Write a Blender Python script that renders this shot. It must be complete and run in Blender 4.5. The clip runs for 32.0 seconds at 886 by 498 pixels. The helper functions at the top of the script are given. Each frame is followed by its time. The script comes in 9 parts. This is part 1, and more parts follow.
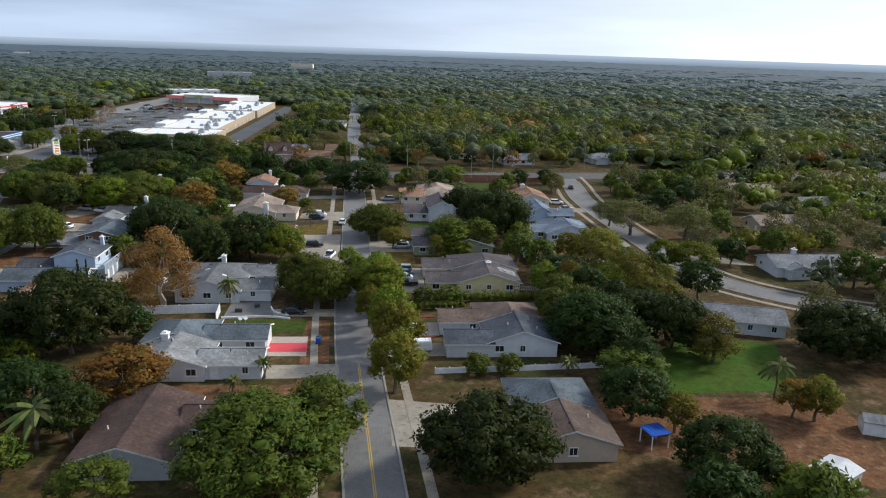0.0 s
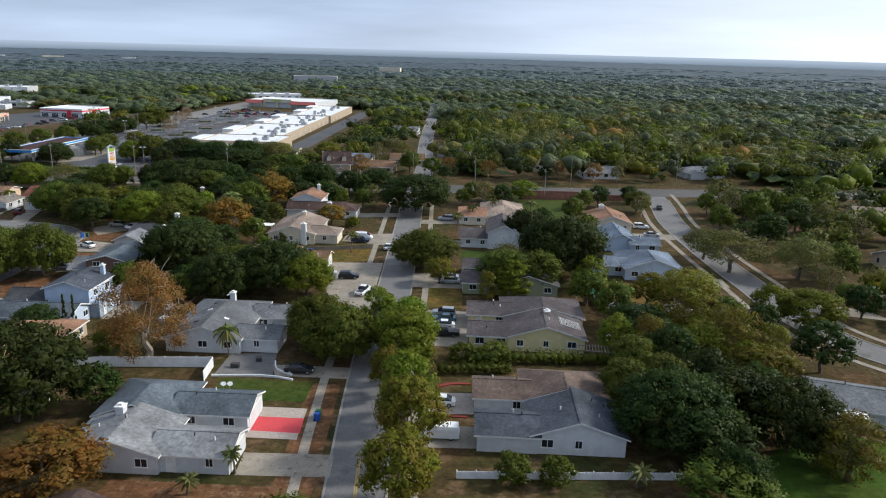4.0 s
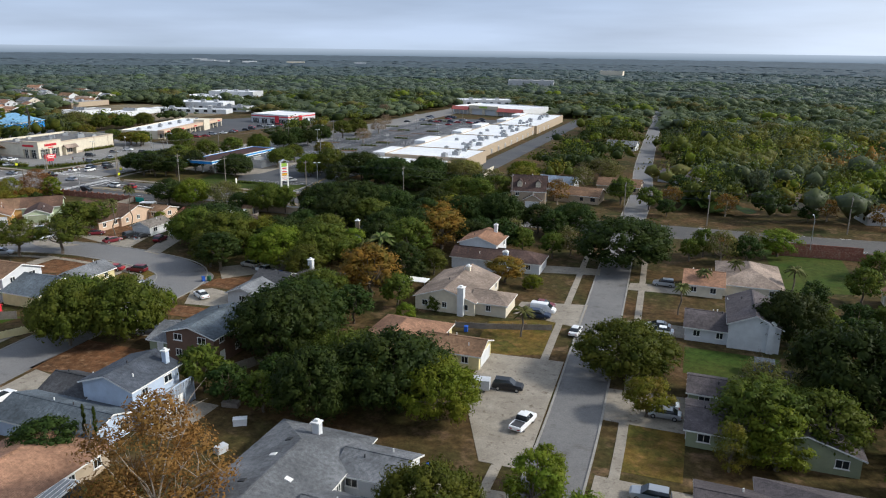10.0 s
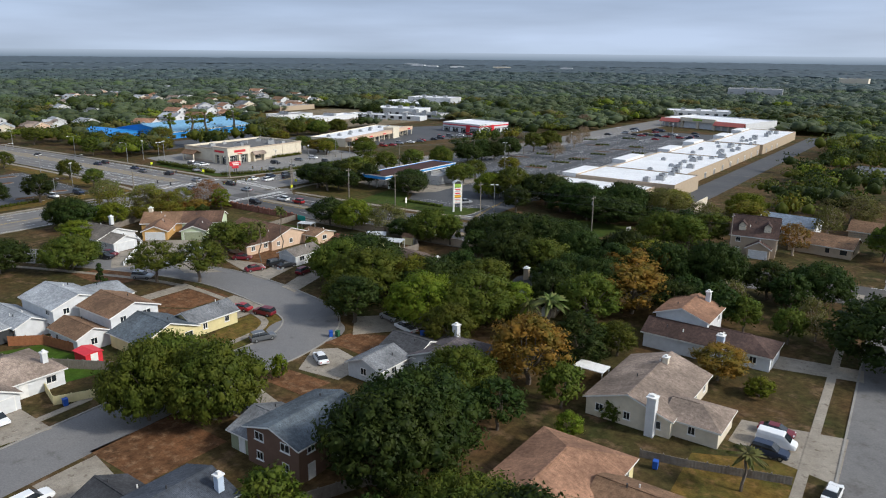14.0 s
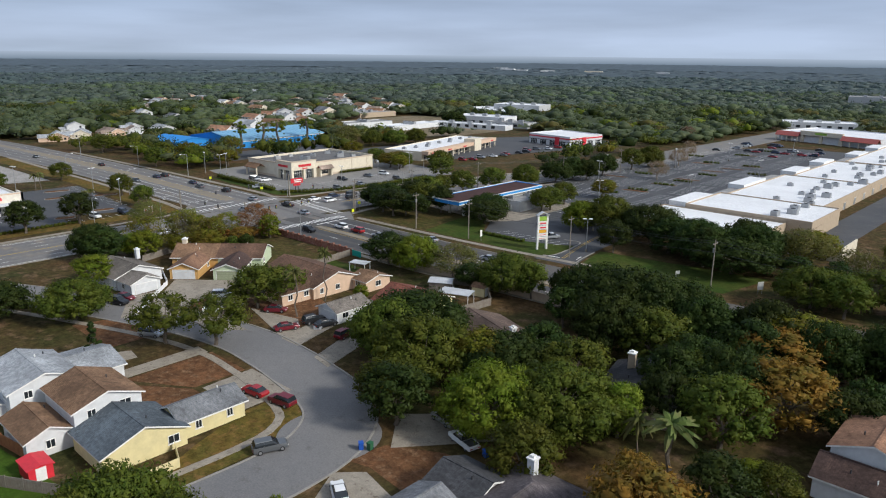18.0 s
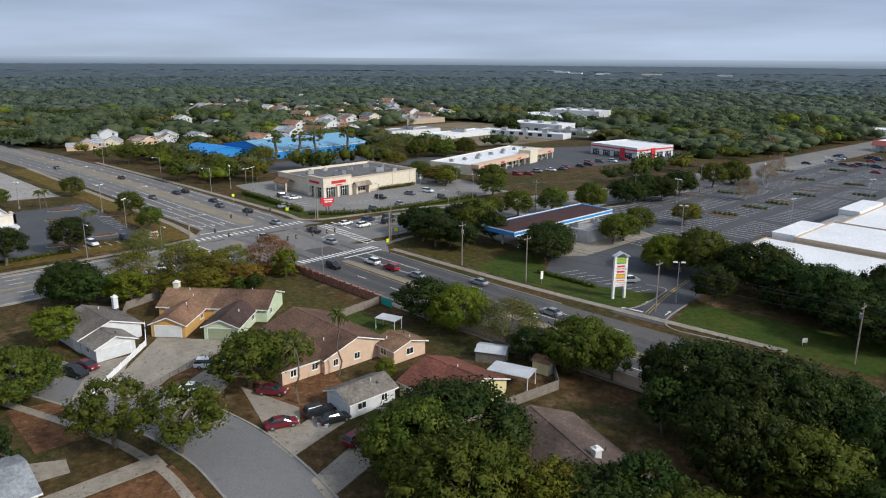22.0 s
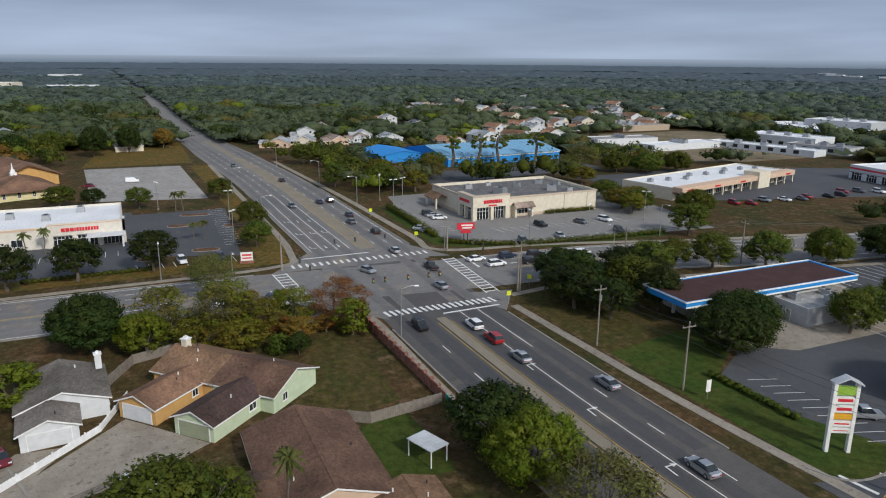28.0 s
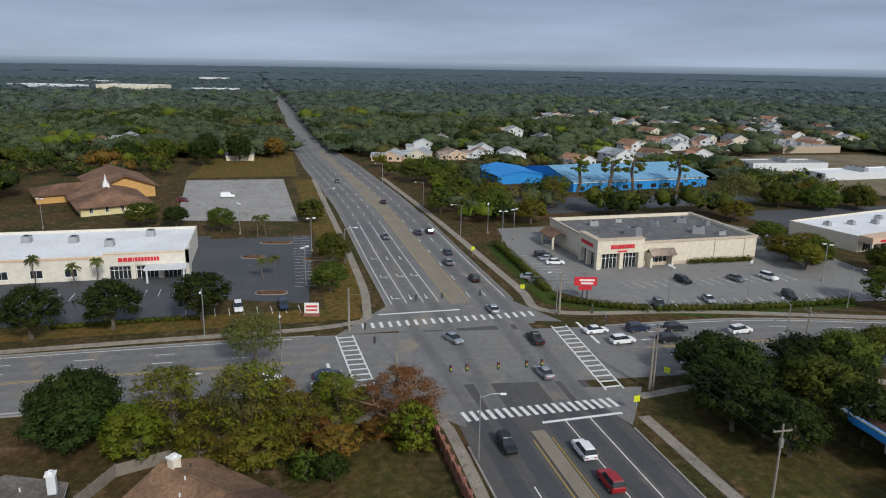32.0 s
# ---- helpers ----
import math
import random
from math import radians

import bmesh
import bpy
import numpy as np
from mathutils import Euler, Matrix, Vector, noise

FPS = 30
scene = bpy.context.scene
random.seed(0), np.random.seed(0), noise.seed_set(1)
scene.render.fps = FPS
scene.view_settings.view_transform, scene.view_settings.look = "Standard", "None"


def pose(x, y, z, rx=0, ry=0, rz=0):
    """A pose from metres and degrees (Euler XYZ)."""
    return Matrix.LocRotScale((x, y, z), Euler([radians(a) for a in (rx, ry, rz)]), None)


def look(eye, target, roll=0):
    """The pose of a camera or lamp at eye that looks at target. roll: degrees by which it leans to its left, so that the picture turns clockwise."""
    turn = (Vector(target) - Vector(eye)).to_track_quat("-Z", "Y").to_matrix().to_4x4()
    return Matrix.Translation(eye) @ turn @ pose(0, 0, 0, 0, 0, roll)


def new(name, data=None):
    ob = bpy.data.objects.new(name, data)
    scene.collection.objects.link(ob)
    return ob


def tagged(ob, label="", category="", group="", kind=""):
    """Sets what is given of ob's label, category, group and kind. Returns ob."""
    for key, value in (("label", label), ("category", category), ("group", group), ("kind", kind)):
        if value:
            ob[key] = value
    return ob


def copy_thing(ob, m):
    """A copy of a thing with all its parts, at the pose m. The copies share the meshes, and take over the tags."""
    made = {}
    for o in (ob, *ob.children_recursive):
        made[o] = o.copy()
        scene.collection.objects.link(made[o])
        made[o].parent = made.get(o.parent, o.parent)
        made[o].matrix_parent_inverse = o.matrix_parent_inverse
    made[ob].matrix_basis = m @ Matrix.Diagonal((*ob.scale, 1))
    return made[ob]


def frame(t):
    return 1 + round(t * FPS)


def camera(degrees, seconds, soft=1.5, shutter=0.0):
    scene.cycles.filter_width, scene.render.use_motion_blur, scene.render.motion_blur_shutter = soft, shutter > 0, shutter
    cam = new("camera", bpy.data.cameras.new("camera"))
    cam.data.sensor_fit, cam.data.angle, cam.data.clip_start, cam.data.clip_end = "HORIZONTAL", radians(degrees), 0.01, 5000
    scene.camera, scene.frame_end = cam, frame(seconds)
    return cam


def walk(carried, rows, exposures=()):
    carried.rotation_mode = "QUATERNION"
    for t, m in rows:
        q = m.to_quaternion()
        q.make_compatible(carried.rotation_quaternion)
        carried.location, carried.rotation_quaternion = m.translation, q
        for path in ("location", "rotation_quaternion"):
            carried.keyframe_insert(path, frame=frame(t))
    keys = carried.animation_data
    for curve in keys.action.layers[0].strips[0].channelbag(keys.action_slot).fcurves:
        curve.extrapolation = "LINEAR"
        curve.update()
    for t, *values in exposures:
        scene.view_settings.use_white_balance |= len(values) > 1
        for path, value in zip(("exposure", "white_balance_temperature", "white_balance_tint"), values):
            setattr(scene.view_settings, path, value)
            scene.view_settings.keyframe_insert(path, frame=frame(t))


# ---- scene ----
cam = camera(63.71, 32.0, soft=1.1)
ROWS = [
    (0.0, 0.00, 0.00, 50.00, -5.04, -15.53, 1.89),
    (0.5, 2.40, 3.07, 49.92, -5.09, -15.52, 1.81),
    (1.0, 4.24, 6.24, 49.85, -5.27, -15.52, 1.74),
    (1.5, 5.57, 9.62, 49.78, -4.47, -15.51, 1.68),
    (2.0, 6.69, 13.23, 49.72, -0.96, -15.53, 1.65),
    (2.5, 7.73, 16.95, 49.67, 2.90, -15.54, 1.62),
    (3.0, 8.51, 20.80, 49.63, 2.74, -15.53, 1.57),
    (3.5, 8.93, 24.89, 49.59, 2.49, -15.51, 1.53),
    (5.5, 9.28, 42.43, 49.46, 1.62, -15.47, 1.48),
    (6.0, 9.14, 47.07, 49.40, 3.17, -15.49, 1.34),
    (6.5, 9.00, 51.74, 49.33, 5.58, -15.52, 1.21),
    (7.0, 8.84, 56.48, 49.24, 7.45, -15.55, 1.09),
    (7.5, 8.54, 61.31, 49.15, 9.19, -15.57, 0.99),
    (8.0, 8.22, 66.26, 49.06, 10.96, -15.59, 0.94),
    (8.5, 7.78, 71.06, 49.00, 12.94, -15.60, 0.92),
    (9.0, 7.23, 75.65, 48.97, 14.99, -15.60, 0.87),
    (9.5, 6.52, 80.19, 48.98, 17.12, -15.59, 0.80),
    (10.0, 5.71, 84.77, 49.03, 19.58, -15.57, 0.75),
    (10.5, 4.77, 89.29, 49.11, 22.06, -15.56, 0.77),
    (11.0, 3.67, 93.75, 49.20, 24.62, -15.53, 0.80),
    (11.5, 2.53, 98.24, 49.27, 27.52, -15.50, 0.79),
    (12.0, 1.12, 102.79, 49.32, 31.22, -15.48, 0.75),
    (12.5, -0.44, 107.27, 49.36, 35.21, -15.45, 0.73),
    (13.0, -2.18, 111.85, 49.39, 36.08, -15.42, 0.71),
    (13.5, -4.16, 116.26, 49.43, 35.90, -15.39, 0.65),
    (14.0, -6.51, 120.58, 49.49, 35.69, -15.38, 0.61),
    (14.5, -9.02, 124.79, 49.58, 35.48, -15.39, 0.65),
    (16.5, -18.99, 139.97, 50.20, 38.28, -15.27, 0.53),
    (17.0, -21.79, 143.75, 50.30, 39.75, -15.26, 0.53),
    (17.5, -24.81, 147.62, 50.37, 41.20, -15.24, 0.56),
    (18.0, -27.84, 151.43, 50.39, 42.68, -15.19, 0.62),
    (18.5, -30.85, 155.12, 50.37, 44.09, -15.14, 0.66),
    (19.0, -33.97, 158.71, 50.33, 43.98, -15.10, 0.64),
    (19.5, -37.37, 162.22, 50.27, 43.82, -15.08, 0.61),
    (20.0, -40.91, 165.72, 50.20, 43.65, -15.07, 0.57),
    (20.5, -44.43, 168.98, 50.13, 43.48, -15.05, 0.50),
    (21.0, -47.90, 172.15, 50.04, 43.33, -15.02, 0.43),
    (21.5, -51.20, 175.50, 49.93, 44.35, -14.99, 0.38),
    (22.0, -54.20, 179.09, 49.80, 46.80, -14.97, 0.37),
    (22.5, -56.87, 182.82, 49.66, 47.15, -14.97, 0.39),
    (23.0, -59.45, 186.58, 49.51, 46.96, -14.97, 0.42),
    (23.5, -61.92, 190.44, 49.33, 46.96, -15.00, 0.41),
    (24.0, -64.11, 194.50, 49.12, 48.73, -15.04, 0.35),
    (24.5, -65.98, 198.84, 48.89, 51.40, -15.09, 0.24),
    (25.0, -67.77, 203.25, 48.66, 54.09, -15.11, 0.16),
    (25.5, -69.67, 207.55, 48.45, 56.68, -15.11, 0.15),
    (26.0, -71.76, 211.76, 48.28, 59.19, -15.09, 0.20),
    (26.5, -74.16, 215.93, 48.14, 61.66, -15.06, 0.29),
    (28.5, -84.37, 231.77, 47.80, 66.61, -14.95, 0.51),
    (29.0, -87.93, 234.93, 47.82, 67.59, -14.88, 0.60),
    (29.5, -92.13, 237.54, 47.90, 69.49, -14.82, 0.68),
    (30.0, -96.57, 239.77, 48.04, 69.66, -14.77, 0.73),
    (30.5, -101.09, 241.69, 48.21, 69.52, -14.73, 0.78),
    (31.0, -105.73, 243.29, 48.41, 71.21, -14.70, 0.84),
    (31.5, -110.41, 244.70, 48.62, 73.84, -14.67, 0.90),
    (32.0, -115.13, 246.00, 48.84, 76.43, -14.65, 0.96),
]
walk(cam, [(t, pose(x, y, z, 90 + pitch, 0, yaw) @ pose(0, 0, 0, 0, 0, roll)) for t, x, y, z, yaw, pitch, roll in ROWS],
     exposures=((0, 0.29, 5920, 8), (8, 0.26, 5930, 8), (18, 0.05, 5940, 9), (24, 0.0, 5920, 9), (28, -0.25, 5890, 9), (32, -0.29, 5890, 8)))

# ---- world, sun ----
SUN_AZ, SUN_EL = 76.0, 34.0          # degrees east of north (+y), above the horizon
sun_dir = Vector((math.sin(radians(SUN_AZ)) * math.cos(radians(SUN_EL)), math.cos(radians(SUN_AZ)) * math.cos(radians(SUN_EL)), math.sin(radians(SUN_EL))))
world = bpy.data.worlds.new("overcast_sky")
scene.world = world
world.use_nodes = True
wn, wl = world.node_tree.nodes, world.node_tree.links
wn.clear()
w_out, w_bg = wn.new("ShaderNodeOutputWorld"), wn.new("ShaderNodeBackground")
w_tc, w_sky = wn.new("ShaderNodeTexCoord"), wn.new("ShaderNodeTexSky")
w_sky.sky_type, w_sky.sun_disc = "NISHITA", False
w_sky.sun_elevation, w_sky.sun_rotation = radians(SUN_EL), radians(SUN_AZ)
w_sep = wn.new("ShaderNodeSeparateXYZ")
wl.new(w_tc.outputs["Generated"], w_sep.inputs[0])
w_ramp = wn.new("ShaderNodeValToRGB")
el = w_ramp.color_ramp.elements
el[0].position, el[0].color = 0.0, (0.492, 0.560, 0.667, 1)
el[1].position, el[1].color = 1.0, (0.364, 0.410, 0.505, 1)
for pos, col in ((0.02, (0.492, 0.560, 0.689, 1)), (0.06, (0.414, 0.480, 0.610, 1)), (0.16, (0.355, 0.415, 0.542, 1)), (0.45, (0.384, 0.435, 0.532, 1))):
    e = el.new(pos)
    e.color = col
wl.new(w_sep.outputs["Z"], w_ramp.inputs[0])
# flat banks of cloud: noise stretched along the horizon
w_map, w_noise = wn.new("ShaderNodeMapping"), wn.new("ShaderNodeTexNoise")
w_map.inputs["Scale"].default_value = (1.4, 1.4, 13.0)
w_noise.inputs["Scale"].default_value, w_noise.inputs["Detail"].default_value, w_noise.inputs["Roughness"].default_value = 2.0, 5.0, 0.5
wl.new(w_tc.outputs["Generated"], w_map.inputs[0])
wl.new(w_map.outputs[0], w_noise.inputs["Vector"])
w_mr = wn.new("ShaderNodeMapRange")
w_mr.inputs[1].default_value, w_mr.inputs[2].default_value, w_mr.inputs[3].default_value, w_mr.inputs[4].default_value = 0.3, 0.7, 0.86, 1.18
wl.new(w_noise.outputs[0], w_mr.inputs[0])
# brighter cloud round the hidden sun
w_dot, w_glow = wn.new("ShaderNodeVectorMath"), wn.new("ShaderNodeMapRange")
w_dot.operation = "DOT_PRODUCT"
low = Vector((sun_dir.x, sun_dir.y, 0.12)).normalized()
w_dot.inputs[1].default_value = low
wl.new(w_tc.outputs["Generated"], w_dot.inputs[0])
w_glow.interpolation_type = "SMOOTHERSTEP"
w_glow.inputs[1].default_value, w_glow.inputs[2].default_value, w_glow.inputs[3].default_value, w_glow.inputs[4].default_value = -0.1, 1.0, 0.0, 1.0
wl.new(w_dot.outputs["Value"], w_glow.inputs[0])
w_mul = wn.new("ShaderNodeVectorMath")
w_mul.operation = "SCALE"
wl.new(w_ramp.outputs[0], w_mul.inputs[0])
wl.new(w_mr.outputs[0], w_mul.inputs["Scale"])
w_warm = wn.new("ShaderNodeMix")
w_warm.data_type, w_warm.blend_type = "RGBA", "ADD"
w_warm.inputs["B"].default_value = (0.56, 0.52, 0.45, 1)
wl.new(w_glow.outputs[0], w_warm.inputs["Factor"])
wl.new(w_mul.outputs[0], w_warm.inputs["A"])
w_dim = wn.new("ShaderNodeVectorMath")
w_dim.operation = "SCALE"
w_dim.inputs["Scale"].default_value = 0.08
wl.new(w_sky.outputs[0], w_dim.inputs[0])
w_mix = wn.new("ShaderNodeMix")
w_mix.data_type = "RGBA"
w_mix.inputs["Factor"].default_value = 0.9
wl.new(w_dim.outputs[0], w_mix.inputs["A"])
wl.new(w_warm.outputs["Result"], w_mix.inputs["B"])
wl.new(w_mix.outputs["Result"], w_bg.inputs[0])
w_bg.inputs[1].default_value = 0.96
wl.new(w_bg.outputs[0], w_out.inputs[0])
sun = new("sun", bpy.data.lights.new("sun", "SUN"))
sun.data.energy, sun.data.angle, sun.data.color = 3.3, radians(7), (1.0, 0.90, 0.76)
sun.matrix_world = look((0, 0, 100), Vector((0, 0, 100)) - sun_dir)

# ---- materials ----
def shader(name, rough=0.8, metal=0.0, spec=0.3):
    m = bpy.data.materials.new(name)
    m.use_nodes = True
    n, l = m.node_tree.nodes, m.node_tree.links
    b = n["Principled BSDF"]
    b.inputs["Roughness"].default_value, b.inputs["Metallic"].default_value = rough, metal
    b.inputs["Specular IOR Level"].default_value = spec
    return m, n, l, b


def mix_rgb(n, l, fac, a, b, mode="MIX"):
    x = n.new("ShaderNodeMix")
    x.data_type, x.blend_type = "RGBA", mode
    for sock, v in ((x.inputs["Factor"], fac), (x.inputs["A"], a), (x.inputs["B"], b)):
        if isinstance(v, (int, float)):
            sock.default_value = v
        elif isinstance(v, tuple):
            sock.default_value = (*v[:3], 1)
        else:
            l.new(v, sock)
    return x.outputs["Result"]


def ramp(n, l, src, lo, hi, a=0.0, b=1.0):
    x = n.new("ShaderNodeMapRange")
    for k, v in enumerate((lo, hi, a, b)):
        x.inputs[k + 1].default_value = v
    l.new(src, x.inputs[0])
    return x.outputs[0]


def noise_tex(n, l, scale, detail=4, rough=0.55, vec=None):
    x = n.new("ShaderNodeTexNoise")
    x.inputs["Scale"].default_value, x.inputs["Detail"].default_value, x.inputs["Roughness"].default_value = scale, detail, rough
    if vec is not None:
        l.new(vec, x.inputs["Vector"])
    return x.outputs[0]


def world_pos(n):
    return n.new("ShaderNodeNewGeometry").outputs["Position"]


def bump(n, l, b, src, strength=0.3, dist=0.05):
    x = n.new("ShaderNodeBump")
    x.inputs["Strength"].default_value, x.inputs["Distance"].default_value = strength, dist
    l.new(src, x.inputs["Height"])
    l.new(x.outputs[0], b.inputs["Normal"])


def rough_mat(name, c1, c2, c3=None, big=0.15, small=3.0, rough=0.85, bumps=0.3, spec=0.25, cover=0.5, tufts=0.0):
    """Two-scale surface: c1 and c2 blended in large patches, c3 as worn or stained spots, fine grain on top."""
    m, n, l, b = shader(name, rough, 0, spec)
    p = world_pos(n)
    col = mix_rgb(n, l, ramp(n, l, noise_tex(n, l, big, 5, 0.6, p), 0.35, 0.65), c1, c2)
    if c3:
        col = mix_rgb(n, l, ramp(n, l, noise_tex(n, l, big * 3.7, 6, 0.65, p), cover, cover + 0.13), col, c3)
    if tufts:
        col = mix_rgb(n, l, 1.0, col, ramp(n, l, noise_tex(n, l, 0.75, 7, 0.72, p), 0.36, 0.64, 1 - tufts, 1 + 0.7 * tufts), "MULTIPLY")
    grain = noise_tex(n, l, small, 3, 0.7, p)
    col = mix_rgb(n, l, 1.0, col, ramp(n, l, grain, 0.25, 0.75, 0.78, 1.2), "MULTIPLY")
    l.new(col, b.inputs["Base Color"])
    bump(n, l, b, grain, bumps, 0.06)
    return m


def plain(name, c, rough=0.6, metal=0.0, spec=0.4, vary=0.12, scale=1.2):
    m, n, l, b = shader(name, rough, metal, spec)
    g = noise_tex(n, l, scale, 5, 0.65, world_pos(n))
    l.new(mix_rgb(n, l, 1.0, (*c, 1), ramp(n, l, g, 0.3, 0.7, 1 - vary, 1 + vary), "MULTIPLY"), b.inputs["Base Color"])
    return m


def shingles(name, c1, c2, stain=0.5):
    m, n, l, b = shader(name, 0.9, 0, 0.2)
    tc = n.new("ShaderNodeTexCoord").outputs["Object"]
    p = world_pos(n)
    br = n.new("ShaderNodeTexBrick")
    br.inputs["Scale"].default_value = 1.0
    br.inputs["Brick Width"].default_value, br.inputs["Row Height"].default_value, br.inputs["Mortar Size"].default_value = 0.45, 0.16, 0.012
    br.inputs["Color1"].default_value, br.inputs["Color2"].default_value = (*c1, 1), (*c2, 1)
    br.inputs["Mortar"].default_value = (*[v * 0.55 for v in c1], 1)
    l.new(tc, br.inputs["Vector"])
    soft = noise_tex(n, l, 0.28, 5, 0.62, p)
    col = mix_rgb(n, l, ramp(n, l, soft, 0.38, 0.62, 0, stain + 0.25), br.outputs["Color"], tuple(v * 0.55 + 0.006 for v in c1))
    streak = n.new("ShaderNodeMapping")
    streak.inputs["Scale"].default_value = (1.6, 1.6, 0.2)
    l.new(p, streak.inputs[0])
    col = mix_rgb(n, l, 1.0, col, ramp(n, l, noise_tex(n, l, 1.3, 4, 0.6, streak.outputs[0]), 0.3, 0.75, 0.66, 1.28), "MULTIPLY")
    col = mix_rgb(n, l, 1.0, col, ramp(n, l, noise_tex(n, l, 0.11, 3, 0.5, p), 0.36, 0.64, 0.74, 1.2), "MULTIPLY")
    l.new(col, b.inputs["Base Color"])
    bump(n, l, b, br.outputs["Fac"], 0.35, -0.02)
    return m


def leaves(name, c1, c2, c3, gloss=0.10, patch=0.0):
    """Waxy leaf blades: light passes through them, every blade, every spray and every tree differs."""
    m, n, l, b = shader(name, 0.5, 0, gloss)
    g = n.new("ShaderNodeNewGeometry")
    o = n.new("ShaderNodeObjectInfo")
    col = mix_rgb(n, l, g.outputs["Random Per Island"], tuple(0.86 * v for v in c1), tuple(1.14 * v for v in c2))
    col = mix_rgb(n, l, ramp(n, l, noise_tex(n, l, 0.35, 3, 0.6, g.outputs["Position"]), 0.42, 0.68), col, c3)
    if patch:
        # stands of lighter and darker trees
        col = mix_rgb(n, l, 1.0, col, ramp(n, l, noise_tex(n, l, 0.035, 4, 0.65, g.outputs["Position"]), 0.36, 0.64, 1 - patch, 1 + patch), "MULTIPLY")
    hsv = n.new("ShaderNodeHueSaturation")
    l.new(ramp(n, l, o.outputs["Random"], 0, 1, 0.478, 0.516), hsv.inputs["Hue"])
    l.new(ramp(n, l, o.outputs["Random"], 0, 1, 0.80, 1.22), hsv.inputs["Value"])
    l.new(col, hsv.inputs["Color"])
    l.new(hsv.outputs[0], b.inputs["Base Color"])
    tr = n.new("ShaderNodeBsdfTranslucent")
    l.new(hsv.outputs[0], tr.inputs[0])
    ms = n.new("ShaderNodeMixShader")
    ms.inputs[0].default_value = 0.36
    l.new(b.outputs[0], ms.inputs[1])
    l.new(tr.outputs[0], ms.inputs[2])
    l.new(ms.outputs[0], n["Material Output"].inputs[0])
    return m


M = {}
M["ground"] = rough_mat("yard_ground", (0.042, 0.046, 0.014), (0.094, 0.056, 0.025), (0.142, 0.092, 0.052), 0.07, 2.2, 0.95, 0.5, 0.1, 0.53, 0.48)
M["lawn"] = rough_mat("lawn_grass", (0.038, 0.068, 0.011), (0.062, 0.074, 0.015), (0.098, 0.078, 0.026), 0.12, 3.5, 0.95, 0.5, 0.1, 0.6, 0.35)
M["bright_lawn"] = rough_mat("watered_lawn", (0.042, 0.094, 0.009), (0.058, 0.090, 0.013), (0.085, 0.080, 0.024), 0.12, 3.5, 0.95, 0.5, 0.1, 0.62, 0.3)
M["dry_lawn"] = rough_mat("dry_grass", (0.146, 0.092, 0.022), (0.082, 0.078, 0.018), (0.178, 0.108, 0.036), 0.14, 3.5, 0.95, 0.5, 0.1, 0.5, 0.42)
M["patchy"] = rough_mat("patchy_grass", (0.080, 0.060, 0.020), (0.052, 0.056, 0.014), (0.105, 0.070, 0.032), 0.16, 3.5, 0.95, 0.5, 0.1, 0.52, 0.42)
M["litter"] = rough_mat("leaf_litter", (0.165, 0.080, 0.038), (0.105, 0.056, 0.028), (0.215, 0.130, 0.074), 0.2, 4.0, 0.95, 0.6, 0.1, 0.52, 0.42)
M["asphalt"] = rough_mat("road_asphalt", (0.168, 0.166, 0.166), (0.212, 0.203, 0.190), (0.262, 0.224, 0.178), 0.045, 5.0, 0.85, 0.15, 0.3, 0.54, 0.14)
M["dark_asphalt"] = rough_mat("newer_road_asphalt", (0.080, 0.077, 0.076), (0.110, 0.104, 0.098), (0.148, 0.130, 0.108), 0.05, 5.0, 0.85, 0.15, 0.3, 0.57, 0.12)
M["red_bed"] = rough_mat("red_mulch", (0.26, 0.045, 0.035), (0.18, 0.04, 0.03), None, 1.0, 6.0)
M["lot"] = rough_mat("parking_asphalt", (0.066, 0.070, 0.078), (0.088, 0.090, 0.096), (0.115, 0.110, 0.104), 0.05, 5.0, 0.85, 0.15, 0.3, 0.58, 0.08)
M["pale_lot"] = rough_mat("bleached_asphalt", (0.205, 0.200, 0.192), (0.245, 0.236, 0.222), (0.155, 0.148, 0.138), 0.06, 4.0, 0.85, 0.15, 0.3, 0.58, 0.1)
M["street"] = rough_mat("street_asphalt", (0.165, 0.164, 0.168), (0.195, 0.190, 0.186), (0.125, 0.118, 0.114), 0.07, 4.0, 0.85, 0.15, 0.3, 0.58, 0.06)
M["old_street"] = rough_mat("old_street_asphalt", (0.150, 0.147, 0.146), (0.186, 0.181, 0.175), (0.116, 0.108, 0.100), 0.07, 4.0, 0.85, 0.15, 0.3, 0.56, 0.1)
M["tyre_edge"] = rough_mat("tyre_darkened_asphalt", (0.150, 0.148, 0.149), (0.192, 0.184, 0.174), (0.236, 0.204, 0.164), 0.045, 5.0, 0.85, 0.15, 0.3, 0.54, 0.14)
M["tyre"] = rough_mat("tyre_polished_asphalt", (0.128, 0.126, 0.128), (0.168, 0.161, 0.153), (0.212, 0.184, 0.150), 0.045, 5.0, 0.82, 0.15, 0.3, 0.55, 0.14)
M["tyre_dark"] = rough_mat("tyre_polished_newer_asphalt", (0.058, 0.060, 0.065), (0.080, 0.079, 0.081), (0.11, 0.102, 0.094), 0.05, 5.0, 0.82, 0.15, 0.3, 0.58, 0.1)
M["worn"] = rough_mat("worn_asphalt", (0.27, 0.232, 0.172), (0.215, 0.190, 0.150), None, 0.12, 4.0, 0.85, 0.15)
M["concrete"] = rough_mat("concrete", (0.325, 0.290, 0.238), (0.250, 0.220, 0.178), (0.140, 0.114, 0.086), 0.28, 5.0, 0.85, 0.15, 0.25, 0.56, 0.12)
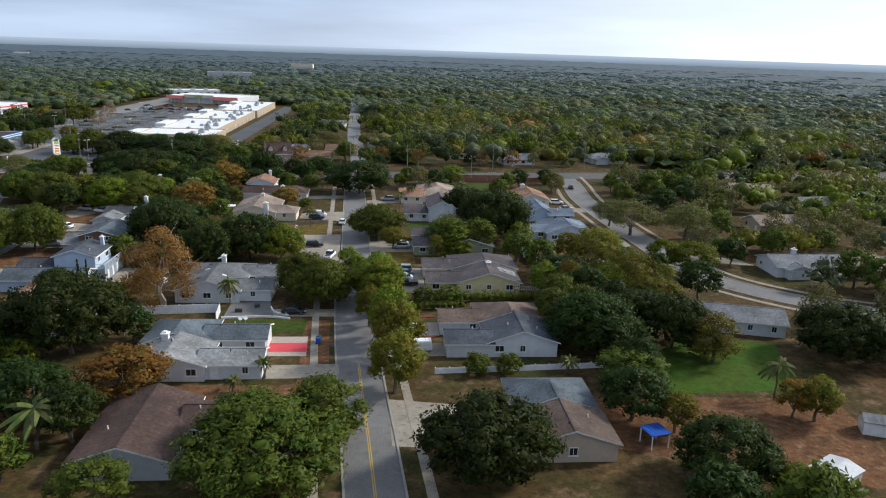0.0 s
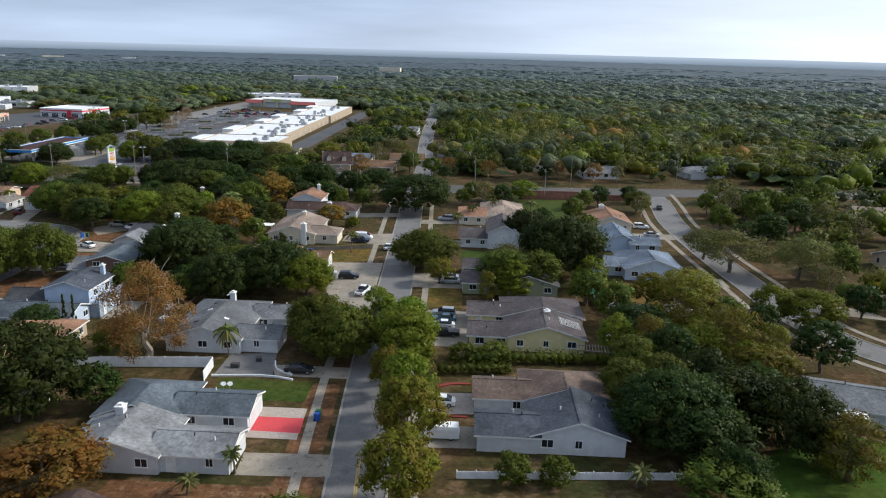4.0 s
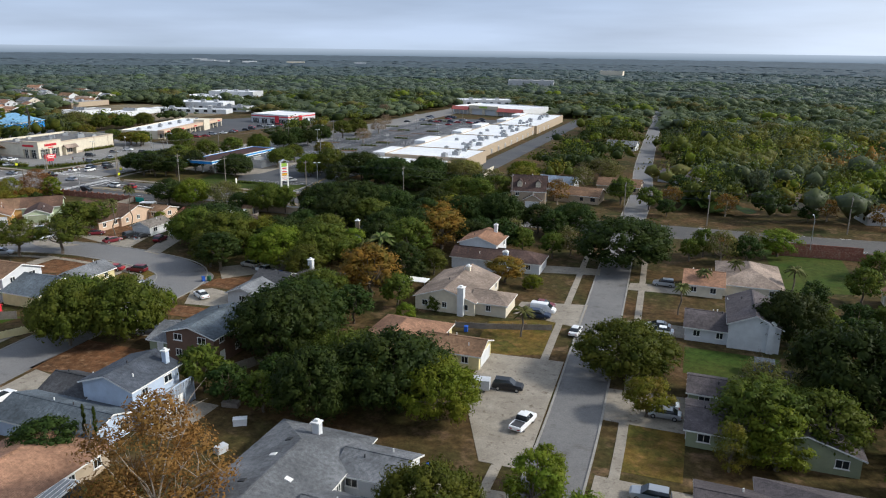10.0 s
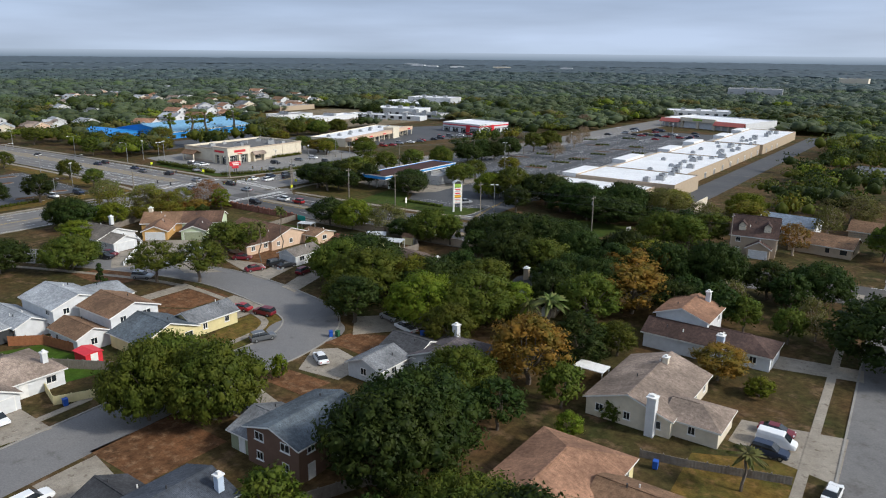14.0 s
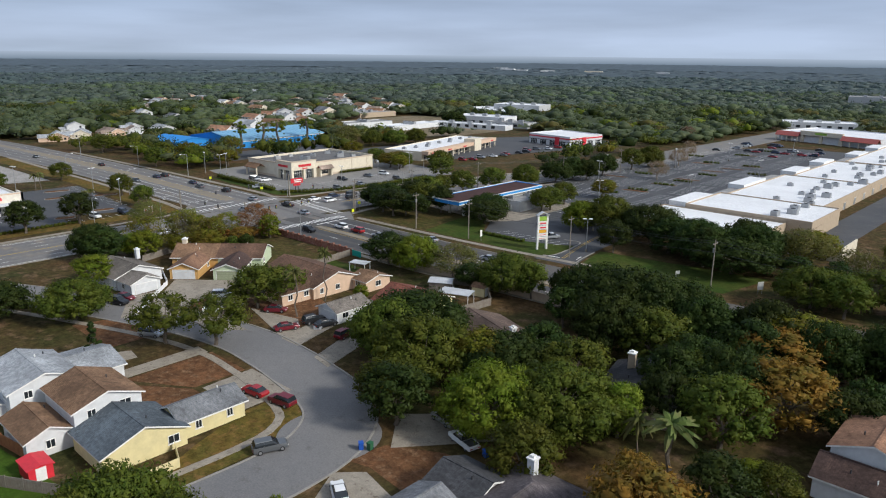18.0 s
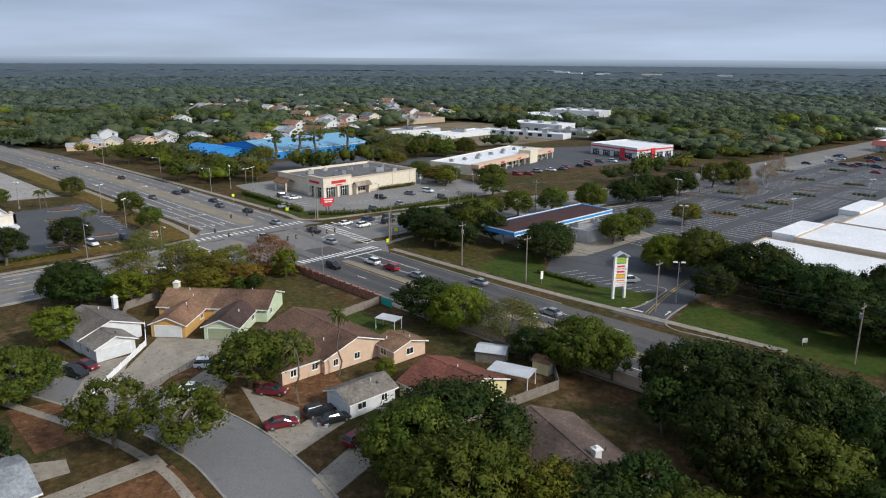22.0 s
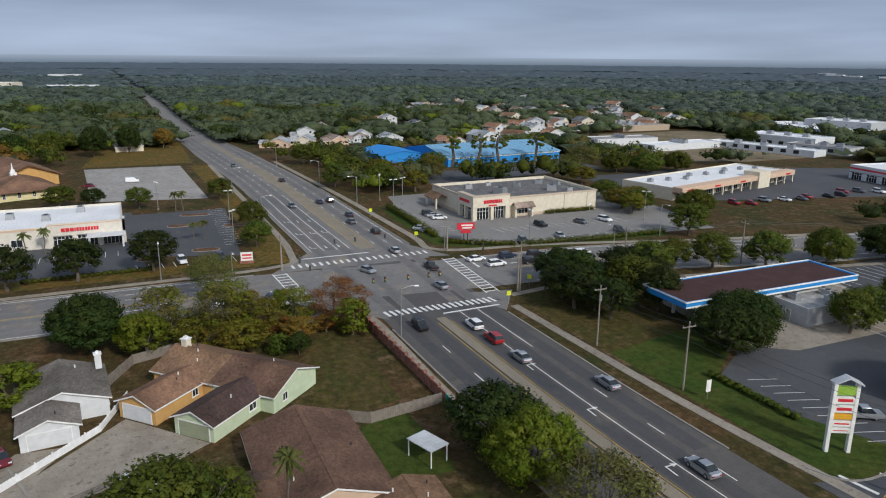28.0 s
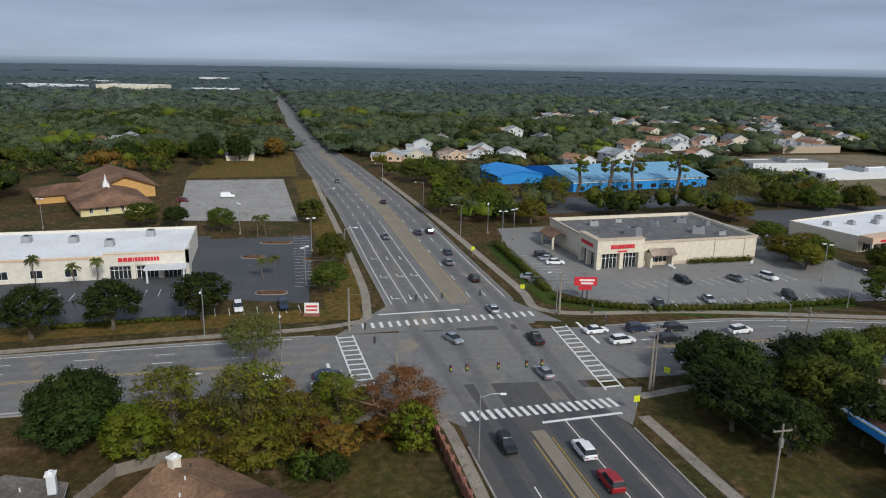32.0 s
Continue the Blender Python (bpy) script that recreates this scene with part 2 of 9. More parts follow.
M["gravel"] = rough_mat("pale_gravel", (0.36, 0.345, 0.325), (0.29, 0.275, 0.255), (0.20, 0.19, 0.17), 0.10, 4.0, 0.9, 0.2, 0.2, 0.54, 0.15)
M["school_yard"] = rough_mat("sandy_yard", (0.24, 0.19, 0.13), (0.15, 0.13, 0.08), (0.09, 0.09, 0.04), 0.06, 3.0, 0.95, 0.3, 0.1, 0.55, 0.2)
M["kerb"] = rough_mat("kerb_concrete", (0.31, 0.295, 0.27), (0.25, 0.235, 0.21), None, 0.4, 5.0)
M["white_line"] = rough_mat("white_road_paint", (0.78, 0.78, 0.76), (0.66, 0.66, 0.64), (0.42, 0.42, 0.41), 0.8, 6.0, 0.7, 0.1, 0.3, 0.66)
M["yellow_line"] = rough_mat("yellow_road_paint", (0.50, 0.34, 0.06), (0.42, 0.29, 0.07), None, 0.8, 6.0, 0.7, 0.1)
M["red_drive"] = rough_mat("red_painted_concrete", (0.62, 0.075, 0.085), (0.52, 0.065, 0.075), None, 0.4, 4.0, 0.7, 0.1)
M["paver"] = rough_mat("pale_pavers", (0.42, 0.36, 0.31), (0.33, 0.27, 0.23), (0.5, 0.46, 0.42), 1.5, 7.0)
M["bark"] = rough_mat("bark", (0.115, 0.092, 0.07), (0.16, 0.135, 0.11), None, 1.2, 9.0, 0.95, 0.7)
M["pale_bark"] = rough_mat("pale_bark", (0.36, 0.31, 0.25), (0.27, 0.22, 0.17), None, 1.2, 9.0, 0.95, 0.5)
LEAF = {
    "oak": leaves("oak_leaves", (0.048, 0.073, 0.011), (0.083, 0.108, 0.015), (0.120, 0.132, 0.019)),
    "dark": leaves("dark_leaves", (0.020, 0.038, 0.010), (0.034, 0.054, 0.011), (0.050, 0.068, 0.013)),
    "green": leaves("bright_leaves", (0.089, 0.138, 0.011), (0.131, 0.175, 0.015), (0.165, 0.186, 0.019)),
    "gold": leaves("yellowing_leaves", (0.117, 0.138, 0.014), (0.157, 0.169, 0.017), (0.169, 0.129, 0.019)),
    "rust": leaves("rust_leaves", (0.190, 0.092, 0.018), (0.240, 0.122, 0.024), (0.130, 0.108, 0.022)),
    "amber": leaves("amber_leaves", (0.232, 0.121, 0.035), (0.290, 0.158, 0.046), (0.220, 0.135, 0.037)),
    "twig": leaves("dry_twigs", (0.190, 0.122, 0.082), (0.230, 0.154, 0.104), (0.200, 0.146, 0.080)),
    "grey": leaves("grey_green_leaves", (0.101, 0.115, 0.031), (0.135, 0.144, 0.038), (0.160, 0.144, 0.041)),
    # mid to last: distance haze mixed into the leaf colours, bluer and paler outward
    "mid": leaves("hazed_middle_leaves", (0.062, 0.092, 0.044), (0.086, 0.118, 0.054), (0.112, 0.138, 0.060), 0.2, 0.25),
    "outer": leaves("hazed_outer_leaves", (0.071, 0.104, 0.076), (0.089, 0.123, 0.086), (0.108, 0.138, 0.095), 0.3, 0.34),
    "far": leaves("hazed_far_leaves", (0.076, 0.110, 0.104), (0.086, 0.121, 0.114), (0.099, 0.134, 0.125), 0.3, 0.36),
    "dim": leaves("hazed_farthest_leaves", (0.088, 0.122, 0.136), (0.096, 0.130, 0.144), (0.106, 0.140, 0.154), 0.3, 0.30),
    "last": leaves("hazed_horizon_leaves", (0.124, 0.162, 0.196), (0.131, 0.169, 0.203), (0.138, 0.176, 0.210), 0.3, 0.2),
    "palm": leaves("palm_fronds", (0.080, 0.118, 0.028), (0.130, 0.155, 0.045), (0.170, 0.155, 0.060)),
}
M["glass"], _n, _l, _b = shader("window_glass", 0.08, 0, 0.6)
_b.inputs["Base Color"].default_value = (0.02, 0.025, 0.03, 1)
M["trim"] = plain("white_trim", (0.76, 0.76, 0.74), 0.6)
M["dark"] = plain("dark_metal", (0.05, 0.05, 0.055), 0.5)
M["steel"] = plain("galvanised_steel", (0.42, 0.43, 0.44), 0.45, 0.7)
M["rubber"] = plain("tyre_rubber", (0.03, 0.03, 0.032), 0.8)
M["rim"] = plain("wheel_rim", (0.45, 0.46, 0.47), 0.35, 0.8)
M["head_lamp"] = plain("head_lamp", (0.7, 0.72, 0.74), 0.15)
M["tail_lamp"] = plain("tail_lamp", (0.35, 0.02, 0.02), 0.2)
M["wood_pole"] = rough_mat("pole_wood", (0.22, 0.19, 0.16), (0.28, 0.25, 0.21), None, 1.5, 8.0)
M["grey_wood"] = rough_mat("weathered_fence_wood", (0.24, 0.215, 0.185), (0.18, 0.155, 0.13), None, 1.5, 8.0)
M["orange_wood"] = rough_mat("orange_fence_wood", (0.36, 0.155, 0.07), (0.28, 0.115, 0.055), None, 1.5, 8.0)
M["brick"] = rough_mat("brick_wall", (0.27, 0.115, 0.08), (0.21, 0.09, 0.065), (0.32, 0.2, 0.15), 0.6, 6.0)
M["vinyl"] = plain("white_vinyl", (0.80, 0.81, 0.82), 0.5)
M["white_roof"] = rough_mat("white_roof_membrane", (0.82, 0.83, 0.84), (0.72, 0.73, 0.74), (0.55, 0.55, 0.54), 0.12, 2.0, 0.6, 0.05, 0.3, 0.66)
M["dark_roof"] = rough_mat("dark_roof_membrane", (0.105, 0.105, 0.108), (0.145, 0.142, 0.140), (0.20, 0.195, 0.185), 0.15, 4.0)
M["grey_roof"] = rough_mat("grey_roof_gravel", (0.30, 0.30, 0.30), (0.24, 0.235, 0.23), (0.4, 0.39, 0.37), 0.15, 4.0)
M["blue_metal"] = rough_mat("blue_metal_roof", (0.17, 0.36, 0.54), (0.21, 0.41, 0.58), None, 0.3, 2.0, 0.5, 0.1)
M["sky_blue"] = plain("bright_blue_paint", (0.03, 0.24, 0.62), 0.6)
M["red_sign"] = plain("red_sign_paint", (0.60, 0.03, 0.045), 0.5)
M["sign_white"] = plain("sign_white", (0.80, 0.79, 0.75), 0.5)
M["sign_green"] = plain("sign_green", (0.30, 0.48, 0.06), 0.5)
M["sign_amber"] = plain("sign_amber", (0.75, 0.40, 0.03), 0.5)
M["yellow_sign"] = plain("yellow_green_sign", (0.66, 0.72, 0.02), 0.5)
M["coral"] = rough_mat("coral_metal_roof", (0.55, 0.16, 0.13), (0.48, 0.14, 0.12), None, 0.3, 3.0)
M["teal"] = plain("teal_tarp", (0.03, 0.36, 0.30), 0.6)
M["blue_plastic"] = plain("blue_plastic", (0.02, 0.09, 0.42), 0.5)
M["green_plastic"] = plain("green_plastic", (0.03, 0.12, 0.06), 0.5)
M["maroon_metal"] = rough_mat("maroon_canopy_roof", (0.052, 0.026, 0.023), (0.070, 0.034, 0.030), None, 0.3, 3.0)
M["screen"] = plain("dark_screen", (0.035, 0.037, 0.04), 0.8)
M["mesh_roof"] = plain("grey_mesh_roof", (0.26, 0.27, 0.28), 0.7)
M["tin"] = rough_mat("tin_sheet", (0.55, 0.57, 0.60), (0.44, 0.46, 0.48), (0.35, 0.31, 0.28), 0.5, 4.0, 0.4, 0.1, 0.5, 0.66)
ROOF, WALL, PAINT = {}, {}, {}
for k, c1, c2 in (("slate", (0.115, 0.140, 0.165), (0.142, 0.166, 0.190)), ("pale", (0.27, 0.28, 0.29), (0.31, 0.315, 0.32)), ("grey", (0.19, 0.20, 0.215), (0.225, 0.232, 0.245)),
                  ("brown", (0.150, 0.108, 0.088), (0.190, 0.140, 0.115)), ("tan", (0.34, 0.265, 0.215), (0.40, 0.32, 0.26)), ("umber", (0.240, 0.145, 0.086), (0.290, 0.178, 0.108)), ("taupe", (0.215, 0.190, 0.165), (0.255, 0.228, 0.200)),
                  ("orange", (0.36, 0.200, 0.125), (0.41, 0.235, 0.150)), ("rustic", (0.235, 0.135, 0.085), (0.285, 0.165, 0.105)), ("maroon", (0.175, 0.066, 0.046), (0.215, 0.084, 0.058)), ("russet", (0.158, 0.092, 0.062), (0.200, 0.120, 0.082)), ("black", (0.062, 0.064, 0.070), (0.085, 0.086, 0.092)),
                  ("plum", (0.115, 0.100, 0.105), (0.150, 0.130, 0.132)), ("white", (0.44, 0.465, 0.49), (0.38, 0.40, 0.425)), ("dusk", (0.092, 0.060, 0.052), (0.125, 0.080, 0.066)), ("navy", (0.078, 0.090, 0.112), (0.100, 0.112, 0.136)), ("blue", (0.20, 0.25, 0.325), (0.235, 0.285, 0.36))):
    ROOF[k] = shingles(k + "_shingles", c1, c2)
for k, c in (("white", (0.62, 0.635, 0.65)), ("ivory", (0.66, 0.62, 0.54)), ("cream", (0.66, 0.60, 0.48)), ("beige", (0.52, 0.43, 0.33)), ("blue", (0.46, 0.54, 0.66)), ("yellow", (0.66, 0.58, 0.32)), ("ochre", (0.55, 0.33, 0.12)),
             ("mint", (0.52, 0.60, 0.42)), ("peach", (0.60, 0.44, 0.32)), ("grey", (0.45, 0.46, 0.47)), ("brown", (0.17, 0.105, 0.075)), ("olive", (0.30, 0.33, 0.22)), ("tan", (0.42, 0.34, 0.25))):
    WALL[k] = plain(k + "_stucco", c, 0.85, 0, 0.2, 0.10, 0.8)
for k, c, me in (("white", (0.78, 0.79, 0.80), 0), ("silver", (0.42, 0.44, 0.47), 0.6), ("black", (0.018, 0.019, 0.022), 0.2), ("red", (0.32, 0.015, 0.02), 0.1), ("maroon", (0.16, 0.015, 0.025), 0.2),
                 ("navy", (0.03, 0.045, 0.085), 0.3), ("teal", (0.05, 0.12, 0.15), 0.3), ("grey", (0.16, 0.17, 0.18), 0.5)):
    PAINT[k] = plain(k + "_car_paint", c, 0.28, me, 0.6, 0.03)

# ---- building blocks ----
class Shape:
    """Vertices and faces collected for one mesh."""
    def __init__(self):
        self.v, self.f, self.edge = [], [], []

    def face(self, *pts):
        k = len(self.v)
        self.v += [tuple(p) for p in pts]
        self.f.append(tuple(range(k, k + len(pts))))
        return self

    def box(self, x0, y0, z0, x1, y1, z1, taper=0.0):
        k, t = len(self.v), taper
        self.v += [(x0, y0, z0), (x1, y0, z0), (x1, y1, z0), (x0, y1, z0), (x0 + t, y0 + t, z1), (x1 - t, y0 + t, z1), (x1 - t, y1 - t, z1), (x0 + t, y1 - t, z1)]
        self.f += [tuple(k + i for i in q) for q in ((0, 3, 2, 1), (4, 5, 6, 7), (0, 1, 5, 4), (1, 2, 6, 5), (2, 3, 7, 6), (3, 0, 4, 7))]
        return self

    def tube(self, a, b, r0, r1, n=7, cap=True):
        a, b = Vector(a), Vector(b)
        q = (b - a).to_track_quat("Z", "Y")
        k = len(self.v)
        for c, r in ((a, r0), (b, r1)):
            for i in range(n):
                self.v.append(tuple(c + q @ Vector((r * math.cos(6.2832 * i / n), r * math.sin(6.2832 * i / n), 0))))
        for i in range(n):
            j = (i + 1) % n
            self.f.append((k + i, k + j, k + n + j, k + n + i))
        if cap:
            self.f.append(tuple(k + n + i for i in range(n)))
            self.f.append(tuple(k + n - 1 - i for i in range(n)))
        return self

    def slab(self, pts, z0, z1):
        """A flat plate over a counter-clockwise outline."""
        n, k = len(pts), len(self.v)
        self.v += [(x, y, z1) for x, y in pts] + [(x, y, z0) for x, y in pts]
        self.f.append(tuple(range(k, k + n)))
        for i in range(n):
            j = (i + 1) % n
            self.f.append((k + i, k + n + i, k + n + j, k + j))
        return self

    def mesh(self, name, mats, smooth=False):
        me = bpy.data.meshes.new(name)
        me.from_pydata(self.v, [], self.f)
        for m in (mats if isinstance(mats, (list, tuple)) else [mats]):
            me.materials.append(m)
        if smooth:
            me.polygons.foreach_set("use_smooth", [True] * len(me.polygons))
        if isinstance(mats, (list, tuple)):
            # the second material covers the edge faces
            for k in self.edge:
                me.polygons[k].material_index = 1
        me.update()
        return me


def part(name, shape, mat, parent=None, label="", smooth=False, at=None):
    """Links a shape (or a mesh) as one mesh object under a thing or part."""
    ob = new(name, shape if isinstance(shape, bpy.types.Mesh) else shape.mesh(name, mat, smooth))
    if at is not None:
        ob.matrix_basis = at
    if parent is not None:
        ob.parent = parent
    if label:
        ob["label"] = label
    return ob


def thing(name, x, y, z=0.0, turn=0.0, label="", category="", group="", kind=""):
    ob = new(name)
    ob.matrix_basis = pose(x, y, z, 0, 0, turn)
    return tagged(ob, label, category, group, kind)


def smooth_line(pts, step=4.0):
    """Points along a smooth curve through pts."""
    p = [Vector((*q, 0)) for q in pts]
    p = [2 * p[0] - p[1]] + p + [2 * p[-1] - p[-2]]
    out = []
    for i in range(1, len(p) - 2):
        n = max(1, int((p[i + 1] - p[i]).length / step))
        for k in range(n):
            t = k / n
            out.append(0.5 * (2 * p[i] + (p[i + 1] - p[i - 1]) * t + (2 * p[i - 1] - 5 * p[i] + 4 * p[i + 1] - p[i + 2]) * t * t + (3 * p[i] - p[i - 1] - 3 * p[i + 1] + p[i + 2]) * t ** 3))
    return out + [p[-2]]


def band(shape, line, off0, off1, z0, z1):
    """A strip with thickness along a line, between two sideways offsets (left positive)."""
    k, n = len(shape.v), len(line)
    for i, q in enumerate(line):
        d = (line[min(i + 1, n - 1)] - line[max(i - 1, 0)]).normalized()
        s = Vector((-d.y, d.x, 0))
        a, b = q + s * (off0(i / (n - 1)) if callable(off0) else off0), q + s * (off1(i / (n - 1)) if callable(off1) else off1)
        shape.v += [(a.x, a.y, z1), (b.x, b.y, z1), (b.x, b.y, z0), (a.x, a.y, z0)]
    for i in range(n - 1):
        for e in range(4):
            g = (e + 1) % 4
            shape.f.append((k + 4 * i + e, k + 4 * i + 4 + e, k + 4 * i + 4 + g, k + 4 * i + g))
    shape.f += [(k, k + 1, k + 2, k + 3), tuple(k + 4 * (n - 1) + i for i in (3, 2, 1, 0))]
    return shape


def strip(name, pts, off0, off1, mat, z1, z0=-0.05, step=4.0, label="", parent=None):
    ob = part(name, band(Shape(), smooth_line(pts, step), off0, off1, z0, z1), mat, parent, label)
    return ob

# ---- ground, roads, lots ----
ground = part("ground", Shape().face((-4800, -1500, 0), (3200, -1500, 0), (3200, 4800, 0), (-4800, 4800, 0)), M["ground"])
tagged(ground, "flat suburban ground of olive grass, dirt and leaf litter", "ground", kind="structure")
R1 = [(-2600, 215), (-1500, 246), (-1000, 260), (-700, 264.5), (-540, 268.5), (-447, 274), (-380, 278.5), (-337, 280), (-290, 280.4), (-250, 281), (-200, 281.2), (-150, 282), (-100, 285), (-50, 289), (0, 292.5), (37, 294), (70, 297.5), (150, 306), (400, 335)]
R2 = [(-224, -60), (-228, 100), (-228.5, 200), (-227.5, 255), (-223, 300), (-221, 335), (-213, 367), (-207, 395), (-202, 430), (-199, 480), (-195, 560), (-190, 720)]
SA = [(4, -120), (2.8, -50), (1.5, 20), (0.2, 60), (-1.2, 80), (-3, 100), (-4.8, 122), (-6.2, 145), (-6.6, 172), (-8, 205), (-9.3, 235), (-10.5, 262), (-11, 292)]
SA2 = [(-11, 292), (-12, 346), (-17.5, 432), (-24.5, 615), (-32, 800)]
SC = [(77, 296), (75, 275), (71.5, 246), (71.8, 212), (73.4, 185), (74.6, 167), (79, 153), (90, 140.5), (106, 131), (135, 122), (190, 112)]
SD = [(-70, -60), (-79, 20), (-86, 90), (-90, 120), (-93.3, 145), (-95, 165), (-96, 182), (-95.8, 195), (-97.2, 203.5), (-101.8, 210.2), (-108.5, 213.4), (-117, 215), (-126, 216), (-138, 216), (-155, 212), (-185, 200), (-205, 190)]


def half_west(u):
    """Half width of the road to the west: narrow far out, widening towards the crossing."""
    return 6.6 if u < 0.82 else min(13.5, 6.6 + (u - 0.82) * 76)


def road(name, pts, half, mat, z, label, kerbs=()):
    line = smooth_line(pts)
    ob = tagged(part(name, band(Shape(), line, -half, half, -0.05, z), mat), label, "road", kind="structure")
    return ob


r1_pts = smooth_line(R1)
r1w, r1e = [q for q in r1_pts if q.x < -236], [q for q in r1_pts if q.x > -244]
r1 = part("road_arterial", band(Shape(), r1e, lambda u: -11.6 if u < 0.28 else -8, lambda u: 12.0 if u < 0.3 else 7.5, -0.05, 0.030), M["dark_asphalt"])
tagged(r1, "wide worn grey asphalt arterial road with lane markings", "road", kind="structure")
r1b = part("road_west", band(Shape(), r1w, lambda u: -half_west(u), half_west, -0.05, 0.036), M["asphalt"])
tagged(r1b, "wide grey asphalt arterial road running to the horizon", "road", kind="structure")
r2 = road("road_cross", R2, 11.5, M["asphalt"], 0.034, "multi-lane grey asphalt cross road")
sa = road("street_1", SA, 3.5, M["old_street"], 0.026, "narrow residential street of pale grey asphalt")
sa2 = road("street_2", SA2, 3.6, M["street"], 0.026, "straight pale street running off between trees")
sc = road("street_3", SC, 3.8, M["old_street"], 0.026, "curving residential street of pale asphalt")
sd = road("street_4", SD, 5.2, M["street"], 0.026, "residential street bending round a wide knuckle")
# the wide outer bay of the bend
bay = [(-98.5 + 7.2 * math.cos(a), 205.5 + 7.2 * math.sin(a)) for a in [6.2832 * k / 36 for k in range(36)]]
tagged(part("street_5", Shape().slab(bay, -0.05, 0.022), M["street"]), "round paved bay of the street bend", "road", kind="structure")
for nm, pts, h, u0, u1 in (("kerb_1", SA, 3.5, 0.0, 0.965), ("kerb_2", SC, 3.8, 0.05, 1.0), ("kerb_3", SA2, 3.6, 0.03, 0.8)):
    ln = smooth_line(pts, 2.0)
    ln = ln[int(u0 * len(ln)):int(u1 * len(ln))]
    s = Shape()
    band(s, ln, h, h + 0.3, -0.05, 0.13)
    band(s, ln, -h - 0.3, -h, -0.05, 0.13)
    tagged(part(nm, s, M["kerb"]), "low pale concrete kerb along the street", "kerb", kind="structure")
ln = smooth_line(SD, 2.0)
s = Shape()
band(s, ln[:int(0.42 * len(ln))], 5.2, 5.5, -0.05, 0.13)
band(s, ln[int(0.46 * len(ln)):], 5.2, 5.5, -0.05, 0.13)
band(s, ln[:int(0.32 * len(ln))], -5.5, -5.2, -0.05, 0.13)
band(s, ln[int(0.62 * len(ln)):], -5.5, -5.2, -0.05, 0.13)
tagged(part("kerb_4", s, M["kerb"]), "low pale concrete kerb round the bend", "kerb", kind="structure")
s = Shape()
for lo, hi, o in ((-198, -138, 11.9), (-345, -250, 13.5)):
    seg = [q for q in smooth_line(R1, 2.0) if lo < q.x < hi]
    band(s, seg, o + 0.1, o + 0.4, -0.05, 0.15)
    band(s, seg, -o - 0.1, -o + 0.2, -0.05, 0.15)
tagged(part("kerb_5", s, M["kerb"]), "concrete kerb of the arterial road", "kerb", kind="structure")
s = Shape()
for lo, hi in ((60, 252), (306, 460)):
    seg = [q for q in smooth_line(R2, 2.0) if lo < q.y < hi]
    band(s, seg, 11.5, 11.8, -0.05, 0.15)
    band(s, seg, -11.8, -11.5, -0.05, 0.15)
tagged(part("kerb_6", s, M["kerb"]), "concrete kerb of the cross road", "kerb", kind="structure")
# raised median east of the crossing
seg = [q for q in smooth_line(R1, 2.0) if -200 < q.x < -96]
tagged(part("median", band(Shape(), seg, -2.4, -0.4, -0.05, 0.17), M["worn"]), "narrow raised median of tan worn concrete", "median", kind="structure")
seg = [q for q in smooth_line(R1, 2.0) if -520 < q.x < -250]
tagged(part("median", band(Shape(), seg, lambda u: 0.2 + 0.6 * (u < 0.5), 4.4, -0.05, 0.041), M["worn"]), "tan worn strip in the middle of the road", "median", kind="structure")
# pavements
def walk_strip(name, pts, o0, o1, label="concrete pavement beside the road", z=0.078, lo=0.0, hi=1.0):
    line = smooth_line(pts, 3.0)
    line = line[int(lo * len(line)):max(2, int(hi * len(line)))]
    return tagged(part(name, band(Shape(), line, o0, o1, -0.05, z), M["concrete"]), label, "pavement", kind="structure")


walk_strip("pavement_1", SA, 6.6, 7.9, "narrow concrete pavement beside the street")
walk_strip("pavement_2", SA, -7.3, -6.0, "narrow concrete pavement beside the street")
walk_strip("pavement_3", SC, 6.2, 7.5)
walk_strip("pavement_4", SC, -7.5, -6.2)
walk_strip("pavement_5", SD, 8.0, 9.3, lo=0.0, hi=0.95)
walk_strip("pavement_6", [(-199, 296.4), (-176, 297.2), (-150, 298.4), (-120, 301.5), (-98, 304)], -0.9, 0.9, "concrete pavement along the arterial road")
walk_strip("pavement_7", [(-208, 266), (-201, 268), (-167, 268), (-140, 269), (-100, 272)], -0.8, 0.8, "concrete pavement behind the verge")
walk_strip("pavement_8", [(-241, 150), (-242.5, 220), (-244, 257), (-254, 263.5), (-300, 264.3), (-420, 262.5)], -0.9, 0.9, "concrete pavement round the corner")
walk_strip("pavement_9", [(-420, 292), (-330, 296.5), (-262, 298.5), (-244, 300), (-238, 330), (-226, 372), (-218, 410)], -1.0, 1.0, "concrete pavement round the corner")
walk_strip("pavement_10", [(-205, 299), (-206, 315), (-200, 350), (-190, 400)], -0.9, 0.9)


plate_no = {}


def plate(name, pts, mat, z, label, category):
    base = name.split("_")[0]
    plate_no[base] = plate_no.get(base, -1) + 1
    z = {"lawn": 0.006, "parking": 0.012, "driveway": 0.034}.get(base, z) + 0.004 * (plate_no[base] % 7)
    area = sum(a[0] * b[1] - b[0] * a[1] for a, b in zip(pts, pts[1:] + pts[:1]))
    return tagged(part(name, Shape().slab(pts if area > 0 else pts[::-1], -0.05, z), mat), label, category, kind="structure")


